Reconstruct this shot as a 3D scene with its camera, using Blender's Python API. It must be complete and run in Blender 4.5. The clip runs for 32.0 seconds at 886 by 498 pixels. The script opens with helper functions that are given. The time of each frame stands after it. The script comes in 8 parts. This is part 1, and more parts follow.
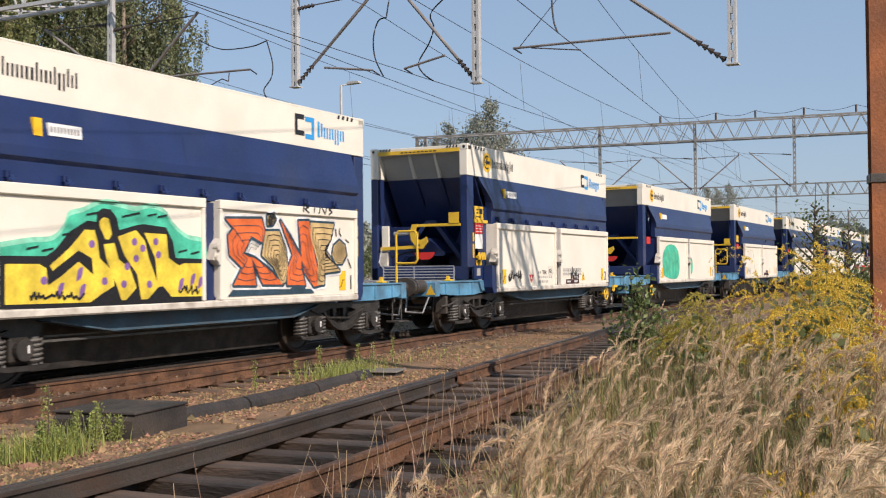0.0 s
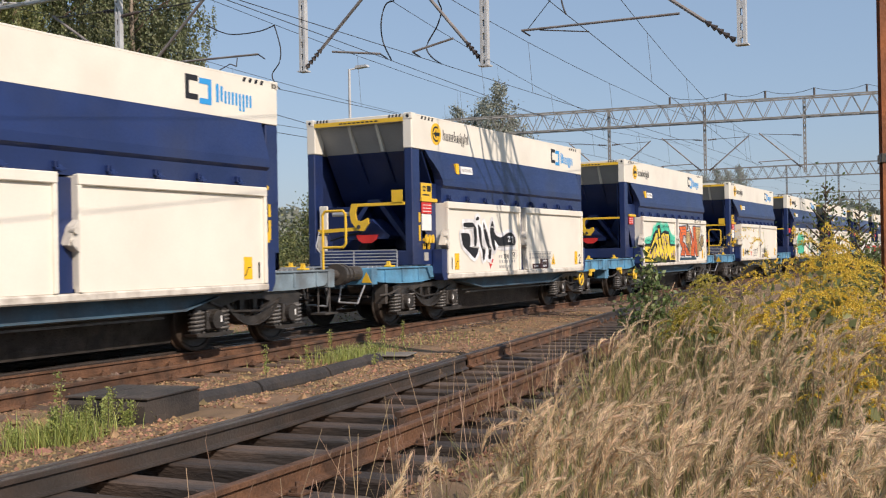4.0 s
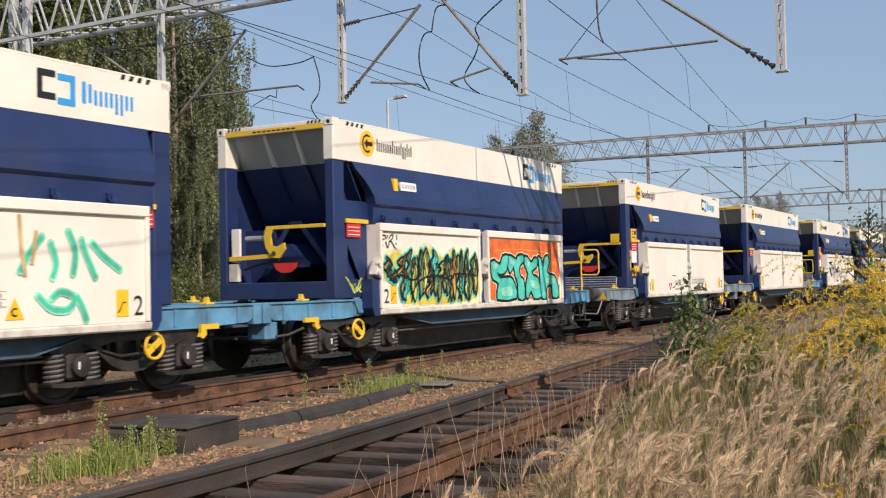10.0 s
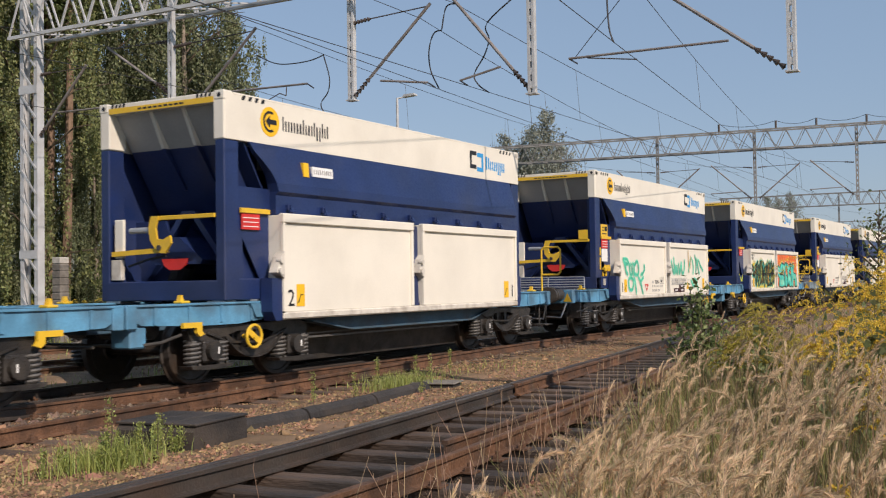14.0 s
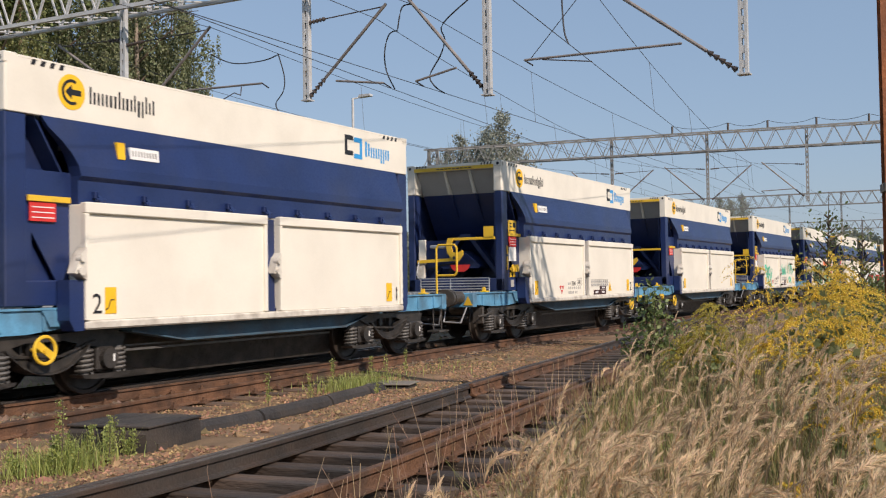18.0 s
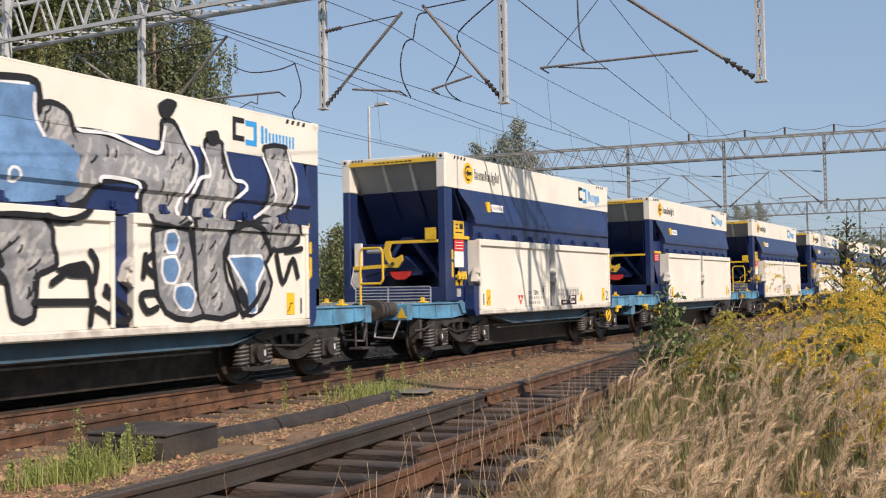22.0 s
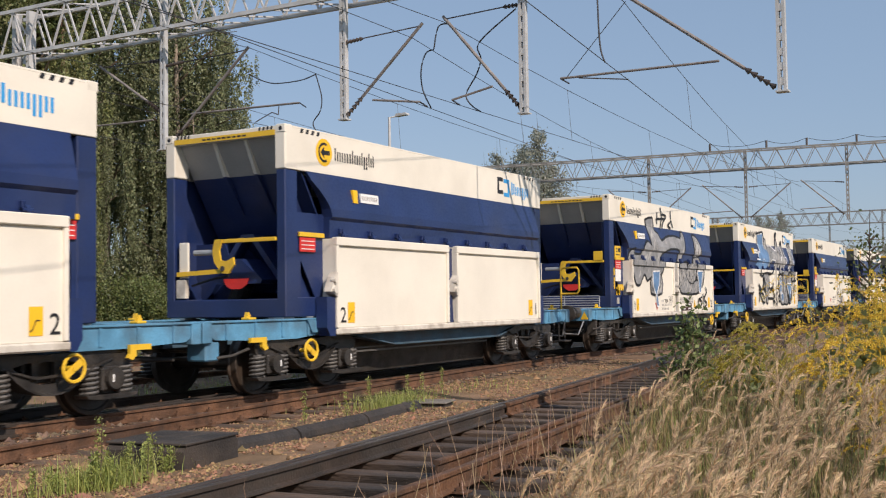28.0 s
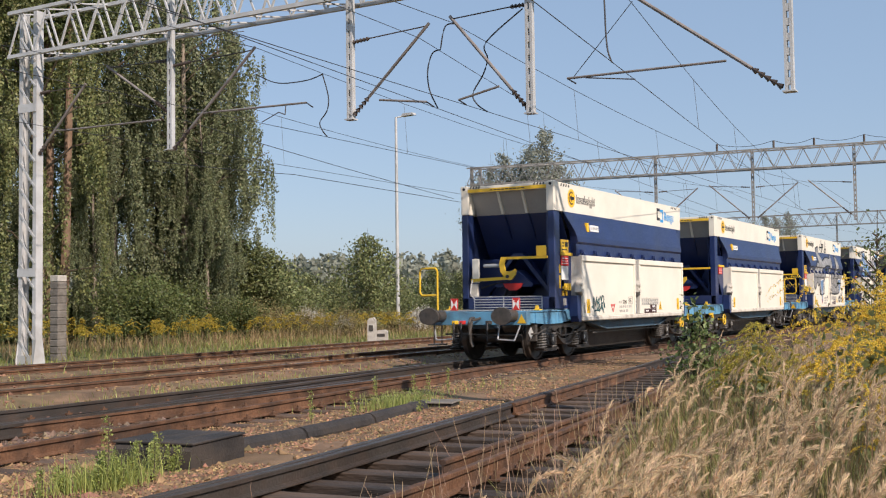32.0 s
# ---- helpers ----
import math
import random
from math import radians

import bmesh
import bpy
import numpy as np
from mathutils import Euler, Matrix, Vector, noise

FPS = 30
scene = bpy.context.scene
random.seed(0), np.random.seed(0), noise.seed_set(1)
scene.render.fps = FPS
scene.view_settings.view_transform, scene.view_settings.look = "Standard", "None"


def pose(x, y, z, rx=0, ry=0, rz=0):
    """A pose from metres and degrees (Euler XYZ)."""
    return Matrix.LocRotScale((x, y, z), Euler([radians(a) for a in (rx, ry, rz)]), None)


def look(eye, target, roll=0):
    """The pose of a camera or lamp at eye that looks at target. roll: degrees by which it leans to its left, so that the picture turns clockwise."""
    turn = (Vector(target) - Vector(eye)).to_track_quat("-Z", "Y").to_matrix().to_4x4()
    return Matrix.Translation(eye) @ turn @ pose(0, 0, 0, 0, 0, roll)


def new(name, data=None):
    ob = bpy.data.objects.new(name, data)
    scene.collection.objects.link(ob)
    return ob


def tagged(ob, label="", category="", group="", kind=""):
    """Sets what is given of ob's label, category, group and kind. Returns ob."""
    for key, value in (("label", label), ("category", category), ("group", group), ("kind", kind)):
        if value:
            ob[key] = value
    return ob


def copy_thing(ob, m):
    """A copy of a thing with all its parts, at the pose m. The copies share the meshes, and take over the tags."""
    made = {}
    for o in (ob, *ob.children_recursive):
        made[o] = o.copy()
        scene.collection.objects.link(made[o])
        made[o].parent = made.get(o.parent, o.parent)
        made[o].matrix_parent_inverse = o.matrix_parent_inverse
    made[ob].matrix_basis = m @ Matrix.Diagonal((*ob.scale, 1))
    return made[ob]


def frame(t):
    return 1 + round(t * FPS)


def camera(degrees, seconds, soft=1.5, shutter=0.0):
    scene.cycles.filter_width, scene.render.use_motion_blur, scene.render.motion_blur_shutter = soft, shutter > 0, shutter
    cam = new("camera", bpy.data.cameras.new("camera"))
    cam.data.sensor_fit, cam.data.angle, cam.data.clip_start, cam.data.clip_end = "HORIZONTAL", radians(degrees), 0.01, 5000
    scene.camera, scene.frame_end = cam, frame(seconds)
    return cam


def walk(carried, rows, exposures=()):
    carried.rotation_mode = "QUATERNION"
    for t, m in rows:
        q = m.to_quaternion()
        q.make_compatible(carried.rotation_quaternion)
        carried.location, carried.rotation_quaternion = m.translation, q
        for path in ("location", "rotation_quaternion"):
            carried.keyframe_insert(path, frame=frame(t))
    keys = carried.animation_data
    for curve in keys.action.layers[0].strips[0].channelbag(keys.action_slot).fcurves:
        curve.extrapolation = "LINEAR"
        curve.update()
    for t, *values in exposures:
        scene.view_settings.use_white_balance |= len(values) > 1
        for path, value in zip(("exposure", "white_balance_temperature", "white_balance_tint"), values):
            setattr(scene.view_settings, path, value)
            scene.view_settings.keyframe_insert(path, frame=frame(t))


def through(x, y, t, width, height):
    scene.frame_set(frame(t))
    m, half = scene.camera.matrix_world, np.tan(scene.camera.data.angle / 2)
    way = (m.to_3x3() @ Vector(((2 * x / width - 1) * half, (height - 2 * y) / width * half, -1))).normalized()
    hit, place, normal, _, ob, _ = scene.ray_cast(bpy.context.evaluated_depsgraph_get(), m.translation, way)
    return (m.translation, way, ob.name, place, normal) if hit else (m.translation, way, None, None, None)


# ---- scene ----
FOV = 44.06
EYE = (0.0, 0.0, 1.32)
cam = camera(FOV, 32.0, soft=1.15, shutter=0.18)
CAMERA_TURN = [  # seconds, yaw, pitch, roll
    (0, 26.90, 1.12, -0.58), (0.5, 26.94, 0.98, -0.60), (1, 27.05, 0.70, -0.70), (1.5, 27.09, 0.49, -0.90),
    (2, 27.16, 0.29, -1.02), (2.5, 27.22, 0.16, -0.95), (4.5, 27.55, 0.41, -1.08), (5, 27.74, 0.66, -1.16),
    (5.5, 27.95, 0.95, -1.29), (6, 28.11, 1.26, -1.31), (6.5, 28.28, 1.55, -1.33), (7, 28.41, 1.81, -1.42),
    (7.5, 28.58, 1.97, -1.47), (8, 28.75, 2.08, -1.49), (8.5, 28.95, 2.11, -1.49), (9, 29.11, 2.07, -1.57),
    (9.5, 29.27, 1.92, -1.44), (10, 29.40, 1.82, -1.20), (10.5, 29.52, 1.75, -1.22), (11, 29.64, 1.65, -1.33),
    (11.5, 29.68, 1.58, -1.36), (12, 29.73, 1.53, -1.15), (12.5, 29.79, 1.54, -0.88), (13, 29.83, 1.61, -0.90),
    (13.5, 29.88, 1.67, -0.97), (14, 29.86, 1.76, -0.87), (14.5, 29.72, 1.81, -0.65), (16.5, 28.29, 1.79, -0.55),
    (17, 27.96, 1.78, -0.50), (17.5, 27.79, 1.74, -0.58), (18, 27.54, 1.76, -0.92), (18.5, 27.39, 1.79, -1.20),
    (19, 27.41, 1.84, -1.26), (19.5, 27.52, 1.95, -1.30), (20, 27.73, 2.03, -1.24), (20.5, 27.91, 2.11, -1.17),
    (21, 28.08, 2.13, -1.21), (21.5, 28.26, 2.16, -1.14), (22, 28.38, 2.19, -0.97), (22.5, 28.51, 2.20, -0.77),
    (23, 28.66, 2.21, -0.59), (23.5, 28.74, 2.26, -0.51), (24, 28.85, 2.27, -0.52), (24.5, 28.96, 2.29, -0.47),
    (25, 29.07, 2.27, -0.54), (25.5, 29.12, 2.28, -0.58), (27.5, 29.36, 2.65, -0.85), (28, 29.42, 2.75, -0.83),
    (28.5, 29.44, 2.77, -0.92), (29, 29.61, 2.80, -1.03), (29.5, 29.80, 2.82, -1.00), (30, 29.95, 2.81, -0.82),
    (30.5, 29.98, 2.82, -0.82), (31, 29.99, 2.83, -0.86), (31.5, 29.88, 2.81, -0.83), (32, 29.76, 2.75, -0.76),
]

walk(cam, [(t, pose(*EYE, 90 + p, 0, y) @ pose(0, 0, 0, 0, 0, r)) for t, y, p, r in CAMERA_TURN], [(t, e, 6900, 19.0) for t, e in ((0, .10), (2, .08), (4, .06), (5, -.06), (6, .12), (7, -.04), (8, .06), (11, .06), (13, .04), (14, -.10), (17, .07), (18, -.03), (21, -.02), (22, .08), (25, .07), (28, -.04), (30, -.09), (31, 0), (32, .17))])

# ---- world and sun ----
SUN_FROM = Vector((0.80, -0.37, 0.66)).normalized()
world = bpy.data.worlds.new("sky")
scene.world = world
world.use_nodes = True
wn = world.node_tree.nodes
sky = wn.new("ShaderNodeTexSky")
sky.sky_type, sky.sun_disc = "NISHITA", False
sky.sun_elevation = math.asin(SUN_FROM.z)
sky.sun_rotation = math.atan2(SUN_FROM.x, SUN_FROM.y)
sky.air_density, sky.dust_density, sky.ozone_density = 1.0, 1.0, 1.8
# thin even haze veils the whole sky
haze = wn.new("ShaderNodeMix")
haze.data_type = "RGBA"
haze.inputs[0].default_value = 0.6
haze.inputs[7].default_value = (2.3, 3.72, 5.35, 1)
world.node_tree.links.new(sky.outputs[0], haze.inputs[6])
world.node_tree.links.new(haze.outputs[2], wn["Background"].inputs[0])
wn["Background"].inputs[1].default_value = 0.118
sun_data = bpy.data.lights.new("sun", "SUN")
sun_data.energy, sun_data.angle, sun_data.color = 4.5, radians(0.6), (1.0, 0.93, 0.82)
sun = new("sun", sun_data)
sun.matrix_world = look(SUN_FROM * 50, (0, 0, 0))

# ---- materials ----


def material(name, colour, rough=0.6, metal=0.0, vary=0.25, scale=6.0, fine=60.0, bump=0.15, dirt=None, dirt_amount=0.3,
             dirt_scale=2.0, island=0.0, coat=0.0, stretch=(1, 1, 1), each=0.0):
    """A node material: base colour varied at two scales, dirt patches, bump."""
    m = bpy.data.materials.new(name)
    m.use_nodes = True
    nt = m.node_tree
    b = nt.nodes["Principled BSDF"]
    b.inputs["Metallic"].default_value = metal
    b.inputs["Coat Weight"].default_value = coat
    co = nt.nodes.new("ShaderNodeTexCoord")
    mp = nt.nodes.new("ShaderNodeMapping")
    mp.inputs["Scale"].default_value = stretch
    nt.links.new(co.outputs["Object"], mp.inputs[0])

    def tex(sc, detail=4.0):
        n = nt.nodes.new("ShaderNodeTexNoise")
        n.inputs["Scale"].default_value, n.inputs["Detail"].default_value = sc, detail
        nt.links.new(mp.outputs[0], n.inputs["Vector"])
        return n.outputs["Fac"]

    def ramp(src, lo, hi, a=0.35, z=0.65):
        n = nt.nodes.new("ShaderNodeMapRange")
        n.inputs[1].default_value, n.inputs[2].default_value, n.inputs[3].default_value, n.inputs[4].default_value = a, z, lo, hi
        nt.links.new(src, n.inputs[0])
        return n.outputs[0]

    def mix(fac, a, c, kind="MIX"):
        n = nt.nodes.new("ShaderNodeMix")
        n.data_type, n.blend_type = "RGBA", kind
        for src, slot in ((fac, 0), (a, 6), (c, 7)):
            if isinstance(src, bpy.types.NodeSocket):
                nt.links.new(src, n.inputs[slot])
            else:
                n.inputs[slot].default_value = src if slot == 0 else (*src, 1)
        return n.outputs[2]

    big, small = tex(scale), tex(fine, 6.0)
    dark = tuple(c * (1 - vary) for c in colour)
    light = tuple(min(1, c * (1 + vary * 0.6)) for c in colour)
    col = mix(ramp(big, 0, 1), dark, light)
    col = mix(ramp(small, 0, vary), col, tuple(c * 0.55 for c in colour))
    if dirt:
        col = mix(ramp(tex(dirt_scale, 8.0), 0, dirt_amount, 0.45, 0.75), col, dirt)
    if island:
        g = nt.nodes.new("ShaderNodeNewGeometry")
        hs = nt.nodes.new("ShaderNodeHueSaturation")
        nt.links.new(ramp(g.outputs["Random Per Island"], 1 - island, 1 + island, 0, 1), hs.inputs["Value"])
        r2 = nt.nodes.new("ShaderNodeMath")
        r2.operation = "FRACT"
        r3 = nt.nodes.new("ShaderNodeMath")
        r3.operation, r3.inputs[1].default_value = "MULTIPLY", 37.7
        nt.links.new(g.outputs["Random Per Island"], r3.inputs[0])
        nt.links.new(r3.outputs[0], r2.inputs[0])
        nt.links.new(ramp(r2.outputs[0], 0.5 - island * 0.06, 0.5 + island * 0.06, 0, 1), hs.inputs["Hue"])
        nt.links.new(col, hs.inputs["Color"])
        col = hs.outputs[0]
    if each:
        oi = nt.nodes.new("ShaderNodeObjectInfo")
        hs = nt.nodes.new("ShaderNodeHueSaturation")
        nt.links.new(ramp(oi.outputs["Random"], 1 - each, 1 + each, 0, 1), hs.inputs["Value"])
        nt.links.new(col, hs.inputs["Color"])
        col = hs.outputs[0]
    nt.links.new(col, b.inputs["Base Color"])
    nt.links.new(ramp(small, max(0.02, rough - 0.1), min(1, rough + 0.1)), b.inputs["Roughness"])
    if bump:
        bm_ = nt.nodes.new("ShaderNodeBump")
        bm_.inputs["Strength"].default_value, bm_.inputs["Distance"].default_value = bump, 0.02
        nt.links.new(small, bm_.inputs["Height"])
        nt.links.new(bm_.outputs[0], b.inputs["Normal"])
    return m


def leaf_material(name, colour, island=0.45, through=0.35):
    m = material(name, colour, 0.55, 0, 0.2, 0.35, 3.0, 0, island=island)
    nt = m.node_tree
    b = nt.nodes["Principled BSDF"]
    tr = nt.nodes.new("ShaderNodeBsdfTranslucent")
    mx = nt.nodes.new("ShaderNodeMixShader")
    mx.inputs[0].default_value = through
    src = b.inputs["Base Color"].links[0].from_socket
    nt.links.new(src, tr.inputs[0])
    nt.links.new(b.outputs[0], mx.inputs[1])
    nt.links.new(tr.outputs[0], mx.inputs[2])
    nt.links.new(mx.outputs[0], nt.nodes["Material Output"].inputs[0])
    return m


M_WHITE = material("cream_white_paint", (0.80, 0.755, 0.65), 0.42, 0, 0.05, 1.2, 30, 0.03, (0.45, 0.40, 0.32), 0.28, 0.9)
# grey of a small plate; on the upper end sheet it paints in shade
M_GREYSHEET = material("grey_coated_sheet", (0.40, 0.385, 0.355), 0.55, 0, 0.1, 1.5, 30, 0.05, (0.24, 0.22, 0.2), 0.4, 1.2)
M_SILL = material("scuffed_white_steel", (0.66, 0.62, 0.54), 0.5, 0, 0.12, 2.5, 30, 0.1, (0.20, 0.15, 0.11), 0.75, 3.5)
M_NAVY = material("navy_paint", (0.012, 0.028, 0.105), 0.40, 0, 0.16, 1.5, 30, 0.03, (0.045, 0.052, 0.085), 0.4, 1.2, coat=0.1)
M_SKYBLUE = material("light_blue_frame_paint", (0.10, 0.30, 0.47), 0.5, 0, 0.25, 3, 40, 0.1, (0.07, 0.06, 0.05), 0.6, 2.4)
M_FADED = material("faded_grey_blue_paint", (0.20, 0.27, 0.31), 0.6, 0, 0.25, 3, 40, 0.1, (0.10, 0.085, 0.07), 0.75, 2.4)
M_TEAL = material("weathered_teal_steel", (0.055, 0.115, 0.165), 0.6, 0, 0.25, 3, 40, 0.1, (0.07, 0.055, 0.045), 0.8, 1.6)
M_YELLOW = material("yellow_paint", (0.80, 0.50, 0.035), 0.45, 0, 0.1, 5, 40, 0.05, (0.25, 0.16, 0.05), 0.35, 5)
M_RED = material("red_paint", (0.62, 0.035, 0.03), 0.5, 0, 0.1, 5, 40, 0.03)
M_BLACK = material("black_lettering", (0.015, 0.015, 0.018), 0.5, 0, 0.1, 5, 40, 0)
M_LOGOBLUE = material("bright_blue_lettering", (0.02, 0.30, 0.66), 0.5, 0, 0.05, 5, 40, 0)
M_AMBER = material("amber_yellow_print", (0.86, 0.50, 0.02), 0.5, 0, 0.05, 5, 40, 0)
M_WEIGHT = material("dark_red_brown_panel", (0.055, 0.018, 0.018), 0.5, 0, 0.1, 5, 40, 0)
M_PLATE = material("white_print", (0.78, 0.78, 0.76), 0.5, 0, 0.05, 5, 40, 0)
M_STEEL = material("dark_greasy_steel", (0.085, 0.078, 0.071), 0.5, 0.3, 0.35, 6, 50, 0.25, (0.10, 0.075, 0.055), 0.6, 3)
M_BOGIE = material("black_oily_bogie_steel", (0.046, 0.042, 0.039), 0.36, 0.25, 0.5, 5, 50, 0.3, (0.12, 0.10, 0.08), 0.5, 3.5)
M_GREASE = material("black_greased_rail", (0.062, 0.052, 0.045), 0.5, 0.2, 0.35, 1.5, 45, 0.3, (0.12, 0.07, 0.045), 0.5, 2.5)
M_SPRING = material("spring_steel", (0.14, 0.132, 0.122), 0.45, 0.3, 0.3, 8, 50, 0.15)
M_WHEEL = material("wheel_steel", (0.075, 0.064, 0.056), 0.45, 0.5, 0.3, 5, 50, 0.15, (0.12, 0.07, 0.04), 0.5, 2)
M_GALV = material("galvanised_steel", (0.50, 0.51, 0.52), 0.42, 0.45, 0.15, 4, 60, 0.05, (0.30, 0.28, 0.25), 0.25, 3)
M_RUBBER = material("black_rubber", (0.02, 0.02, 0.021), 0.6, 0, 0.2, 6, 40, 0.1)
M_RAIL = material("rusty_rail_steel", (0.155, 0.076, 0.040), 0.75, 0.1, 0.6, 3.5, 38, 0.6, (0.055, 0.038, 0.029), 0.85, 2.2)
M_RAILTOP = material("worn_rail_head", (0.15, 0.115, 0.095), 0.35, 0.75, 0.25, 1.0, 45, 0.08, (0.10, 0.055, 0.03), 0.7, 2)
M_SLEEPER = material("tarred_wooden_sleeper", (0.082, 0.058, 0.043), 0.8, 0, 0.55, 3, 40, 0.7, (0.19, 0.105, 0.06), 0.75, 3, stretch=(0.25, 1, 1), each=0.4)
M_SLEEPERDARK = material("black_tarred_sleeper", (0.042, 0.034, 0.029), 0.8, 0, 0.5, 3, 40, 0.7, (0.13, 0.078, 0.048), 0.6, 3, stretch=(0.25, 1, 1), each=0.45)
M_RUSTSTONE = material("rusty_fine_ballast", (0.17, 0.086, 0.045), 0.9, 0, 0.4, 10, 90, 0.4, (0.07, 0.04, 0.025), 0.5, 3, island=0.5)
M_TIMBER = material("dark_tarred_timber", (0.034, 0.030, 0.028), 0.75, 0, 0.4, 2, 40, 0.4, (0.10, 0.075, 0.055), 0.5, 3)
M_STONE = material("brown_ballast_stone", (0.293, 0.181, 0.097), 0.85, 0, 0.35, 10, 90, 0.4, (0.10, 0.05, 0.028), 0.55, 3, island=0.55)
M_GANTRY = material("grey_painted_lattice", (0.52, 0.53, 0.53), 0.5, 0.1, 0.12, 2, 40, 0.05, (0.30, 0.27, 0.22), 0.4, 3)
# darker grey for the gantries beyond the first
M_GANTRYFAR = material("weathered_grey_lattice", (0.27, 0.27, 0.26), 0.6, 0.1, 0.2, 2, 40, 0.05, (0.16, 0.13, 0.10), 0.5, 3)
M_WIRE = material("dark_copper_wire", (0.05, 0.05, 0.055), 0.5, 0.4, 0.2, 6, 40, 0)
M_ARM = material("brown_insulated_arm", (0.075, 0.058, 0.05), 0.5, 0.1, 0.25, 4, 40, 0.1)
M_TUBE = material("weathered_grey_tube", (0.27, 0.245, 0.23), 0.55, 0.2, 0.25, 4, 40, 0.1, (0.14, 0.10, 0.08), 0.5, 3)
M_POLE = material("rusty_orange_pole", (0.36, 0.115, 0.035), 0.75, 0, 0.4, 1.6, 40, 0.3, (0.085, 0.05, 0.04), 0.8, 1.4)
M_CONCRETE = material("pale_concrete", (0.52, 0.49, 0.44), 0.85, 0, 0.2, 5, 50, 0.3, (0.22, 0.2, 0.16), 0.6, 6)
M_BLOCK = material("grey_brown_block", (0.20, 0.18, 0.155), 0.85, 0, 0.3, 4, 50, 0.4, (0.10, 0.09, 0.08), 0.5, 5)
M_BARK = material("pale_birch_bark", (0.33, 0.27, 0.21), 0.85, 0, 0.35, 3, 30, 0.4, (0.05, 0.045, 0.04), 0.7, 2.5)
M_PINEBARK = material("orange_brown_pine_bark", (0.27, 0.175, 0.115), 0.85, 0, 0.45, 2.5, 25, 0.5, (0.12, 0.08, 0.06), 0.6, 2.5)
M_TWIG = material("brown_twig", (0.10, 0.075, 0.05), 0.8, 0, 0.3, 5, 40, 0.1)
M_LEAF = leaf_material("birch_leaf", (0.235, 0.255, 0.10), 0.5, 0.4)
M_LEAFGREY = leaf_material("grey_green_birch_leaf", (0.20, 0.225, 0.115), 0.5, 0.35)
M_LEAF2 = leaf_material("dark_leaf", (0.135, 0.165, 0.055))
# distance haze is mixed into this leaf colour of horizon trees and poplars
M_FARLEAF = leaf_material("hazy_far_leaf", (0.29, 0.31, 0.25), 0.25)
M_BUSH = leaf_material("bush_leaf", (0.225, 0.255, 0.105))
M_STRAW = leaf_material("straw_stalk", (0.33, 0.235, 0.115), 0.4, 0.3)
M_SEED = leaf_material("pale_seed_head", (0.69, 0.52, 0.33), 0.4, 0.35)
M_FLUFF = leaf_material("grey_white_fluff", (0.62, 0.60, 0.54), 0.2, 0.3)
M_BROWNWEED = leaf_material("brown_dry_weed", (0.29, 0.24, 0.10), 0.4, 0.3)
M_GOLDDULL = leaf_material("fading_goldenrod_flower", (0.52, 0.43, 0.08), 0.35)
M_GRASS = leaf_material("green_grass", (0.26, 0.285, 0.085), 0.45)
M_GREENSHRUB = leaf_material("mid_green_leaf", (0.20, 0.255, 0.09), 0.4, 0.4)
M_WEED = leaf_material("light_green_weed", (0.38, 0.43, 0.13), 0.35, 0.45)
M_GOLD = leaf_material("goldenrod_flower", (0.84, 0.60, 0.085), 0.3)
M_GOLDFAR = leaf_material("dull_goldenrod_flower", (0.50, 0.38, 0.055), 0.35)
M_DRYSTEM = leaf_material("brown_dry_stem", (0.32, 0.22, 0.14), 0.5, 0.15)
M_DARKSTONE = material("oily_dark_ballast", (0.155, 0.112, 0.082), 0.8, 0, 0.35, 10, 90, 0.4, (0.14, 0.09, 0.055), 0.5, 3, island=0.5)
M_SPRAY = {}
for nm, rgb in dict(black=(0.012, 0.012, 0.014), yellow=(0.80, 0.60, 0.06), mint=(0.05, 0.52, 0.34), palemint=(0.26, 0.72, 0.52), orange=(0.80, 0.16, 0.04),
                    tan=(0.62, 0.44, 0.20), violet=(0.24, 0.12, 0.36), teal=(0.06, 0.60, 0.48), lime=(0.62, 0.70, 0.12), navyline=(0.03, 0.07, 0.10), tealline=(0.022, 0.09, 0.10),
                    chrome=(0.26, 0.265, 0.27), steelblue=(0.12, 0.24, 0.42), white=(0.80, 0.80, 0.80), green=(0.12, 0.50, 0.30), grey=(0.42, 0.41, 0.39), olive=(0.34, 0.38, 0.14), moss=(0.20, 0.31, 0.15), amber=(0.78, 0.36, 0.04), cream=(0.80, 0.72, 0.42)).items():
    M_SPRAY[nm] = material("spray_" + nm, rgb, 0.6, 0, 0.3, 3.5, 25, 0.0)

# ---- small builders ----


def part(name, bm, mat, parent, label="", kind=""):
    """Links a bmesh as one mesh object under a thing or under a part."""
    me = bpy.data.meshes.new(name)
    bm.to_mesh(me)
    bm.free()
    me.materials.append(mat)
    ob = new(name, me)
    ob.parent = parent
    if label or kind:
        tagged(ob, label, kind=kind)
    return ob


def share(ob, m, parent=None):
    """Another object on the same mesh, at the pose m."""
    o = new(ob.name.split(".")[0], ob.data)
    o.parent = parent or ob.parent
    o.matrix_basis = m
    if "label" in ob:
        o["label"] = ob["label"]
    return o


def thing(name, label, category, m=None, group="", kind=""):
    e = new(name)
    e.empty_display_size = 0.2
    if m is not None:
        e.matrix_basis = m
    return tagged(e, label, category, group, kind)


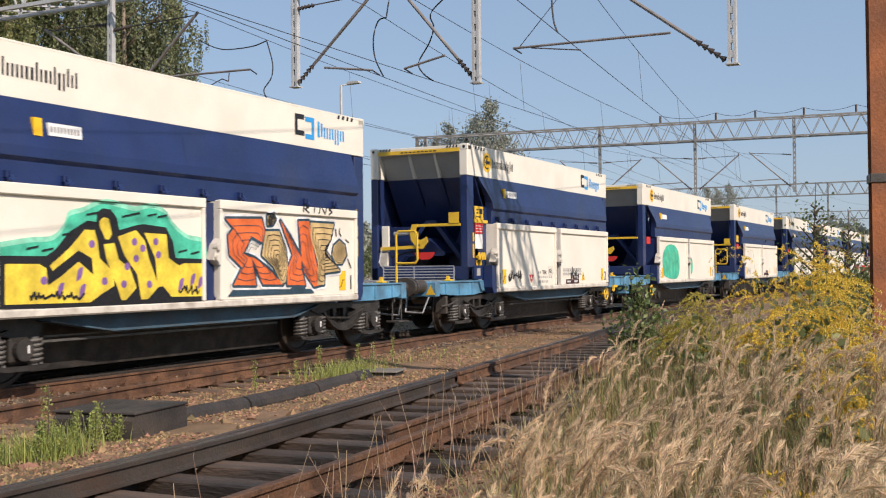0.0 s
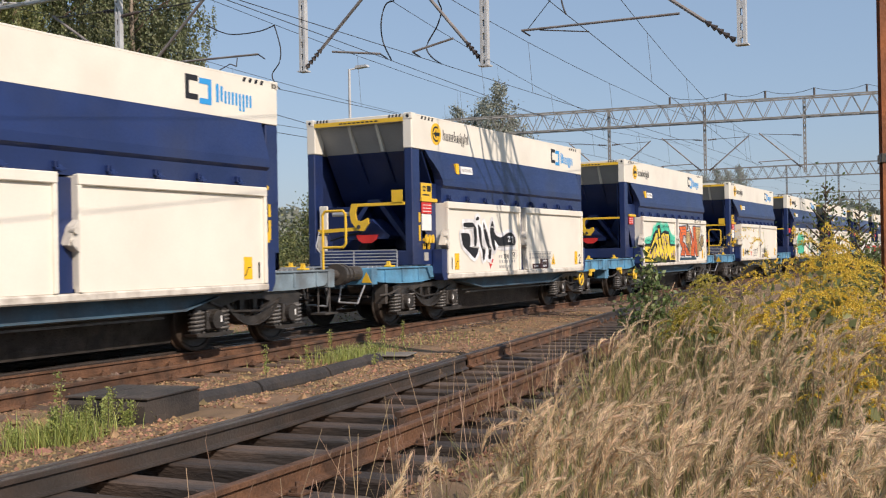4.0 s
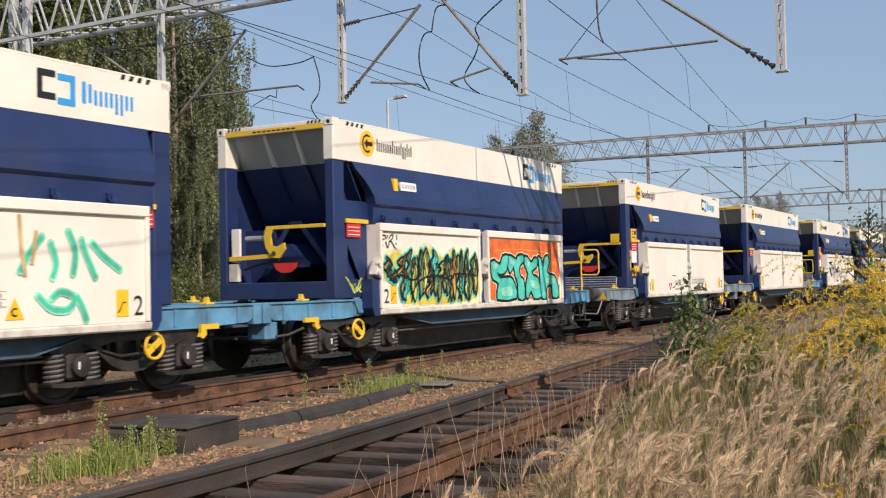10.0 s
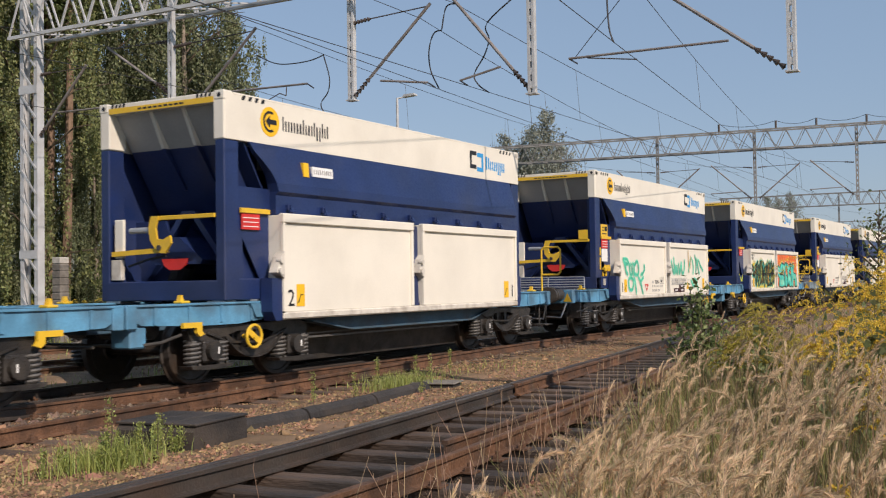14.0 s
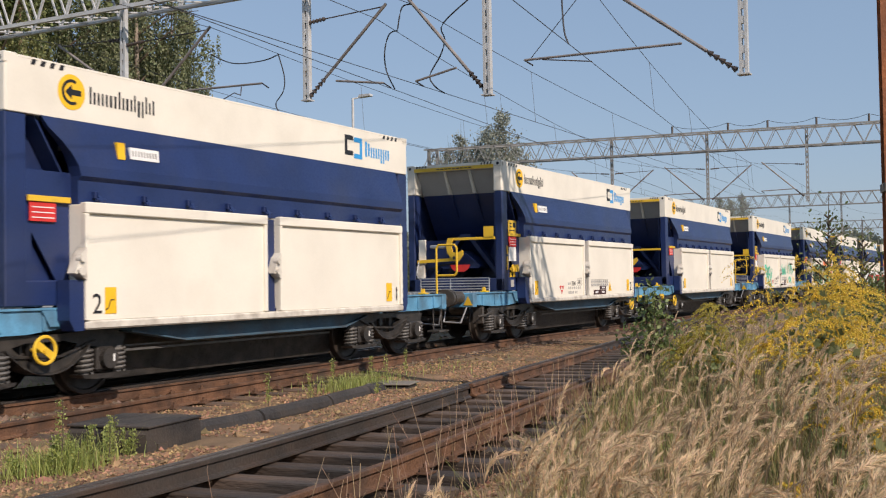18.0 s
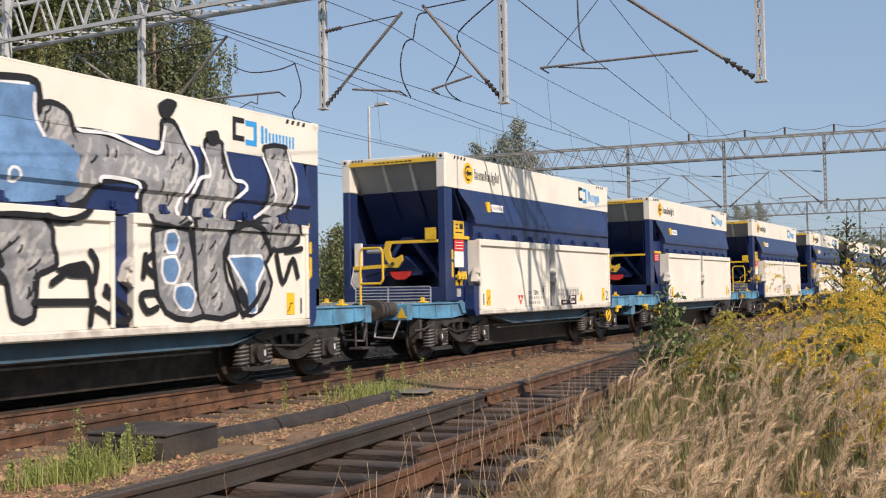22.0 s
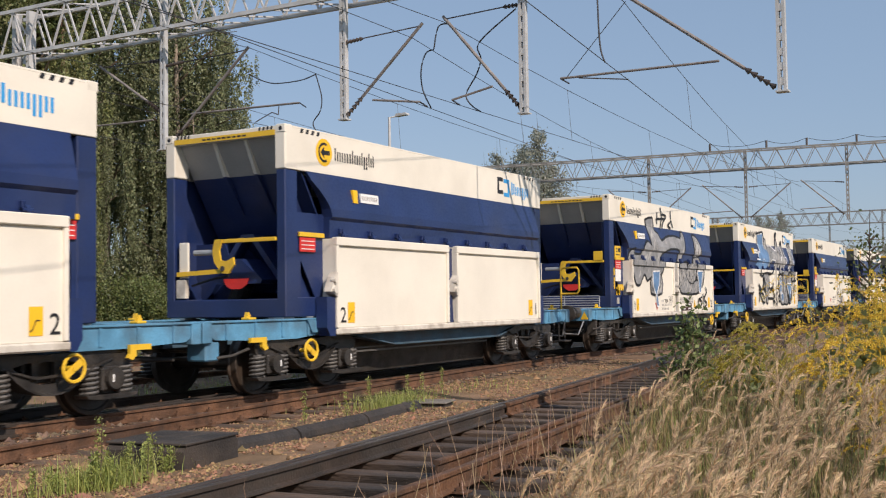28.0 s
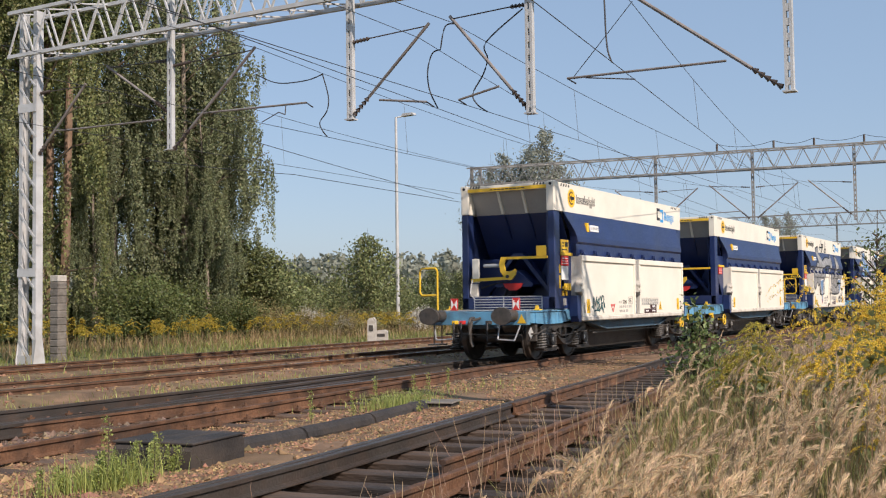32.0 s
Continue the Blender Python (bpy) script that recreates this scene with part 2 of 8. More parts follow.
def box(bm, x0, x1, y0, y1, z0, z1, bevel=0.0):
    x0, x1, y0, y1, z0, z1 = min(x0, x1), max(x0, x1), min(y0, y1), max(y0, y1), min(z0, z1), max(z0, z1)
    vs = [bm.verts.new((x, y, z)) for x in (x0, x1) for y in (y0, y1) for z in (z0, z1)]
    fs = [bm.faces.new([vs[i] for i in f]) for f in ((0, 1, 3, 2), (4, 6, 7, 5), (0, 4, 5, 1), (2, 3, 7, 6), (0, 2, 6, 4), (1, 5, 7, 3))]
    if bevel:
        bmesh.ops.bevel(bm, geom=list({e for f in fs for e in f.edges}), offset=bevel, segments=1, affect="EDGES")
    return bm


def prism(bm, pts, axis, a, b):
    """Extrudes a polygon. axis x: points are (y, z); axis y: (x, z); axis z: (x, y)."""
    put = {"x": lambda p, q: (q, p[0], p[1]), "y": lambda p, q: (p[0], q, p[1]), "z": lambda p, q: (p[0], p[1], q)}[axis]
    lo, hi = [bm.verts.new(put(p, a)) for p in pts], [bm.verts.new(put(p, b)) for p in pts]
    n = len(pts)
    fs = [bm.faces.new(lo), bm.faces.new(hi[::-1])]
    fs += [bm.faces.new((lo[i], hi[i], hi[(i + 1) % n], lo[(i + 1) % n])) for i in range(n)]
    bmesh.ops.recalc_face_normals(bm, faces=fs)
    return bm


def rod(bm, a, b, r, seg=8, r2=None):
    a, b = Vector(a), Vector(b)
    d = b - a
    q = d.to_track_quat("Z", "Y").to_matrix().to_4x4()
    bmesh.ops.create_cone(bm, cap_ends=True, segments=seg, radius1=r, radius2=r if r2 is None else r2, depth=d.length,
                          matrix=Matrix.Translation((a + b) / 2) @ q)
    return bm


def pipe(bm, pts, r, seg=6):
    pts = [Vector(p) for p in pts]
    for a, b in zip(pts, pts[1:]):
        rod(bm, a, b, r, seg)
    return bm


def bar(bm, a, b, w, h):
    """A rectangular bar from a to b."""
    a, b = Vector(a), Vector(b)
    d = (b - a).normalized()
    side = d.cross(Vector((0, 0, 1)))
    side = side.normalized() if side.length > 1e-3 else Vector((1, 0, 0))
    up = side.cross(d)
    vs = [bm.verts.new(p + side * sx * w / 2 + up * sz * h / 2) for p in (a, b) for sx, sz in ((-1, -1), (1, -1), (1, 1), (-1, 1))]
    for f in ((3, 2, 1, 0), (4, 5, 6, 7), (0, 1, 5, 4), (1, 2, 6, 5), (2, 3, 7, 6), (3, 0, 4, 7)):
        bm.faces.new([vs[i] for i in f])
    return bm


def B():
    return bmesh.new()


def sheet(name, verts, faces, mat, label, category, kind="stuff"):
    """One joined object from arrays."""
    me = bpy.data.meshes.new(name)
    me.from_pydata(verts if isinstance(verts, list) else verts.tolist(), [], faces if isinstance(faces, list) else faces.tolist())
    me.materials.append(mat)
    return tagged(new(name, me), label, category, kind=kind)

# ---- ground ----


def bend(pts):
    """Smooth x over y through a few marks."""
    ys, xs = [p[0] for p in pts], [p[1] for p in pts]

    def at(y):
        if y <= ys[0]:
            return xs[0] + (y - ys[0]) * (xs[1] - xs[0]) / (ys[1] - ys[0])
        for i in range(len(ys) - 1):
            if y <= ys[i + 1]:
                break
        t = (y - ys[i]) / (ys[i + 1] - ys[i])
        t = min(t, 1)
        m0 = (xs[min(i + 1, len(xs) - 1)] - xs[max(i - 1, 0)]) / (ys[min(i + 1, len(ys) - 1)] - ys[max(i - 1, 0)])
        m1 = (xs[min(i + 2, len(xs) - 1)] - xs[i]) / (ys[min(i + 2, len(ys) - 1)] - ys[i])
        h = ys[i + 1] - ys[i]
        return (2 * t**3 - 3 * t**2 + 1) * xs[i] + (t**3 - 2 * t**2 + t) * h * m0 + (-2 * t**3 + 3 * t**2) * xs[i + 1] + (t**3 - t**2) * h * m1
    return at


WAY_0 = bend([(-30, -4.75), (0, -4.72), (6.3, -4.86), (8.7, -5.10), (10.6, -5.33), (12.9, -5.64), (15.6, -6.02), (19.5, -6.55), (32, -8.3), (48, -10.2), (64, -11.1), (70, -11.14)])
TRACK_1, TRACK_2, TRACK_3 = -11.14, -15.62, -20.1
GAUGE = 0.75


def ground_z(x, y):
    """Height of the soil: a flat bed under the tracks, a low bank beside them."""
    bed = -0.22
    if -13.2 < x < -4.0:
        bed += 0.045 * min(1, (x + 13.2) / 0.5, (-4.0 - x) / 0.5)
    if x > -3.3:
        bed -= 0.10 * min(1, (x + 3.3) / 1.5)
    for tx in (TRACK_2, TRACK_3):
        if abs(x - tx) < 2.0:
            bed += 0.115 * min(1, (2.0 - abs(x - tx)) / 0.6)
    if x < -23.0:
        bed += 0.12 * min(1, (-23.0 - x) / 3)
    if y < 40 and abs(x - WAY_0(y)) < 1.35:
        bed -= 0.11 * min(1, (1.35 - abs(x - WAY_0(y))) / 0.3)
    return bed + 0.035 * noise.noise((x * 0.5, y * 0.5, 0)) + 0.015 * noise.noise((x * 2.1, y * 2.1, 3))


def ground():
    xs = [-4000, -1500, -500, -200, -100, -60, -40, -32] + [-28 + 0.25 * i for i in range(80)] + [-8 + 0.2 * i for i in range(26)] + [-2.5 + 0.5 * i for i in range(16)] + [8, 12, 20, 40, 100, 300, 1000, 4000]
    ys = [-4000, -1000, -300, -100, -40, -15, -5] + [0.5 * i for i in range(0, 90)] + [48, 55, 65, 80, 100, 150, 250, 500, 1000, 4000]
    verts = [(x, y, ground_z(x, y)) for y in ys for x in xs]
    n = len(xs)
    faces = [(j * n + i, j * n + i + 1, j * n + n + i + 1, j * n + n + i) for j in range(len(ys) - 1) for i in range(n - 1)]
    m = material("earth_and_dry_grass", (0.24, 0.148, 0.086), 0.95, 0, 0.5, 2.2, 55, 0.8, (0.12, 0.105, 0.04), 0.7, 0.6)
    nt = m.node_tree
    b = nt.nodes["Principled BSDF"]
    src = b.inputs["Base Color"].links[0].from_socket
    co = nt.nodes.new("ShaderNodeTexCoord")
    sx = nt.nodes.new("ShaderNodeSeparateXYZ")
    nt.links.new(co.outputs["Object"], sx.inputs[0])
    ns = nt.nodes.new("ShaderNodeTexNoise")
    ns.inputs["Scale"].default_value = 0.6
    add = nt.nodes.new("ShaderNodeMath")
    add.operation = "MULTIPLY_ADD"
    add.inputs[1].default_value = 3.0
    nt.links.new(co.outputs["Object"], ns.inputs["Vector"])
    nt.links.new(ns.outputs["Fac"], add.inputs[0])
    nt.links.new(sx.outputs[0], add.inputs[2])
    near = nt.nodes.new("ShaderNodeMapRange")
    for i, v in ((1, -1.0), (2, 0.4), (3, 0.0), (4, 1.0)):
        near.inputs[i].default_value = v
    nt.links.new(add.outputs[0], near.inputs[0])
    far = nt.nodes.new("ShaderNodeMapRange")
    for i, v in ((1, -20.6), (2, -22.6), (3, 0.0), (4, 1.0)):
        far.inputs[i].default_value = v
    nt.links.new(add.outputs[0], far.inputs[0])
    mx = nt.nodes.new("ShaderNodeMath")
    mx.operation = "MAXIMUM"
    nt.links.new(near.outputs[0], mx.inputs[0])
    nt.links.new(far.outputs[0], mx.inputs[1])
    mc = nt.nodes.new("ShaderNodeMix")
    mc.data_type = "RGBA"
    nt.links.new(mx.outputs[0], mc.inputs[0])
    nt.links.new(src, mc.inputs[6])
    mc.inputs[7].default_value = (0.135, 0.135, 0.05, 1)
    nt.links.new(mc.outputs[2], b.inputs["Base Color"])
    ob = sheet("ground", verts, faces, m, "brown earth and dry grass beside the railway tracks", "ground", "structure")
    for p in ob.data.polygons:
        p.use_smooth = True


ground()

# ---- tracks ----


RAIL_FOOT = [(-0.062, -0.155), (0.062, -0.155), (0.062, -0.142), (0.012, -0.125), (0.010, -0.045), (0.034, -0.035), (0.034, -0.006),
             (-0.034, -0.006), (-0.034, -0.035), (-0.010, -0.045), (-0.012, -0.125), (-0.062, -0.142)]
RAIL_CAP = [(-0.034, -0.006), (0.034, -0.006), (0.030, 0.0), (-0.030, 0.0)]


def rail(way, side, y0, y1, parent, step=1.0, dz=0.0, worn=True, mat=None):
    """One rail with foot, web and head along a way, and its worn running surface."""
    n = max(2, int((y1 - y0) / step) + 1)
    path = [(way(y0 + (y1 - y0) * i / (n - 1)) + side, y0 + (y1 - y0) * i / (n - 1)) for i in range(n)]

    def run(profile):
        bm = B()
        rings = [[bm.verts.new((x + px, y, pz + dz)) for px, pz in profile] for x, y in path]
        k = len(profile)
        for a, b in zip(rings, rings[1:]):
            for i in range(k):
                bm.faces.new((a[i], a[(i + 1) % k], b[(i + 1) % k], b[i]))
        bm.faces.new(rings[0])
        bm.faces.new(rings[-1][::-1])
        bmesh.ops.recalc_face_normals(bm, faces=bm.faces)
        return bm
    r = part("rail", run(RAIL_FOOT), mat or M_RAIL, parent)
    part("rail_head", run(RAIL_CAP), M_RAILTOP if worn else mat or M_RAIL, r, "worn steel running surface" if worn else "")
    return r


def sleeper_mesh(length, seed):
    rng = random.Random(seed)
    bm = box(B(), -length / 2, length / 2, -0.125, 0.125, -0.30, -0.158, 0.012)
    for v in bm.verts:
        v.co += Vector((rng.uniform(-.015, .015), rng.uniform(-.008, .008), rng.uniform(-.006, .004)))
    return bm


def chair_mesh():
    """Ribbed base plate with a screw at each side of the rail."""
    bm = box(B(), -0.17, 0.17, -0.07, 0.07, -0.16, -0.146)
    for sx in (-0.105, 0.105):
        box(bm, sx - 0.022, sx + 0.022, -0.045, 0.045, -0.146, -0.112)
        rod(bm, (sx, 0, -0.146), (sx, 0, -0.085), 0.017, 6)
    return bm


WAY_1 = lambda y: TRACK_1
WAY_TURN = lambda y: TRACK_1 + (0.111 * (21 - y) if y < 16 else 0.00555 * max(0, 26 - y) ** 2)


def track(name, label, ways, y0, y1, far, worn, length=2.5, chairs=True, seed=0, greased=()):
    t = thing(name, label, "railway track", kind="structure")
    for way, side in ways:
        rail(way, side, y0, y1 if way is not WAY_TURN else 25.5, t, 1.0 if way not in (WAY_1,) else 4.0, worn=worn, mat=M_GREASE if side in greased else None)
    first = None
    rng = random.Random(seed)
    i = y0
    kinds = [part("sleeper", sleeper_mesh(length, seed + k), M_SLEEPERDARK if seed == 40 else M_SLEEPER, t) for k in range(3)]
    ch = part("chair", chair_mesh(), M_RAIL, t) if chairs else None
    used = 0
    while i < far:
        x = ways[0][0](i) * 0.5 + ways[1][0](i) * 0.5
        sl = (ways[0][0](i + 0.5) - ways[0][0](i - 0.5))
        m = pose(x, i, rng.uniform(-0.01, 0.006), 0, 0, -math.degrees(math.atan(sl)) + rng.uniform(-0.6, 0.6))
        if used < 3:
            kinds[used].matrix_basis = m
        else:
            share(kinds[rng.randrange(3)], m)
        if chairs and i < 24:
            for way, side in ways:
                mm = pose(way(i) + side, i, 0, 0, 0, -math.degrees(math.atan(sl)))
                if ch.matrix_basis == Matrix.Identity(4):
                    ch.matrix_basis = mm
                else:
                    share(ch, mm)
        used += 1
        i += 0.62
    vs, fs = [], []
    while i < y1 and i < 130:
        x = ways[0][0](i)
        k = len(vs)
        a, b = x - length / 2, x + length / 2
        vs += [(a, i - .12, -.3), (b, i - .12, -.3), (b, i + .12, -.3), (a, i + .12, -.3), (a, i - .12, -.16), (b, i - .12, -.16), (b, i + .12, -.16), (a, i + .12, -.16)]
        fs += [(k + 4, k + 5, k + 6, k + 7), (k, k + 1, k + 5, k + 4), (k + 1, k + 2, k + 6, k + 5), (k + 2, k + 3, k + 7, k + 6), (k + 3, k, k + 4, k + 7)]
        i += 0.62
    if vs:
        o = sheet("far_sleepers", vs, fs, M_SLEEPER, "", "", "stuff")
        o.parent = t
    return t


track("track_1", "main railway track with rusty rails on dark sleepers", [(WAY_1, -GAUGE), (WAY_1, GAUGE)], -20, 400, 34, True, 2.9, seed=1, greased=(-GAUGE,))
track_turn = track("track_2", "diverging rusty rails of a turnout", [(WAY_TURN, -GAUGE), (WAY_TURN, GAUGE)], -12, 25.5, 14, False, 2.5, seed=20, greased=(-GAUGE,))
track_side = track("track_3", "rusty siding track on dark timber sleepers curving towards the main track", [(WAY_0, -GAUGE), (WAY_0, GAUGE)], -8, 66, 30, False, 2.6, seed=40, greased=(-GAUGE,))
track("track_4", "railway track behind the train with rusty rails", [(lambda y: TRACK_2, -GAUGE), (lambda y: TRACK_2, GAUGE)], -10, 400, 40, True, 2.5, False, 60)
track("track_5", "farthest railway track beside the birches", [(lambda y: TRACK_3, -GAUGE), (lambda y: TRACK_3, GAUGE)], -10, 400, 45, True, 2.5, False, 80)
# check rails beside the crossing of the turnout
for wx, ya, yb in ((WAY_1, 6, 15.5), (WAY_TURN, 5, 13)):
    g = 0.75 - 0.11 if wx is WAY_1 else -0.75 + 0.11
    rail(wx, g, ya, yb, track_turn, 1.0, 0.015, False, M_GREASE)
# check rail and switch blade of the siding
rail(WAY_0, -GAUGE + 0.135, -8, 12.5, track_side, 1.0, 0.01, False, M_GREASE)
rail(lambda y: WAY_0(y) + GAUGE - 0.075 - 0.0125 * max(0, 17.5 - y) ** 1.35, 0, 8.0, 18.5, track_side, 0.7, -0.004, False)
rail(lambda y: WAY_0(y) - GAUGE + 0.08 + 0.004 * max(0, y - 12.5) ** 1.6, 0, 12.8, 20.5, track_side, 0.7, -0.004, False)


def stones(name, n, region, size, seed, label, mat=None, where=None):
    """Loose stones as one mesh: rough octahedra."""
    rng = np.random.default_rng(seed)
    (x0, x1), (y0, y1) = region
    u = rng.random(n)
    ys = y0 + (y1 - y0) * u ** 1.5
    xs = x0 + (x1 - x0) * rng.random(n)
    keep = np.array([noise.noise((x * .8, y * .8, seed)) > -0.25 for x, y in zip(xs, ys)])
    if where:
        keep &= np.array([where(x, y) for x, y in zip(xs, ys)])
    xs, ys = xs[keep], ys[keep]
    n = len(xs)
    base = np.array([(1, 0, 0), (0, 1, 0), (-1, 0, 0), (0, -1, 0), (0, 0, 1), (0, 0, -1)], float)
    s = size * (0.5 + rng.random((n, 1, 1)) ** 2 * 1.3)
    v = base[None] * s * (0.7 + 0.6 * rng.random((n, 6, 3))) * np.array([1, 1, 0.7])
    v = v + rng.normal(0, 0.25, (n, 6, 3)) * s
    zs = np.array([ground_z(x, y) for x, y in zip(xs, ys)]) + size * 0.2
    v += np.stack([xs, ys, zs], 1)[:, None, :]
    f = np.array([(0, 1, 4), (1, 2, 4), (2, 3, 4), (3, 0, 4), (1, 0, 5), (2, 1, 5), (3, 2, 5), (0, 3, 5)])
    faces = (f[None] + 6 * np.arange(n)[:, None, None]).reshape(-1, 3)
    return sheet(name, v.reshape(-1, 3), faces, mat or M_STONE, label, "gravel")


stones("ballast", 75000, ((-10.2, -3.4), (5, 26)), 0.0145, 3, "loose brown ballast stones between the tracks", None, lambda x, y: abs(x - WAY_0(y)) > 1.15)
# darker stone colour here covers both oil and the shade between sleepers
stones("dark_ballast", 16000, ((-8.5, -3.4), (4, 24)), 0.026, 6, "oily ballast, darkened for shade too, between the sleepers of the siding", M_DARKSTONE, lambda x, y: abs(x - WAY_0(y)) < 1.3)
stones("dark_ballast", 12000, ((-12.4, -9.8), (6, 36)), 0.03, 7, "dark oily ballast under the train", M_DARKSTONE)
stones("ballast", 12000, ((-24, -12.6), (7, 40)), 0.027, 4, "loose brown ballast stones beside the far tracks")
stones("rusty_ballast", 16000, ((-7.6, -2.9), (4.5, 26)), 0.019, 8, "rusty fine ballast beside the siding", M_RUSTSTONE, lambda x, y: .45 < x - WAY_0(y) < 2.2 or -.62 > x - WAY_0(y) > -1.1)
stones("large_ballast", 420, ((-10.0, -5.8), (6, 20)), 0.042, 5, "larger pale stones lying in the ballast")

# ---- covered box and cable trough between the tracks ----


def point_box():
    t = thing("point_machine_cover", "low black tarred wooden box beside the rails", "box", pose(-7.40, 7.86, -0.20, 0, 0, 9))
    bm = prism(B(), [(-0.46, -0.1), (0.46, -0.1), (0.46, 0.2), (0.42, 0.25), (-0.42, 0.25), (-0.46, 0.2)], "x", -0.42, 0.42)
    part("body", bm, M_TIMBER, t)
    bm = B()
    for k in range(3):
        box(bm, -0.44 + 0.3 * k, -0.16 + 0.3 * k, -0.45, 0.45, 0.252, 0.275, 0.006)
    part("lid", bm, M_TIMBER, t)
    bm = box(B(), 0.42, 0.44, -0.3, -0.15, 0.0, 0.1)
    part("hasp", bm, M_STEEL, t)


def trough():
    t = thing("cable_trough", "long dark tarred timber beam lying along the ballast", "beam", pose(0, 0, 0))
    pts = [(-7.42, 8.3), (-7.46, 9.8), (-7.62, 11.4), (-7.92, 13.2)]
    for (xa, ya), (xb, yb) in zip(pts, pts[1:]):
        part("beam", rod(B(), (xa, ya, -0.16), (xb, yb - 0.03, -0.165), 0.115, 12), M_TIMBER, t)
    e = thing("cover_slab", "flat dark slab over the end of the beam", "slab", pose(-7.95, 13.62, -0.17, 0, 0, 14))
    part("slab", box(B(), -0.30, 0.30, -0.24, 0.24, -0.12, 0.05, 0.02), M_TIMBER, e)
    part("slab_rim", box(B(), -0.33, 0.33, -0.27, 0.27, 0.05, 0.075, 0.01), M_BLOCK, e)


point_box()
trough()

# ---- catenary gantries ----


def lattice_beam(t, xa, xb, y, z0, z1, depth, step=0.95, r=0.045, mat=None, single=True):
    mat = mat or M_GANTRY
    for yy in (y - depth / 2, y + depth / 2):
        for zz in (z0, z1):
            part("chord", box(B(), xa, xb, yy - r, yy + r, zz - r, zz + r), mat, t)
    n = int((xb - xa) / step)
    if not single:
        bm = B()
        for yy in (y - depth / 2, y + depth / 2):
            for i in range(n):
                x, x2, x3 = xa + i * (xb - xa) / n, xa + (i + 0.5) * (xb - xa) / n, xa + (i + 1) * (xb - xa) / n
                bar(bm, (x, yy, z0), (x2, yy, z1), 0.045, 0.045)
                bar(bm, (x2, yy, z1), (x3, yy, z0), 0.045, 0.045)
        part("lacing", bm, mat, t, kind="stuff")
    for k, yy in enumerate((y - depth / 2, y + depth / 2) if single else ()):
        rising = part("lacing_bar", bar(B(), (0, 0, z0), ((xb - xa) / n / 2, 0, z1), r * .9, r * .9), mat, t)
        falling = part("lacing_bar", bar(B(), (0, 0, z1), ((xb - xa) / n / 2, 0, z0), r * .9, r * .9), mat, t)
        for i in range(n):
            x, x2 = xa + i * (xb - xa) / n, xa + (i + 0.5) * (xb - xa) / n
            if i == 0:
                rising.matrix_basis, falling.matrix_basis = pose(x, yy, 0), pose(x2, yy, 0)
            else:
                share(rising, pose(x, yy, 0)), share(falling, pose(x2, yy, 0))
    bm = B()
    for i in range(n):
        x, x3 = xa + i * (xb - xa) / n, xa + (i + 1) * (xb - xa) / n
        for zz in (z0, z1):
            bar(bm, (x, y - depth / 2, zz), (x3, y + depth / 2, zz), 0.035, 0.035)
    part("cross_lacing", bm, mat, t, kind="stuff")


def lattice_mast(t, x, y, z0, z1, w, d, single=True):
    """Mast of two channel legs, laced on both faces."""
    for sx in (-1, 1):
        o = x + sx * w / 2
        pts = [(o, y - d / 2), (o, y + d / 2), (o - sx * .13, y + d / 2), (o - sx * .13, y + d / 2 - .016), (o - sx * .016, y + d / 2 - .016), (o - sx * .016, y - d / 2 + .016), (o - sx * .13, y - d / 2 + .016), (o - sx * .13, y - d / 2)]
        part("leg", prism(B(), pts, "z", z0, z1), M_GANTRY, t)
    n = int((z1 - z0) / 0.62)
    step = (z1 - z0) / n
    if not single:
        bm = B()
        for s in (-1, 1):
            for i in range(n):
                bar(bm, (x - s * w / 2, y + s * d / 2, z0 + i * step), (x + s * w / 2, y + s * d / 2, z0 + (i + 1) * step), 0.016, 0.055)
                bar(bm, (x + s * w / 2, y - s * d / 2, z0 + i * step), (x + s * w / 2, y + s * d / 2, z0 + (i + 1) * step), 0.016, 0.055)
        part("lacing", bm, M_GANTRY, t, kind="stuff")
    for sy in (-1, 1) if single else ():
        first = part("lacing_bar", bar(B(), (-sy * (w / 2 - .05), 0, 0), (sy * (w / 2 - .05), 0, step), 0.016, 0.055), M_GANTRY, t)
        first.matrix_basis = pose(x, y + sy * (d / 2 + .01), z0)
        for i in range(1, n):
            share(first, pose(x, y + sy * (d / 2 + .01), z0 + i * step))
    for zz in (z0 + 0.05, z0 + 2.3, z0 + 6.6):
        part("batten", box(B(), x - w / 2 - 0.01, x + w / 2 + 0.01, y - d / 2 - 0.032, y - d / 2 - 0.02, zz, zz + 0.22), M_GANTRY, t)
    for sx in (-1, 1):
        part("foot_stay", prism(B(), [(y - 0.2, z0), (y + 0.2, z0), (y + 0.1, z0 + 0.7), (y - 0.1, z0 + 0.7)], "x", x + sx * (w / 2 + 0.002), x + sx * (w / 2 + 0.016)), M_GANTRY, t)
    part("footing", box(B(), x - w / 2 - 0.3, x + w / 2 + 0.3, y - 0.45, y + 0.45, z0 - 0.5, z0, 0.03), M_CONCRETE, t)


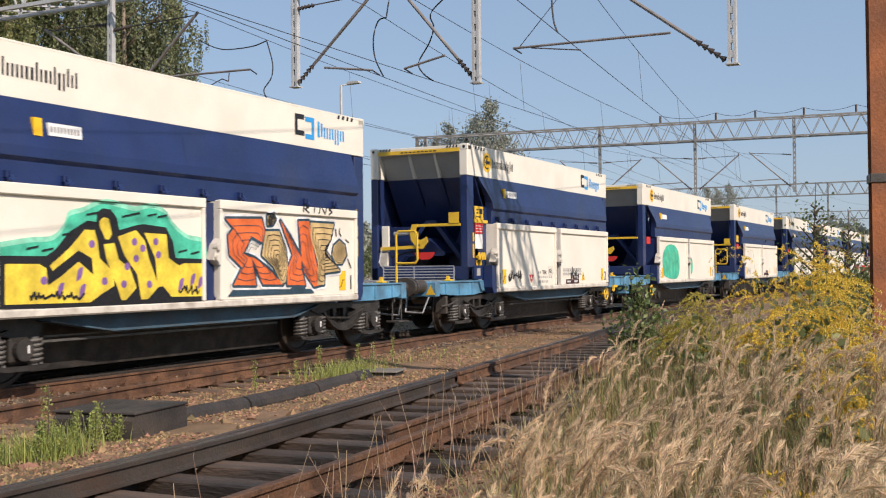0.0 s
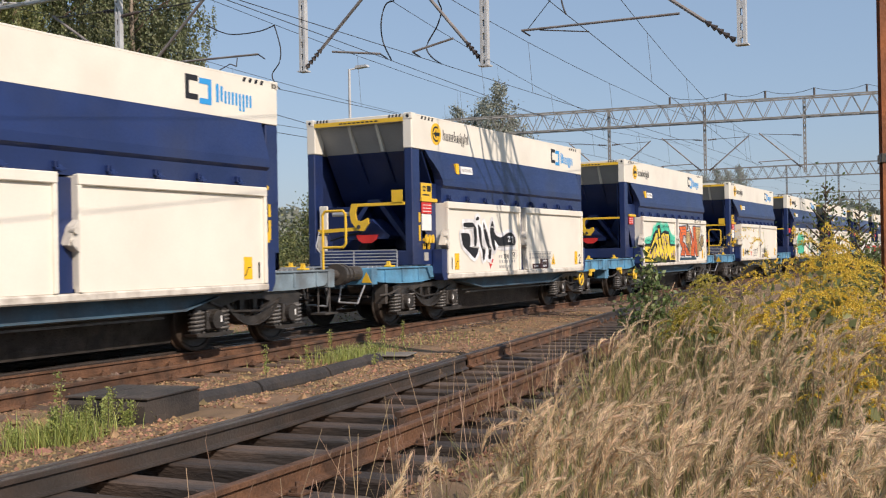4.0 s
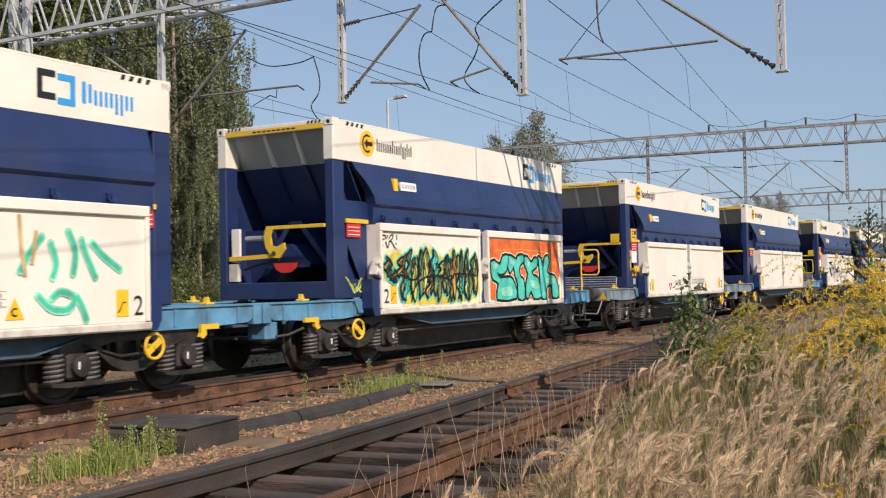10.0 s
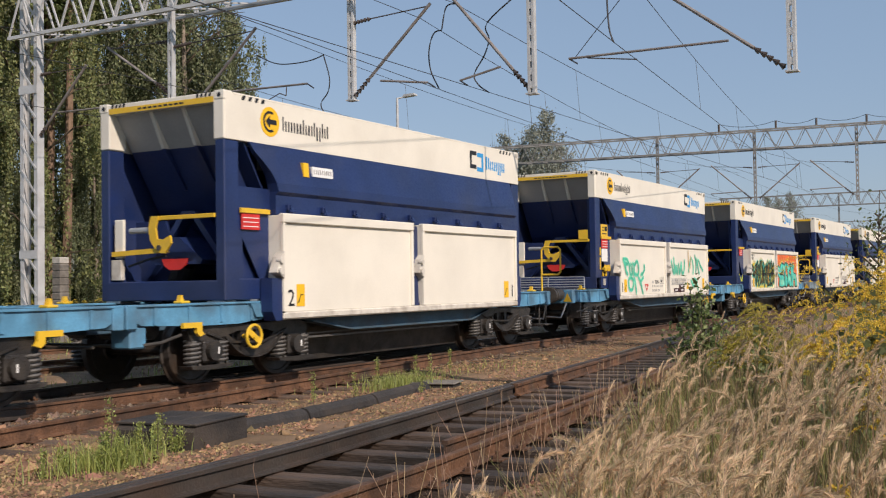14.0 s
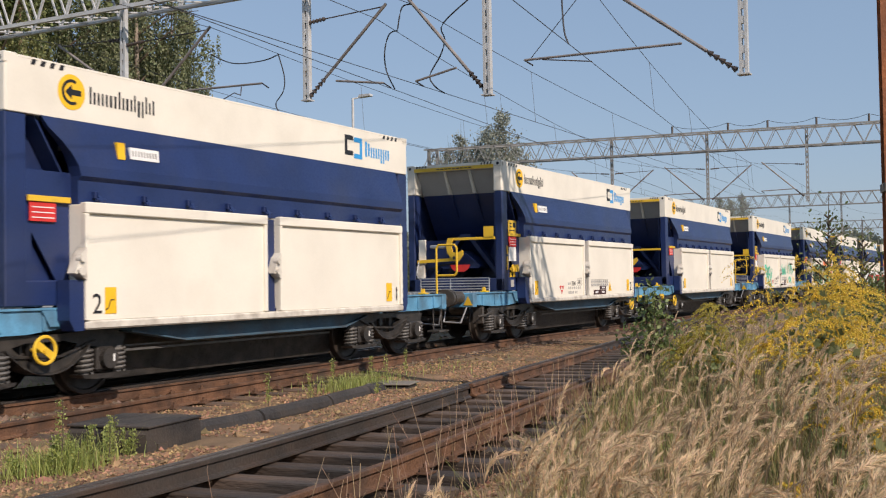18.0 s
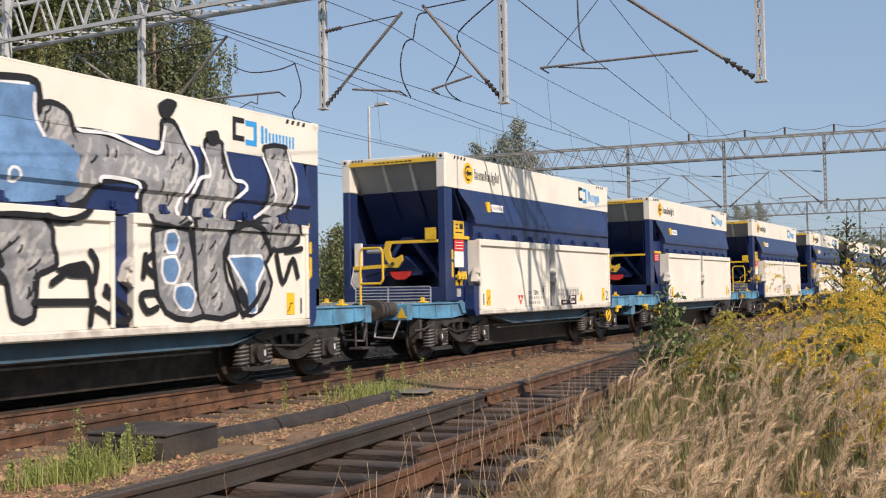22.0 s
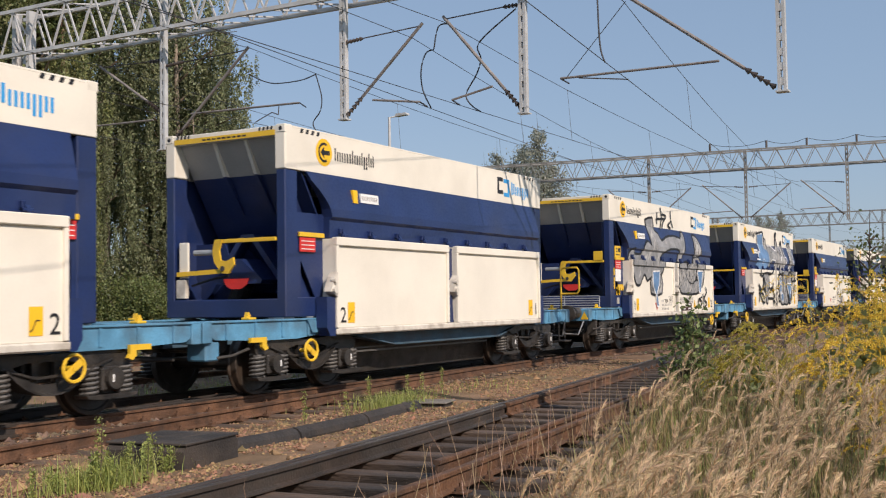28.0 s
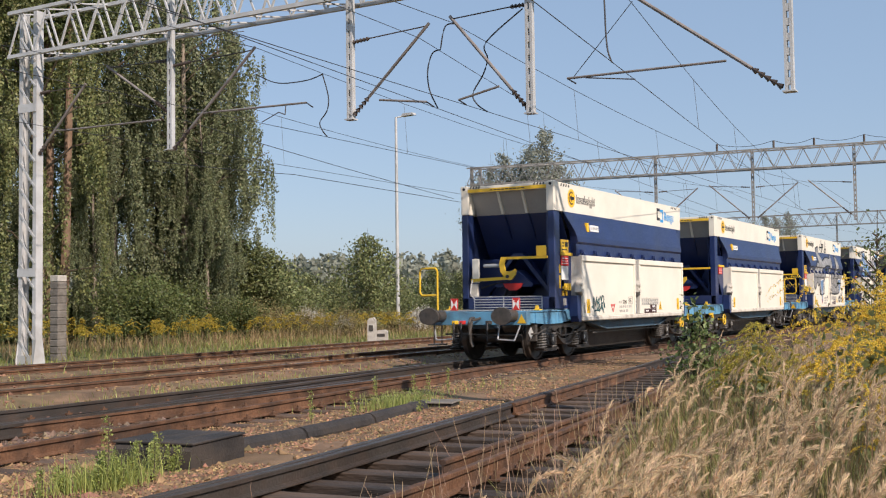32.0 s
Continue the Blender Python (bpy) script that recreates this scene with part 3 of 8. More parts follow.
def drop_post(t, x, y, z0, z1, w=0.10):
    """Hanging post: two channels joined by short battens."""
    for sx in (-1, 1):
        part("channel", box(B(), x + sx * w / 2 - 0.026, x + sx * w / 2 + 0.026, y - 0.06, y + 0.06, z0, z1), M_GANTRY, t)
    k = z0 + 0.1
    first = part("batten", box(B(), -w / 2 + 0.026, w / 2 - 0.026, -0.055, 0.02, 0, 0.13), M_GANTRY, t)
    first.matrix_basis = pose(x, y, k)
    while k < z1 - 0.4:
        k += 0.26
        share(first, pose(x, y, k))
    part("end_plate", box(B(), x - w / 2 - 0.06, x + w / 2 + 0.06, y - 0.1, y + 0.1, z0 - 0.025, z0), M_GANTRY, t)


def insulator(bm, a, b, r=0.06, n=5):
    a, b = Vector(a), Vector(b)
    for i in range(n):
        p, q = a.lerp(b, (i + 0.15) / n), a.lerp(b, (i + 0.85) / n)
        rod(bm, p, q, r, 8, r * 0.45)
    rod(bm, a, b, r * 0.35, 6)


def cantilever(t, foot, tip, tie_from, arm=None):
    """Raking tube from an insulator at the post's foot, a tie above, and a steady arm."""
    f, p, q = Vector(foot), Vector(tip), Vector(tie_from)
    for a, b, r in ((f, f.lerp(p, 0.2), 0.06), (q, q.lerp(p, 0.22), 0.05)):
        bm = B()
        insulator(bm, a, b, r)
        part("insulator", bm, M_ARM, t)
    part("raking_tube", rod(B(), f.lerp(p, 0.2), p, 0.034), M_TUBE, t)
    part("tie_rod", rod(B(), q.lerp(p, 0.22), p - (p - f) * 0.03, 0.014, 6), M_ARM, t)
    if arm:
        a, b = Vector(arm[0]), Vector(arm[1])
        part("steady_arm", rod(B(), a, b, 0.024), M_TUBE, t)
        part("registration_clip", rod(B(), b, b + Vector((0.18, 0, -0.12)), 0.015, 6), M_WIRE, t)


def gantry(y, xa, xb, z0, z1, drops, detail, right_mast=True, mat=None):
    t = thing("catenary_gantry", "grey lattice steel gantry spanning the tracks", "gantry", group="catenary gantries")
    lattice_beam(t, xa, xb, y, z0, z1, 0.75, 0.95 if detail else 1.2, 0.045 if y < 30 else 0.036, single=detail)
    lattice_mast(t, xa + 0.43, y, -0.2, z1 + 0.05, 0.66, 0.22, detail)
    if right_mast:
        lattice_mast(t, xb - 0.36, y, -0.3, z1 + 0.05, 0.66, 0.22, detail)
    for x, zb in drops:
        drop_post(t, x, y, zb, z1)
    if mat:
        for me in {o.data for o in t.children_recursive}:
            me.materials[0] = mat
    return t


GY = 19.4
g1 = gantry(GY, -23.9, 2.2, 7.85, 9.0, [(-18.55, 5.05), (-13.33, 5.28), (-9.06, 5.0), (-4.1, 4.9)], True)
cantilever(g1, (-13.25, GY, 5.36), (-11.35, GY, 7.10), (-13.25, GY, 6.94), ((-12.6, GY, 5.62), (-11.44, GY, 5.46)))
cantilever(g1, (-9.12, GY, 5.08), (-10.86, GY, 7.17), (-9.1, GY, 7.16), ((-9.75, GY, 5.60), (-10.68, GY, 5.42)))
cantilever(g1, (-4.22, GY, 4.97), (-6.87, GY, 6.97), (-4.2, GY, 7.3), ((-5.2, GY, 5.56), (-8.28, GY, 5.59)))
part("stay_wire", rod(B(), (-6.93, GY, 6.9), (-8.15, GY, 5.6), 0.008, 5), M_WIRE, g1)
part("registration_arm", rod(B(), (-7.9, GY, 5.56), (-6.91, GY, 5.42), 0.012, 6), M_ARM, g1)
cantilever(g1, (-18.66, GY, 5.98), (-20.69, GY, 7.30), (-18.6, GY, 7.2), ((-18.9, GY, 5.79), (-22.5, GY, 5.84)))
cantilever(g1, (-18.45, GY, 5.05), (-15.96, GY, 7.19), (-18.45, GY, 7.05), ((-17.7, GY, 5.82), (-14.53, GY, 5.76)))
part("registration_arm", pipe(B(), [(-15.1, GY, 5.74), (-15.12, GY, 5.55), (-15.3, GY, 5.62), (-15.78, GY, 5.44)], 0.012), M_ARM, g1)
cantilever(g1, (-23.3, GY, 5.15), (-21.45, GY, 6.95), (-23.1, GY, 6.88), None)
G2Y = 57.4
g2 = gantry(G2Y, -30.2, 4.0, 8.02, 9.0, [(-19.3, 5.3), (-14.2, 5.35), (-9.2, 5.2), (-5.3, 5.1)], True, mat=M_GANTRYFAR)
# this gantry stands a little askew to the tracks
g2.matrix_basis = pose(-16.0, G2Y, 0, 0, 0, 6.3) @ pose(16.0, -G2Y, 0)
for x in (-19.3, -14.2, -9.2):
    cantilever(g2, (x - 0.2, G2Y, 5.45), (x - 2.25, G2Y, 7.3), (x - 0.15, G2Y, 7.08), ((x - .7, G2Y, 5.85), (x - 2.3, G2Y, 5.8)))
    if x < -10:
        cantilever(g2, (x + 0.2, G2Y, 5.45), (x + 2.25, G2Y, 7.2), (x + 0.15, G2Y, 7.08), None)
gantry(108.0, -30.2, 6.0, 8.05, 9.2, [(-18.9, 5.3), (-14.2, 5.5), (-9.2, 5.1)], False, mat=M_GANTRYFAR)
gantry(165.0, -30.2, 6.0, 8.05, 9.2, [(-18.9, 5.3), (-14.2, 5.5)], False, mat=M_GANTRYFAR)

# ---- wires ----


def tube(bm, pts, r, seg=5):
    """One continuous thin tube along a line of points."""
    pts = [Vector(p) for p in pts]
    rings = []
    for i, p in enumerate(pts):
        d = (pts[min(i + 1, len(pts) - 1)] - pts[max(i - 1, 0)]).normalized()
        a = d.cross(Vector((0, 0, 1)) if abs(d.z) < 0.95 else Vector((1, 0, 0))).normalized()
        b = a.cross(d)
        rings.append([bm.verts.new(p + a * r * math.cos(6.2832 * k / seg) + b * r * math.sin(6.2832 * k / seg)) for k in range(seg)])
    for a, b in zip(rings, rings[1:]):
        for k in range(seg):
            bm.faces.new((a[k], a[(k + 1) % seg], b[(k + 1) % seg], b[k]))
    return bm


def hang(pts, sag):
    out = []
    for a, b in zip(pts, pts[1:]):
        a, b = Vector(a), Vector(b)
        for i in range(12 if sag else 1):
            u = i / 12
            p = a.lerp(b, u)
            p.z -= 4 * sag * u * (1 - u)
            out.append(p)
    return out + [Vector(pts[-1])]


def catenary(name, x_at, z_contact, z_mess, sag=0.55, span=None):
    """Contact wire, messenger wire and droppers over one track from support to support."""
    t = thing(name, "thin dark overhead wires hung from gantry to gantry", "overhead wire", group="overhead lines")
    ys = span or [-45, GY, G2Y, 108.0, 165.0, 260.0]
    con = [(x_at(y), y, z_contact) for y in ys]
    part("contact_wire", tube(B(), con, 0.0074), M_WIRE, t)
    mes = [(x_at(y) - 0.1, y, z_mess) for y in ys]
    part("messenger_wire", tube(B(), hang(mes, sag), 0.0074), M_WIRE, t)
    for a, b in zip(mes, mes[1:]):
        n = 6
        for i in range(1, n):
            u = i / n
            y = a[1] + (b[1] - a[1]) * u
            if y > 70 or y < 0:
                continue
            z = z_mess - 4 * sag * u * (1 - u)
            x = a[0] + (b[0] - a[0]) * u
            part("dropper", rod(B(), (x, y, z), (x + 0.1, y, z_contact), 0.005, 4), M_WIRE, t)
    return t


catenary("overhead_line", lambda y: -11.50 - 0.088 * (y - GY), 5.43, 6.82, 0.62, [-38, GY, G2Y])
catenary("overhead_line", lambda y: -10.70, 5.37, 7.03, 0.66)
catenary("overhead_line", lambda y: TRACK_2 - 0.18, 5.42, 7.15, 0.58)
catenary("overhead_line", lambda y: TRACK_3, 5.42, 7.2, 0.6)
catenary("overhead_line", lambda y: -6.87 - 0.115 * (y - GY), 5.37, 6.9, 0.58, [-38, GY, G2Y])
spare = thing("overhead_line", "slack anchored wire beside the overhead line", "overhead wire", group="overhead lines")
part("anchored_wire", tube(B(), hang([(-20.1, 19.4, 6.35), (-20.1, 36, 5.2)], 0.05), 0.010), M_WIRE, spare)
part("anchored_wire", tube(B(), hang([(-20.1, 20, 4.98), (-20.1, 26.2, 5.19), (-20.1, 60, 5.0)], 0.03), 0.010), M_WIRE, spare)


def flow(pts, n=5):
    """A smooth line through marks in space."""
    pts = [Vector(p) for p in pts]
    out = []
    for i in range(len(pts) - 1):
        a, b, c, d = pts[max(i - 1, 0)], pts[i], pts[i + 1], pts[min(i + 2, len(pts) - 1)]
        for k in range(n):
            t = k / n
            out.append(0.5 * (2 * b + (c - a) * t + (2 * a - 5 * b + 4 * c - d) * t * t + (3 * b - a - 3 * c + d) * t ** 3))
    return out + [pts[-1]]


# jumper cables that join the messenger and contact wires at the gantry
for marks in ([(-18.1, 22, 7.27), (-17.62, 22, 7.03), (-17.17, 22, 6.92), (-16.42, 22, 6.92), (-15.96, 22, 7.02)],
              [(-15.97, 22, 7.01), (-15.80, 22, 6.45), (-15.84, 22, 6.09), (-16.06, 22, 5.82), (-15.98, 22, 5.6), (-15.84, 22, 5.44)],
              [(-11.03, 20, 7.17), (-11.31, 20, 7.15), (-11.43, 20, 6.69)],
              [(-11.6, 20.3, 6.75), (-11.81, 20.3, 6.69), (-11.93, 20.3, 6.33), (-11.89, 20.3, 5.9), (-11.69, 20.3, 5.49)],
              [(-9.49, 20, 7.27), (-10.34, 20, 6.69), (-10.31, 20, 6.34), (-10.42, 20, 6.02), (-10.67, 20, 5.64), (-10.56, 20, 5.4), (-10.33, 20, 5.23)],
              [(-6.80, 17.6, 6.65), (-6.79, 17.6, 6.28), (-6.78, 17.6, 5.92), (-6.75, 17.6, 5.59), (-6.68, 17.6, 5.38)]):
    part("jumper_cable", tube(B(), flow(marks), 0.015, 6), M_WIRE, g1)
# feeder cable on insulators along the tops of the gantries
for gx, gy, zt, xs_ in ((g1, GY, 9.0, [-6 + 2.4 * i for i in range(4)]), (g2, G2Y, 9.0, [-16.0, -13.1, -11.1, -8.7, -6.2, -3.8, -1.4, 1.2])):
    pts = []
    for x in xs_:
        part("line_insulator", rod(B(), (x, gy, zt + 0.04), (x, gy, zt + 0.46), 0.06, 6), M_ARM, gx)
    for xa, xb in zip(xs_, xs_[1:]):
        pts += [(xa + (xb - xa) * u, gy, zt + .46 - 1.0 * u * (1 - u) * .9) for u in (0, .2, .4, .6, .8)]
    part("feeder_cable", tube(B(), pts + [(xs_[-1], gy, zt + .46)], 0.013), M_WIRE, gx)

# ---- plants ----


def leaf_cloud(centres, size, rng, spread, droop=0.0):
    """Small bent leaves: two triangles each, round given centres."""
    n = len(centres)
    c = np.asarray(centres) + rng.normal(0, 1, (n, 3)) * spread
    a = rng.normal(0, 1, (n, 3))
    a[:, 2] -= droop
    a /= np.linalg.norm(a, axis=1)[:, None]
    b = np.cross(a, rng.normal(0, 1, (n, 3)))
    b /= np.linalg.norm(b, axis=1)[:, None] + 1e-9
    s = size * (0.55 + 0.9 * rng.random((n, 1)))
    v = np.stack([c - a * s * 0.5, c + b * s * 0.33, c + a * s * 0.5, c - b * s * 0.33], 1).reshape(-1, 3)
    f = (np.array([[0, 1, 2, 3]])[None] + 4 * np.arange(n)[:, None, None]).reshape(-1, 4)
    return v, f


def mesh_part(name, v, f, mat, parent, label="", kind=""):
    me = bpy.data.meshes.new(name)
    me.from_pydata(v.tolist(), [], f.tolist())
    me.materials.append(mat)
    o = new(name, me)
    o.parent = parent
    if label or kind:
        tagged(o, label, kind=kind)
    return o


def limb(bm, pts, r0, r1, seg=7):
    n = len(pts) - 1
    for i, (a, b) in enumerate(zip(pts, pts[1:])):
        rod(bm, a, Vector(b) + (Vector(b) - Vector(a)) * 0.03, r0 + (r1 - r0) * i / n, seg, r0 + (r1 - r0) * (i + 1) / n)


def birch(seed, height, label, leaf):
    """Birch with a leaning trunk, rising limbs and hanging strands of leaves."""
    rng = np.random.default_rng(seed)
    t = thing("birch_tree", label, "tree", group="birches beside the tracks")
    bm = B()
    bend_ = rng.normal(0, 0.35, 2)
    axis = lambda h: Vector((bend_[0] * (h / height) ** 2 * 2, bend_[1] * (h / height) ** 2 * 2, h))
    limb(bm, [axis(height * i / 7) for i in range(8)], 0.21, 0.03, 9)
    part("trunk", bm, M_BARK, t)
    bm = B()
    leaves = []
    for i in range(32):
        h = height * (0.11 + 0.87 * (i / 32) ** 0.9)
        reach = (0.34 - 0.24 * abs(h / height - 0.42)) * height * 0.58 * (0.6 + 0.6 * rng.random())
        az = i * 2.4 + rng.normal(0, 0.35)
        base = axis(h * 0.93)
        tip = base + Vector((math.cos(az) * reach, math.sin(az) * reach, reach * (0.35 + 0.5 * rng.random())))
        tip.z = min(tip.z, height * 1.02)
        mid = base.lerp(tip, 0.5) + Vector((0, 0, 0.14 * reach))
        limb(bm, [base, mid, tip], 0.05, 0.012, 5)
        # strands hang in tassels from the outer part of the limb, with gaps between
        for k in range(6):
            u = 0.25 + 0.78 * (k + rng.random()) / 6
            p0 = Vector(base.lerp(mid, u * 2) if u < 0.5 else mid.lerp(tip, min(1.05, u * 2 - 1))) + Vector(rng.normal(0, 0.3, 3))
            long_ = 0.7 + 3.4 * rng.random() ** 1.4
            for q in range(5 if k % 2 else 3):
                p = p0 + Vector((rng.normal(0, 0.13), rng.normal(0, 0.13), rng.normal(0, 0.25)))
                hang = long_ * (0.55 + 0.6 * rng.random())
                e = p + Vector((rng.normal(0, 0.12), rng.normal(0, 0.12), -hang))
                m = int(16 + hang * 36)
                us = rng.random(m)
                leaves.append(np.array(p)[None] * (1 - us[:, None]) + np.array(e)[None] * us[:, None])
    part("branchwork", bm, M_TWIG, t)
    c = np.concatenate(leaves)
    c = c[c[:, 2] > 0.4]
    v, f = leaf_cloud(c, 0.105, rng, np.array([0.06, 0.06, 0.05]), 1.4)
    mesh_part("crown", v, f, leaf, t)
    return t


def bush(seed, w, h, mat, size, count, label, name="bush", category="bush"):
    """Shrub of several stems with leaves gathered in uneven clumps."""
    rng = np.random.default_rng(seed)
    t = thing(name, label, category)
    bm = B()
    cs = []
    for i in range(9):
        az, lean = rng.random() * 6.28, rng.random() * 0.5
        tip = Vector((math.cos(az) * w * lean, math.sin(az) * w * lean, h * (0.6 + 0.42 * rng.random())))
        limb(bm, [(0, 0, 0), tip * 0.5 + Vector((0, 0, 0.05 * h)), tip], 0.02 + 0.008 * h, 0.006, 5)
        for k in range(7):
            u = 0.25 + 0.78 * rng.random()
            p = np.array(tip) * u + rng.normal(0, 1, 3) * np.array([w * .16, w * .16, h * .06])
            m = int(count / 63)
            cs.append(p[None] + rng.normal(0, 1, (m, 3)) * np.array([w, w, h]).min() * 0.11)
    part("stem", bm, M_TWIG, t)
    c = np.concatenate(cs)
    c[:, 2] = np.abs(c[:, 2])
    v, f = leaf_cloud(c, size, rng, size * 0.3)
    mesh_part("foliage", v, f, mat, t)
    return t


def at_polar(az, r):
    return -r * math.sin(radians(az)), r * math.cos(radians(az))


birch_a = birch(5, 19.0, "tall birch with hanging green foliage beside the tracks", M_LEAF)
birch_b = birch(9, 17.0, "birch with a leaning pale trunk and drooping leaves", M_LEAFGREY)
x, y = at_polar(50.0, 43)
birch_a.matrix_basis = pose(x, y, -0.2)
x, y = at_polar(46.5, 47)
birch_b.matrix_basis = pose(x, y, -0.2, 0, 0, 60)
for tr, az, r, rot in ((birch_b, 43.0, 47, 130), (birch_b, 54.2, 45, 200), (birch_a, 48.2, 53, 20), (birch_b, 44.4, 52, 310), (birch_a, 52.0, 52, 260)):
    x, y = at_polar(az, r)
    copy_thing(tr, pose(x, y, -0.2, 0, 0, rot))
for az, r, rot, s_ in ((41.9, 46, 70, .55), (41.7, 49, 190, .82), (42.6, 50, 250, .72), (47.4, 44, 20, .5), (52.6, 43, 140, .6)):
    x, y = at_polar(az, r)
    copy_thing(birch_b, pose(x, y, -0.2, 0, 0, rot) @ Matrix.Diagonal((s_, s_, s_, 1)))


def pine():
    """Tall pine with two bare orange-brown stems and its crown high up."""
    rng = np.random.default_rng(14)
    x, y = at_polar(49.2, 43.5)
    t = thing("pine_tree", "pine with two bare orange-brown stems between the birches", "tree", pose(x, y, -.2))
    cs = []
    for side, lean in ((-.25, -.5), (.3, .35)):
        limb(bm := B(), [(side, 0, 0), (side + lean * .5, 0, 4), (side + lean * .5, .1, 8), (side + lean, .1, 13)], .19, .12, 9)
        part("trunk", bm, M_PINEBARK, t)
        c = rng.normal(0, 1, (5000, 3)) * np.array([1.3, 1.3, 1.1]) + np.array([side + lean * 1.2, 0, 13.4])
        cs.append(c)
    v, f = leaf_cloud(np.concatenate(cs), .16, rng, .1)
    mesh_part("crown", v, f, M_LEAF2, t)


pine()


def young_tree(seed, height, wide, mat, size, count, label, name, category, rise=.5):
    """Pointed young tree: a stem, rising limbs and loose leaves along them."""
    rng = np.random.default_rng(seed)
    t = thing(name, label, category)
    bm, cs = B(), []
    limb(bm, [(0, 0, 0), (.02 * height * rng.normal(), .02 * height, height * .5), (0, 0, height)], .008 * height, .004, 6)
    for i in range(44):
        u = .08 + .9 * (i / 44)
        reach = wide * min(1, (1.04 - u) / .62) * (.55 + .6 * rng.random())
        az = i * 2.4 + rng.normal(0, .4)
        base = Vector((0, 0, height * u * .92))
        tip = base + Vector((math.cos(az) * reach, math.sin(az) * reach, reach * (rise + .5 * rng.random())))
        limb(bm, [base, base.lerp(tip, .5), tip], .02, .006, 4)
        m = int(count / 44 * (.35 + .65 * reach / wide) * (1.15 - .4 * u))
        k = rng.random((m, 1)) ** .7
        cs.append(np.array(base)[None] * (1 - k) + np.array(tip)[None] * k + rng.normal(0, 1, (m, 3)) * (.12 + .10 * reach))
    part("stem", bm, M_TWIG, t)
    v, f = leaf_cloud(np.concatenate(cs), size, rng, size * .4)
    mesh_part("foliage", v, f, mat, t)
    return t


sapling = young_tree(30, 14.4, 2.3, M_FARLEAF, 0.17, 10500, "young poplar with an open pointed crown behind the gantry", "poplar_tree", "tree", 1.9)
x, y = at_polar(24.4, 76)
sapling.matrix_basis = pose(x, y, -0.2)
for az_, r_, rot_, s_ in ((13.3, 128, 80, .8), (12.2, 134, 150, .85), (14.4, 140, 260, .75), (12.8, 131, 20, .8), (13.9, 134, 190, .78), (25.6, 78, 200, .86), (26.5, 78, 100, .9), (27.2, 79, 300, .84), (23.7, 77, 50, .84), (25.1, 80, 160, .95)):
    x, y = at_polar(az_, r_)
    copy_thing(sapling, pose(x, y, -0.2, 0, 0, rot_) @ Matrix.Diagonal((s_, s_, s_, 1)))
tall_bush = young_tree(31, 5.0, 1.7, M_BUSH, 0.13, 9000, "pointed green shrub beyond the tracks", "bush", "bush")
x, y = at_polar(33.7, 52)
tall_bush.matrix_basis = pose(x, y, -0.2)
low = bush(32, 2.6, 2.4, M_LEAF2, 0.1, 12000, "dense dark green shrub under the birches")
x, y = at_polar(45.3, 41)
low.matrix_basis = pose(x, y, -0.2)
rng_ = random.Random(8)
for i in range(13):
    x, y = at_polar(39.6 + i * 1.15 + rng_.uniform(-.5, .5), rng_.uniform(43, 50))
    copy_thing(low, pose(x, y, -0.2, 0, 0, rng_.uniform(0, 360)) @ Matrix.Diagonal((*(rng_.uniform(.6, 1.05),) * 3, 1)))
for az, r, s_ in ((36.9, 66, .7), (35.4, 62, .62), (30.2, 70, .8), (28.8, 66, .7), (32.2, 60, .6), (38.2, 58, .7), (39.0, 49, .85), (40.2, 50, .95), (41.4, 52, 1.0)):
    x, y = at_polar(az, r)
    copy_thing(tall_bush, pose(x, y, -0.2, 0, 0, rng_.uniform(0, 360)) @ Matrix.Diagonal((s_ * 1.3, s_ * 1.3, s_, 1)))
brown = bush(33, 1.5, 1.35, M_BROWNWEED, .06, 3600, "brown and green weeds going to seed beyond the tracks", "weed_clump", "weeds")
x, y = at_polar(38.2, 46)
brown.matrix_basis = pose(x, y, -.15)
for i in range(20):
    az = 27.5 + i * 1.25 + rng_.uniform(-.4, .4)
    x, y = at_polar(az, rng_.uniform(44.5, 48.5) * (1.0 if az > 34 else 1.1))
    s_ = rng_.uniform(.6, 1.15)
    copy_thing(brown, pose(x, y, -.15, 0, 0, rng_.uniform(0, 360)) @ Matrix.Diagonal((s_, s_, s_ * rng_.uniform(.8, 1.1), 1)))
fluff = bush(34, .9, 1.3, M_FLUFF, .05, 2200, "pale fluffy seed heads of tall weeds", "weed_clump", "weeds")
x, y = at_polar(37.0, 47)
fluff.matrix_basis = pose(x, y, -.1)
for az, r, s_ in ((36.2, 48, .8), (31.2, 50, .9), (30.9, 51, 1.0), (34.9, 45, .7)):
    x, y = at_polar(az, r)
    copy_thing(fluff, pose(x, y, -.1, 0, 0, az * 50) @ Matrix.Diagonal((s_, s_, s_, 1)))


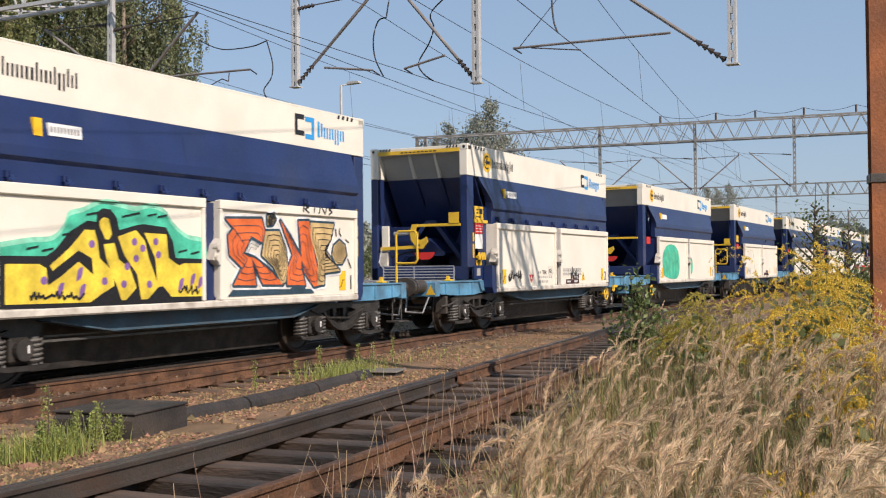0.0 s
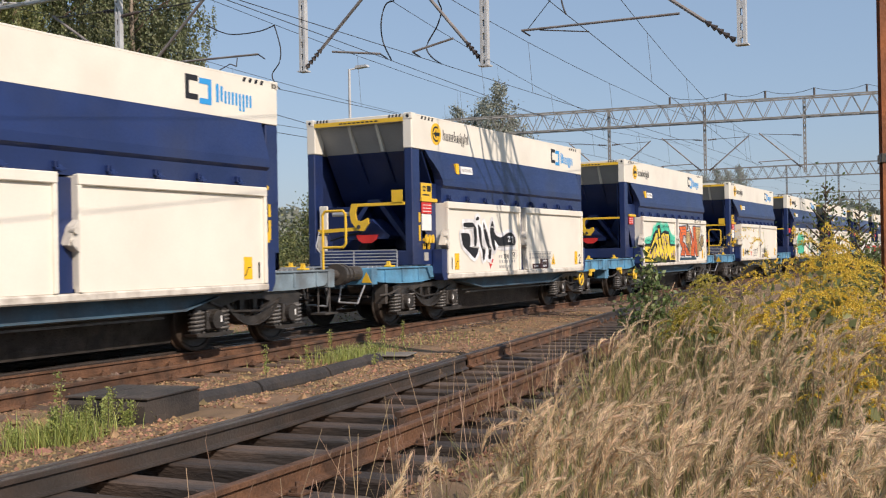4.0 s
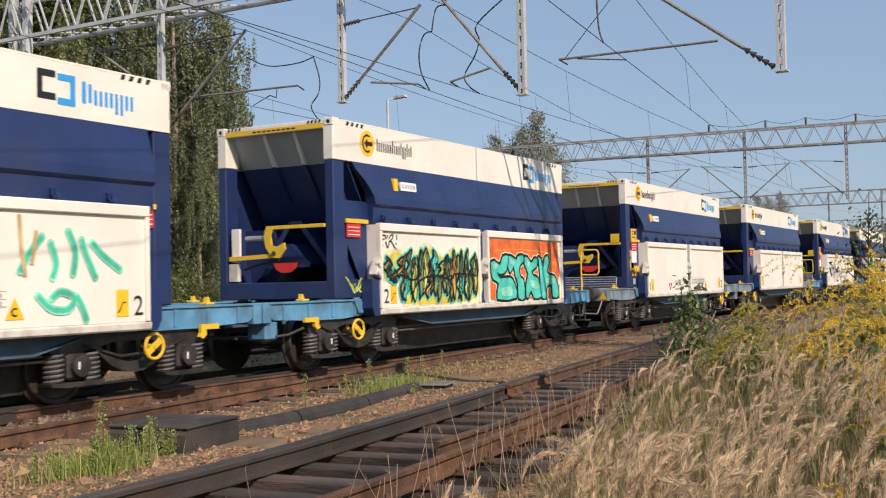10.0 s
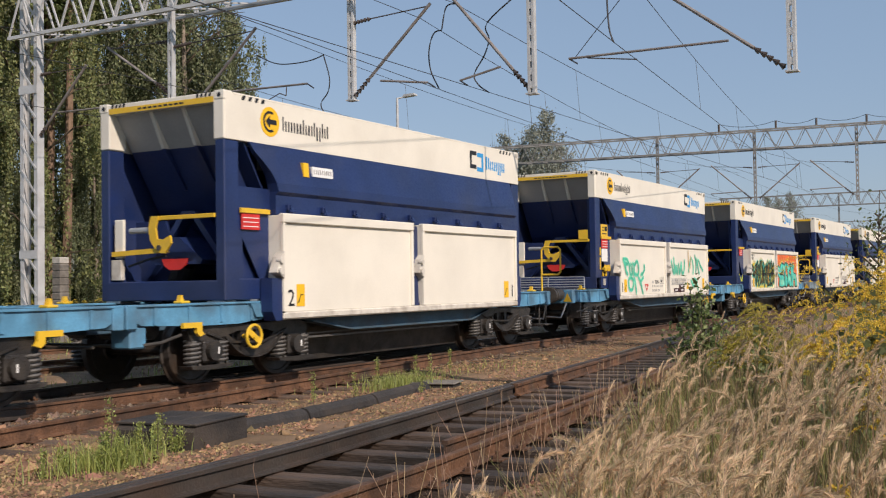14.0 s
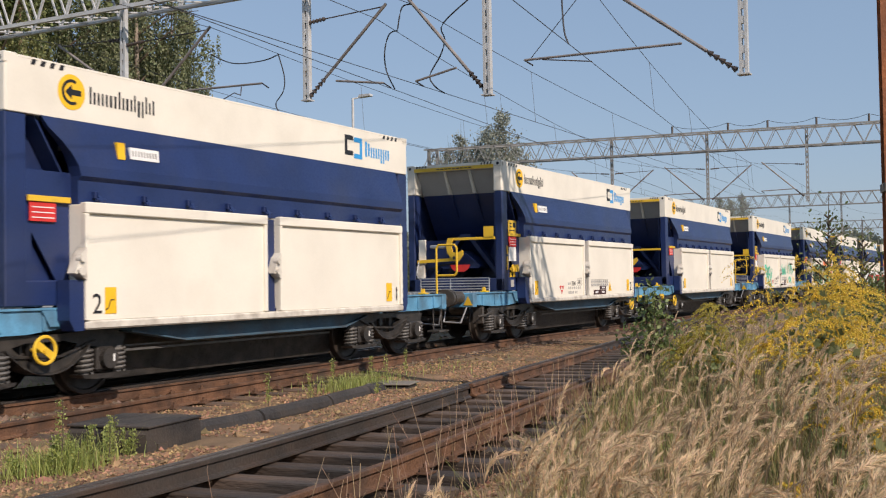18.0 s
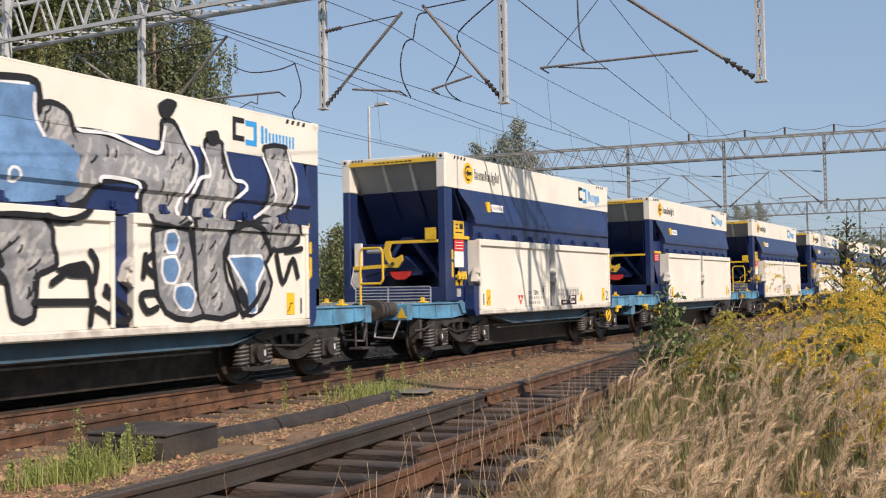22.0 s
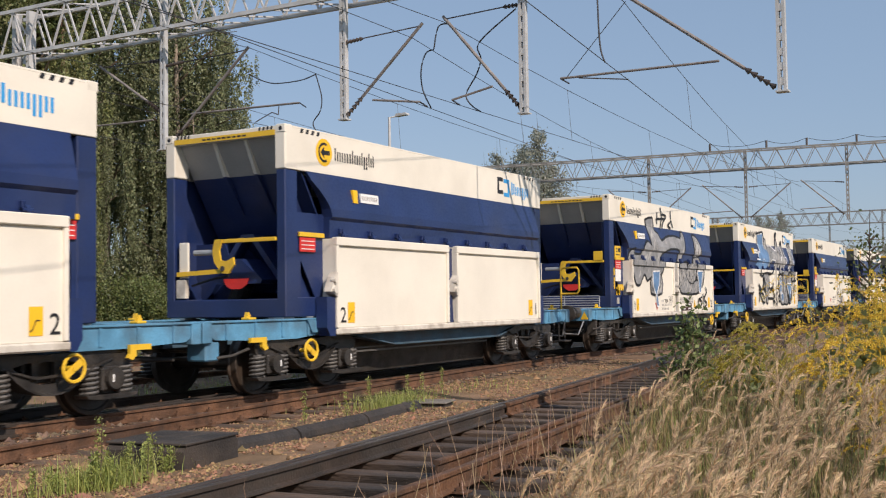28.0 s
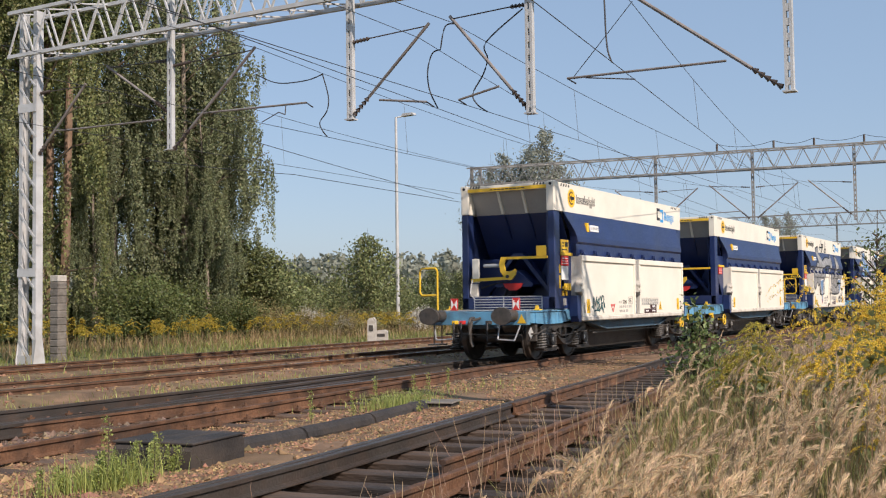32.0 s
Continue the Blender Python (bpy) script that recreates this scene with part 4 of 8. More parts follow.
def far_wood():
    """Trees along the horizon, haze in their leaf colour, and an unseen arc."""
    rng = np.random.default_rng(77)
    cs = []
    for i in range(330):
        # from tree 230 on: sparse trees added out of view to close the horizon
        az = rng.uniform(-12, 75) if i < 230 else rng.uniform(75, 348)
        r = rng.uniform(210, 330) if i > 60 else rng.uniform(130, 190)
        if r < 200 and 12 < az < 55:
            r += 120
        x, y = at_polar(az, r)
        h = (rng.uniform(9.5, 13.5) if 24 < az < 42 else rng.uniform(6, 12.5)) * r / 260
        w = h * rng.uniform(.28, .5)
        m = 420 if i < 230 else 90
        p = rng.normal(0, 1, (m, 3))
        p /= np.linalg.norm(p, axis=1)[:, None]
        p *= rng.random((m, 1)) ** .33
        taper = 1 - 0.45 * np.clip(p[:, 2:3], 0, 1)
        cs.append(np.concatenate([p[:, :2] * w * taper, (p[:, 2:3] * .55 + .5) * h], 1) + np.array([x, y, -.2]))
    v, f = leaf_cloud(np.concatenate(cs), 1.5, rng, 0.2)
    sheet("far_wood", v, f, M_FARLEAF, "line of haze-tinted green trees on the horizon, with an added unseen arc", "trees")


far_wood()


def blades(roots, height, width, rng, lean=0.25):
    """Bent tapering blades: two quads and a tip each."""
    n = len(roots)
    az = rng.random(n) * 6.283
    d = np.stack([np.cos(az), np.sin(az), np.zeros(n)], 1)
    side = np.stack([-np.sin(az), np.cos(az), np.zeros(n)], 1)
    h = height * (0.6 + 0.7 * rng.random((n, 1)))
    l = h * lean * rng.random((n, 1)) * 2
    w = width * (0.6 + 0.8 * rng.random((n, 1)))
    up = np.array([[0, 0, 1.0]])
    p0, p1, p2 = roots, roots + d * l * .25 + up * h * .5, roots + d * l + up * h
    v = np.stack([p0 - side * w, p0 + side * w, p1 - side * w * .8, p1 + side * w * .8, p2], 1).reshape(-1, 3)
    k = 5 * np.arange(n)[:, None]
    quads = np.concatenate([k + 0, k + 1, k + 3, k + 2], 1).tolist()
    tris = np.concatenate([k + 2, k + 3, k + 4], 1).tolist()
    return v, quads + tris


GRASS_EDGE = bend([(0, -1.45), (3, -1.8), (5, -2.2), (7, -2.72), (12, -3.85), (18, -4.9), (30, -6.2)])


def edge_x(y):
    """Edge of the tall grass beside the siding."""
    return GRASS_EDGE(y)


def near_grass():
    rng = np.random.default_rng(11)
    # seed heads on stalks
    n = 1550
    y = 2.6 + 14 * rng.random(n) ** 1.7
    x0 = np.array([edge_x(v) for v in y])
    x = x0 + (0.6 - x0) * rng.random(n) ** 1.0
    keep = (x > x0 + 0.5 * rng.random(n) ** 2) & (x < 0.35 - 0.05 * y) & (np.hypot(x, y) > 2.7)
    x, y = x[keep], y[keep]
    n = len(x)
    dist = np.clip((x - np.array([edge_x(v) for v in y])) / 1.4, 0.25, 1)
    z = np.array([ground_z(a, b) for a, b in zip(x, y)])
    patch = np.array([noise.noise((a * .7, b * .7, 9)) for a, b in zip(x, y)])
    h = (0.72 + 0.36 * rng.random(n) + 0.26 * patch) * (0.70 + 0.30 * dist)
    wind = np.array([0.85, 0.45])
    lean = 0.02 + 0.20 * rng.random(n) ** 1.8
    dirs = wind[None] + rng.normal(0, .7, (n, 2))
    dirs /= np.linalg.norm(dirs, axis=1)[:, None]
    vs, fs, sv, sf = [], [], [], []
    for i in range(n):
        root = np.array([x[i], y[i], z[i]])
        d = np.array([dirs[i, 0], dirs[i, 1], 0])
        pts = [root + d * lean[i] * h[i] * u ** 2 + np.array([0, 0, h[i] * u]) for u in (0, .35, .7, 1)]
        far = math.hypot(x[i], y[i])
        w = 0.0016 + 0.00028 * far
        s = np.array([-d[1], d[0], 0])
        k = len(vs)
        for p in pts:
            vs += [p - s * w, p + s * w]
        fs += [(k, k + 1, k + 3, k + 2), (k + 2, k + 3, k + 5, k + 4), (k + 4, k + 5, k + 7, k + 6)]
        # plume: fine bristles hugging a drooping tip
        length = 0.16 + 0.13 * rng.random()
        drop = 0.1 + 0.75 * rng.random() ** 1.3
        m = 210 if far < 6 else 130 if far < 9 else 70
        tip = pts[-1]
        fat = 0.9 + 0.8 * rng.random()
        up = np.array([[0, 0, 1.0]])
        u = ((np.arange(m) + rng.random(m)) / m)[:, None]
        bow = lambda u: tip + d * length * u * (.10 + (.2 + .45 * drop) * u) + up * length * (u - .75 * drop * u * u)
        c = bow(u)
        along = bow(u + .05) - c
        along /= np.linalg.norm(along, axis=1)[:, None] + 1e-9
        body = np.sin(math.pi * np.minimum(1, .14 + u * .84)) ** .8 * fat
        a = rng.normal(0, 1, (m, 3))
        a = a / np.linalg.norm(a, axis=1)[:, None] * .015 * body + along * .021
        b = np.cross(a, rng.normal(0, 1, (m, 3)))
        b = b / (np.linalg.norm(b, axis=1)[:, None] + 1e-9) * (.0008 + .00022 * far)
        sv.append(np.stack([c - b, c + b, c + a * 1.35], 1).reshape(-1, 3))
    sv = np.concatenate(sv)
    sf = np.arange(len(sv)).reshape(-1, 3)
    sheet("tall_grass", np.array(vs), fs, M_STRAW, "straw-coloured stalks of tall dry grass beside the siding", "grass")
    sheet("grass_heads", sv, sf, M_SEED, "pale feathery seed heads of the tall dry grass", "grass")
    # leaves below, straw and green
    for nm, cnt, hh, ww, mat, lab, sd in (("dry_grass", 19000, .60, .004, M_STRAW, "dry straw-coloured grass leaves", 1), ("green_grass", 25000, .54, .0048, M_GRASS, "green grass leaves among the dry stalks", 2)):
        rg = np.random.default_rng(100 + sd)
        yy = 2.4 + 17 * rg.random(cnt) ** 1.3
        xx0 = np.array([edge_x(v) for v in yy])
        xx = xx0 - .1 + (0.7 - xx0) * rg.random(cnt)
        k = (xx < .4 - .05 * yy) & (np.hypot(xx, yy) > 2.5)
        if sd == 2:
            k &= np.array([noise.noise((a * .9, b * .9, 4)) > -.12 for a, b in zip(xx, yy)])
        xx, yy = xx[k], yy[k]
        rt = np.stack([xx, yy, [ground_z(a, b) for a, b in zip(xx, yy)]], 1)
        v, f = blades(rt, hh, ww, rg, .45)
        sheet(nm, v, f, mat, lab, "grass")


near_grass()


def goldenrod_patch(name, xs, ys, h, rng, label, size=1.0, wide=0.008, mat=None):
    """Goldenrod: leafy stems with arching yellow sprays."""
    st, sf, cl, cg = [], [], [], []
    for x, y in zip(xs, ys):
        hh = h * (.7 + .5 * rng.random())
        root = np.array([x, y, ground_z(x, y)])
        az = rng.random() * 6.28
        lean = np.array([math.cos(az), math.sin(az), 0]) * .16 * hh * rng.random()
        top = root + lean + np.array([0, 0, hh])
        s = np.array([-math.sin(az), math.cos(az), 0]) * wide * .4
        k = len(st)
        st += [root - s, root + s, top + s * .5, top - s * .5]
        sf.append((k, k + 1, k + 2, k + 3))
        us = rng.random(int(30 * size))
        cg.append(root[None] + (top - root)[None] * (.2 + .65 * us[:, None]) + rng.normal(0, .05, (len(us), 3)))
        for b in range(12 if size >= 1 else 8):
            a2 = az + rng.normal(0, 1.3)
            reach = (.09 + .15 * rng.random()) * hh * (1 if size >= 1 else 1.6)
            d = np.array([math.cos(a2), math.sin(a2), 0]) * reach
            base = top - np.array([0, 0, 1]) * hh * .30 * rng.random()
            m = int(150 * size)
            u = rng.random((m, 1)) ** .8
            cl.append(base[None] + d[None] * u + np.array([[0, 0, reach]]) * (.75 * u - .95 * u ** 2) + np.array([[0, 0, 1.0]]) * np.abs(rng.normal(0, .005 * hh, (m, 1))) + rng.normal(0, .003 * hh, (m, 3)))
    t = thing(name, label, "goldenrod", kind="stuff")
    mesh_part("stems", np.array(st), np.array(sf), M_GRASS, t)
    v, f = leaf_cloud(np.concatenate(cg), .075 * h / 1.2, rng, .02, .2)
    mesh_part("leaves", v, f, M_BUSH, t)
    v, f = leaf_cloud(np.concatenate(cl), .0115 if size >= 1 else .036, rng, .003)
    mesh_part("flowers", v, f, mat or (M_GOLD if size >= 1 else M_GOLDFAR), t)


rg = np.random.default_rng(41)


def spot(n, x, y, sx, sy):
    """Uniform places in an ellipse."""
    a, r = rg.random(n) * 6.283, np.sqrt(rg.random(n))
    return x + sx * r * np.cos(a), y + sy * r * np.sin(a)


goldenrod_patch("goldenrod", *spot(18, -1.35, 9.1, .26, .8), 1.50, rg, "tall goldenrod in yellow bloom among dry grass")
goldenrod_patch("goldenrod", *spot(10, -0.95, 7.2, .16, .6), 1.12, rg, "goldenrod with arching yellow sprays among dry grass")
goldenrod_patch("goldenrod", *spot(4, -.98, 5.5, .12, .25), .62, rg, "low goldenrod with yellow flowers among dry grass")
goldenrod_patch("goldenrod", *spot(22, -2.72, 11.2, .36, .6), 1.12, rg, "low fading goldenrod beside the siding", 1.0, .008, M_GOLDDULL)
k = 520
ys_ = rg.uniform(16, 62, k)
goldenrod_patch("far_goldenrod", -25.0 - rg.random(k) ** .8 * 6, ys_, 0.85, rg, "band of yellow goldenrod beyond the tracks", .35, .02)

weed_tall = bush(51, .62, 1.45, M_GREENSHRUB, .06, 1500, "leafy green shrub beside the siding")
weed_tall.matrix_basis = pose(-4.15, 13.7, -.25)
for x, y, s in ((-3.7, 14.9, .5), (-4.6, 15.8, .5), (-3.0, 18.2, .6), (-2.9, 25, 1.1)):
    copy_thing(weed_tall, pose(x, y, -.25, 0, 0, s * 700) @ Matrix.Diagonal((s, s, s, 1)))

slim = young_tree(35, 2.75, .5, M_LEAF2, .05, 1900, "slim young willow with narrow dark leaves beside the siding", "willow_sapling", "tree")
slim.matrix_basis = pose(-2.25, 15.9, -.3)
copy_thing(slim, pose(-1.75, 15.2, -.3, 0, 0, 130) @ Matrix.Diagonal((.85, .85, .85, 1)))
hedge = bush(52, .95, 1.55, M_LEAF2, .06, 4200, "dense dark green shrub near the rusty post")
hedge.matrix_basis = pose(-1.75, 14.2, -.3) @ Matrix.Diagonal((.8, .8, .75, 1))
for x, y, s in ((-2.0, 16.0, 1.0), (-1.5, 15.6, 1.2), (-2.2, 18.2, 1.1), (-1.6, 18.5, 1.3), (-2.6, 21.5, 1.2), (-1.2, 13.4, .9), (-1.9, 22, 1.4), (-2.5, 17.2, .8)):
    copy_thing(hedge, pose(x, y, -.3, 0, 0, s * 900) @ Matrix.Diagonal((s, s, s * .92, 1)))


def track_weeds():
    """Thin green weeds between the rails, and a tuft beside the box."""
    rng = np.random.default_rng(61)
    for nm, cx, cy, sx, sy, cnt, hh, ww, lab in (
            ("weed_tuft", -6.88, 6.42, .13, .30, 620, .23, .0036, "tuft of light green weeds beside the black box"),
            ("weed_tuft", -8.35, 13.3, .22, .42, 620, .22, .0045, "patch of light green weeds in the ballast"),
            ("weed_tuft", -8.9, 15.0, .4, 1.6, 170, .14, .005, "sparse green weeds in the ballast"),
            ("weed_tuft", -17.8, 22, .4, 5, 450, .2, .007, "green weeds between the far tracks"),
            ("weed_tuft", -13.5, 17, .3, 4, 700, .11, .006, "thin green weeds between the tracks"),
            ("verge_grass", -25.3, 38, 1.5, 16, 11000, .17, .012, "green verge grass beyond the tracks"),
            ("dry_verge", -26.8, 38, 1.8, 18, 7000, .45, .010, "dry straw-coloured verge grass beyond the tracks")):
        x, y = rng.normal(cx, sx, cnt), rng.normal(cy, sy, cnt)
        rt = np.stack([x, y, [ground_z(a, b) for a, b in zip(x, y)]], 1)
        v, f = blades(rt, hh, ww, rng, .55)
        sheet(nm, v, f, {"dry_verge": M_STRAW, "weed_tuft": M_WEED}.get(nm, M_GRASS), lab, "weeds")
    for x, y, h in ((-8.35, 11.2, .42), (-8.2, 11.9, .36), (-8.5, 12.9, .48), (-8.05, 13.6, .5), (-7.6, 12.6, .3), (-8.9, 14.6, .4), (-9.2, 16.2, .38), *[(-6.90 + rng.normal(0, .14), 6.55 + rng.normal(0, .3), rng.uniform(.16, .36)) for _ in range(20)], (-6.8, 6.37, .6), (-7.24, 7.3, .25), (-7.19, 7.33, .37), (-7.0, 7.34, .16), (-7.03, 7.3, .26), (-6.96, 7.36, .25)):
        t = thing("weed", "upright thin green weed stalk in the ballast", "weed", pose(x, y, ground_z(x, y) - .01), "weeds between the rails")
        limb(bm_ := B(), [(0, 0, 0), (.01, .02, h * .5), (.02, .01, h)], .006, .003, 5)
        part("stalk", bm_, M_TWIG, t)
        us = rng.random(190)
        c = np.stack([rng.normal(0, .016, 190), rng.normal(0, .016, 190), h * (.1 + .9 * us)], 1)
        v, f = leaf_cloud(c, .021, rng, .008, -.5)
        mesh_part("leaves", v, f, M_WEED, t)
    # thin dry stalks before the siding
    vs, fs = [], []
    for i in range(150):
        y = 3.4 + 9.5 * rng.random()
        x = edge_x(y) - 1.35 * rng.random() ** 1.3 + rng.normal(0, .15)
        root = np.array([x, y, ground_z(x, y)])
        h = .25 + .6 * rng.random()
        top = root + np.array([rng.normal(0, .12), rng.normal(0, .12), h])
        s = np.array([.72, .68, 0]) * .0024
        k = len(vs)
        vs += [root - s, root + s, top + s * .6, top - s * .6]
        fs.append((k, k + 1, k + 2, k + 3))
        for b in range(7):
            u = .45 + .55 * rng.random()
            p = root + (top - root) * u
            q = p + np.array([rng.normal(0, .05), rng.normal(0, .05), .07 * rng.random()])
            k = len(vs)
            vs += [p - s * .6, p + s * .6, q]
            fs.append((k, k + 1, k + 2))
    sheet("dry_stalks", np.array(vs), fs, M_DRYSTEM, "thin branching dry stalks before the rails", "weeds")


track_weeds()

# ---- posts and markers ----


def rusty_pole():
    x, y = -1.04, 11.75
    t = thing("steel_post", "rusty orange-brown steel post with peeling paint", "post", pose(x, y, -.35, 0, 0, 14))
    half = [(-.1, -.11), (.1, -.11), (.1, -.098), (.008, -.098), (.008, .098), (.1, .098), (.1, .11), (-.1, .11), (-.1, .098), (-.008, .098), (-.008, -.098), (-.1, -.098)]
    part("beam", prism(B(), half, "z", 0, 7.6), M_POLE, t)
    part("foot", box(B(), -.22, .22, -.22, .22, -.3, .12, .03), M_CONCRETE, t)
    for z in (2.5, 4.9):
        part("clamp", box(B(), -.115, .115, -.125, .125, z, z + .09, .006), M_STEEL, t)


def street_lamp():
    x, y = at_polar(32.15, 52)
    t = thing("street_lamp", "slim grey lamp post with a small flat head", "lamp", pose(x, y, -.2))
    part("pole", rod(B(), (0, 0, 0), (0, 0, 10.35), .10, 10, .06), M_GANTRY, t)
    part("arm", rod(B(), (0, 0, 10.33), (.45, .25, 10.42), .035, 8), M_GANTRY, t)
    part("lamp_head", prism(B(), [(.2, 10.38), (.9, 10.42), (.85, 10.52), (.3, 10.52)], "y", .1, .4), M_GANTRY, t)


def markers():
    for x, y, h, w in ((-22.05, 33.3, 1.0, .30), (-22.4, 34.5, .52, .44)):
        t = thing("marker_stone", "weathered white concrete marker beside the tracks", "marker", pose(x, y, -.22, 0, 0, 20), "markers beside the tracks")
        part("stone", prism(B(), [(-w / 2, -.1), (w / 2, -.1), (w / 2 * .96, h * .9), (w / 4, h), (-w / 3, h * .97), (-w / 2, h * .88)], "y", -.11, .11), M_CONCRETE, t)
        part("cap", box(B(), -w / 2 + .05, w / 2 - .09, -.118, -.112, h * .5, h * .72), M_STEEL, t)
    t = thing("brick_pillar", "narrow grey block pillar with a pale cap", "pillar", pose(-24.5, 21.2, -.2))
    for i in range(12):
        part("block", box(B(), -.16, .16, -.16, .16, .02 + i * .2, .19 + i * .2, .012), M_CONCRETE if i == 11 else M_BLOCK, t)
    part("mortar_core", box(B(), -.145, .145, -.145, .145, 0, 2.38), M_BLOCK, t)
    t = thing("sign_board", "small white board with red bars on a post", "sign", pose(-3.3, 33.5, -.3, 0, 0, 20))
    part("post", rod(B(), (0, 0, 0), (0, 0, 1.9), .03, 8), M_GALV, t)
    part("board", box(B(), -.55, .55, -.05, -.035, 1.35, 1.75), M_PLATE, t)
    bm = B()
    for i in range(5):
        box(bm, -.42 + i * .18, -.32 + i * .18, -.056, -.05, 1.45, 1.65)
    part("red_bars", bm, M_RED, t)


rusty_pole()
street_lamp()
markers()

# ---- the train ----
LEN, HALF = 9.125, 9.125 / 2
HW = 1.18           # half width at the corner posts
TOP, BAND = 3.99, 3.33
DOOR_X, DOOR_TOP, DOOR_LOW = 1.40, 2.34, 0.93


def text_mesh(s, size):
    """Flat letters as a mesh, in the x-z plane, reading along +x."""
    cu = bpy.data.curves.new("letters", "FONT")
    cu.body, cu.size, cu.extrude = s, size, 0.0015
    tmp = bpy.data.objects.new("letters", cu)
    scene.collection.objects.link(tmp)
    me = bpy.data.meshes.new_from_object(tmp.evaluated_get(bpy.context.evaluated_depsgraph_get()))
    bpy.data.objects.remove(tmp)
    bpy.data.curves.remove(cu)
    return me


def flat(bm, pts, x, depth=0.003):
    """A thin painted patch: points (u, z), u along -y seen from +x... here u is y."""
    lo = [bm.verts.new((x, u, z)) for u, z in pts]
    hi = [bm.verts.new((x + depth, u, z)) for u, z in pts]
    n = len(pts)
    fs = [bm.faces.new(hi)] + [bm.faces.new((lo[i], lo[(i + 1) % n], hi[(i + 1) % n], hi[i])) for i in range(n)]
    bmesh.ops.recalc_face_normals(bm, faces=fs)


def disc(u, z, r, n=24, a0=0.0, a1=360.0):
    return [(u + r * math.cos(radians(a0 + (a1 - a0) * i / n)), z + r * math.sin(radians(a0 + (a1 - a0) * i / n))) for i in range(n if a1 - a0 >= 360 else n + 1)]


def arc(u, z, r0, r1, a0, a1, n=18):
    return disc(u, z, r1, n, a0, a1) + disc(u, z, r0, n, a0, a1)[::-1]


def side_parts(w, sgn, data):
    """One long side. Built for +x and turned by half a turn for the other side."""
    turn = pose(0, 0, 0, 0, 0, 0 if sgn > 0 else 180)
    made = []

    def add(name, bm, mat, label="", parent=None):
        o = part(name, bm, mat, parent or w, label)
        if parent is None:
            o.matrix_basis = turn
        made.append(o)
        return o
    # upper white band
    bm = box(B(), HW - 0.05, HW + 0.012, -HALF + 0.02, HALF - 0.02, BAND, TOP - 0.02, 0.008)
    add("upper_band", bm, M_WHITE)
    add("top_rail", box(B(), HW - 0.09, HW + 0.0145, -HALF + 0.18, HALF - 0.18, TOP - 0.03, TOP, 0.004), M_WHITE)
    bm = B()
    for e in (-1, 1):
        for k in range(4):
            y = e * (HALF - 0.62 + 0.14 * k - 0.2)
            prism(bm, [(y - 0.045, TOP - 0.085), (y + 0.015, TOP - 0.085), (y + 0.045, TOP - 0.02), (y - 0.015, TOP - 0.02)], "x", HW + 0.0, HW + 0.017)
    add("warning_stripe", bm, M_BLACK)["kind"] = "stuff"
    # blue hopper side: leaning out to a crease, then straight down to the hinge line of the doors
    prof = [(HW - 0.03, BAND + 0.02), (HW + 0.005, BAND + 0.02), (HW + 0.15, 2.78), (HW + 0.155, 2.66), (HW + 0.10, 2.61), (HW + 0.10, 2.33), (HW - 0.03, 2.33)]
    front = [(BAND + 0.02, 0.50), (3.2, 0.60), (3.06, 0.76), (2.92, 0.88), (2.78, 0.95), (2.66, 0.98), (2.33, 0.98)]

    def side_x(z):
        for (xa, za), (xb, zb) in zip(prof[1:5], prof[2:5]):
            if z >= zb:
                return xa + (xb - xa) * (za - z) / (za - zb)
        return prof[4][0]
    bm = B()
    levels = [BAND + 0.02, 3.2, 3.06, 2.92, 2.78, 2.66, 2.61, 2.33]
    reach_at = lambda z: next(ua + (ub - ua) * (za - z) / (za - zb) for (za, ua), (zb, ub) in zip(front, front[1:]) if z >= zb - 1e-6)
    rows = [[bm.verts.new((x, y, z)) for x, y in ((HW - .03, -HALF + reach_at(z)), (side_x(z), -HALF + reach_at(z)), (side_x(z), HALF - .42), (HW - .03, HALF - .42))] for z in levels]
    for a, b in zip(rows, rows[1:]):
        for k in range(4):
            bm.faces.new((a[k], a[(k + 1) % 4], b[(k + 1) % 4], b[k]))
    bm.faces.new(rows[0])
    bm.faces.new(rows[-1][::-1])
    bmesh.ops.recalc_face_normals(bm, faces=bm.faces)
    add("hopper_side", bm, M_NAVY)
    add("recess_plate", box(B(), HW - 0.34, HW - 0.30, -HALF + 0.32, -HALF + 1.05, 1.42, BAND - 0.01), M_NAVY)
    hinge = None
    for i in range(9):
        y = -HALF + 1.25 + i * 0.84
        bm = box(B(), HW + 0.09, HW + 0.16, -0.05, 0.05, 2.40, 2.49, 0.008)
        prism(bm, [(HW + 0.18, 2.49), (HW + 0.18, 2.44), (HW + 0.215, 2.38), (HW + 0.215, 2.36), (HW + 0.13, 2.36)], "y", -0.03, 0.03)
        rod(bm, (HW + 0.19, -0.07, 2.385), (HW + 0.19, 0.07, 2.385), 0.02, 6)
        if hinge is None:
            hinge = part("hinge", bm, M_NAVY, w)
            hinge.matrix_basis = turn @ pose(0, y, 0)
        else:
            bm.free()
            share(hinge, turn @ pose(0, y, 0))
    # two white doors
    for a, b, nm in ((-HALF + 0.95, -0.07, 0), (0.25, HALF - 0.65, 1)):
        bm = B()
        box(bm, DOOR_X - 0.06, DOOR_X, a, b, DOOR_LOW, DOOR_TOP, 0.012)
        d = add("side_door", bm, M_WHITE)
        bm = box(B(), DOOR_X - 0.02, DOOR_X + 0.05, a - 0.006, b + 0.006, 2.21, DOOR_TOP + 0.004, 0.012)
        add("door_flange", bm, M_WHITE, parent=d)
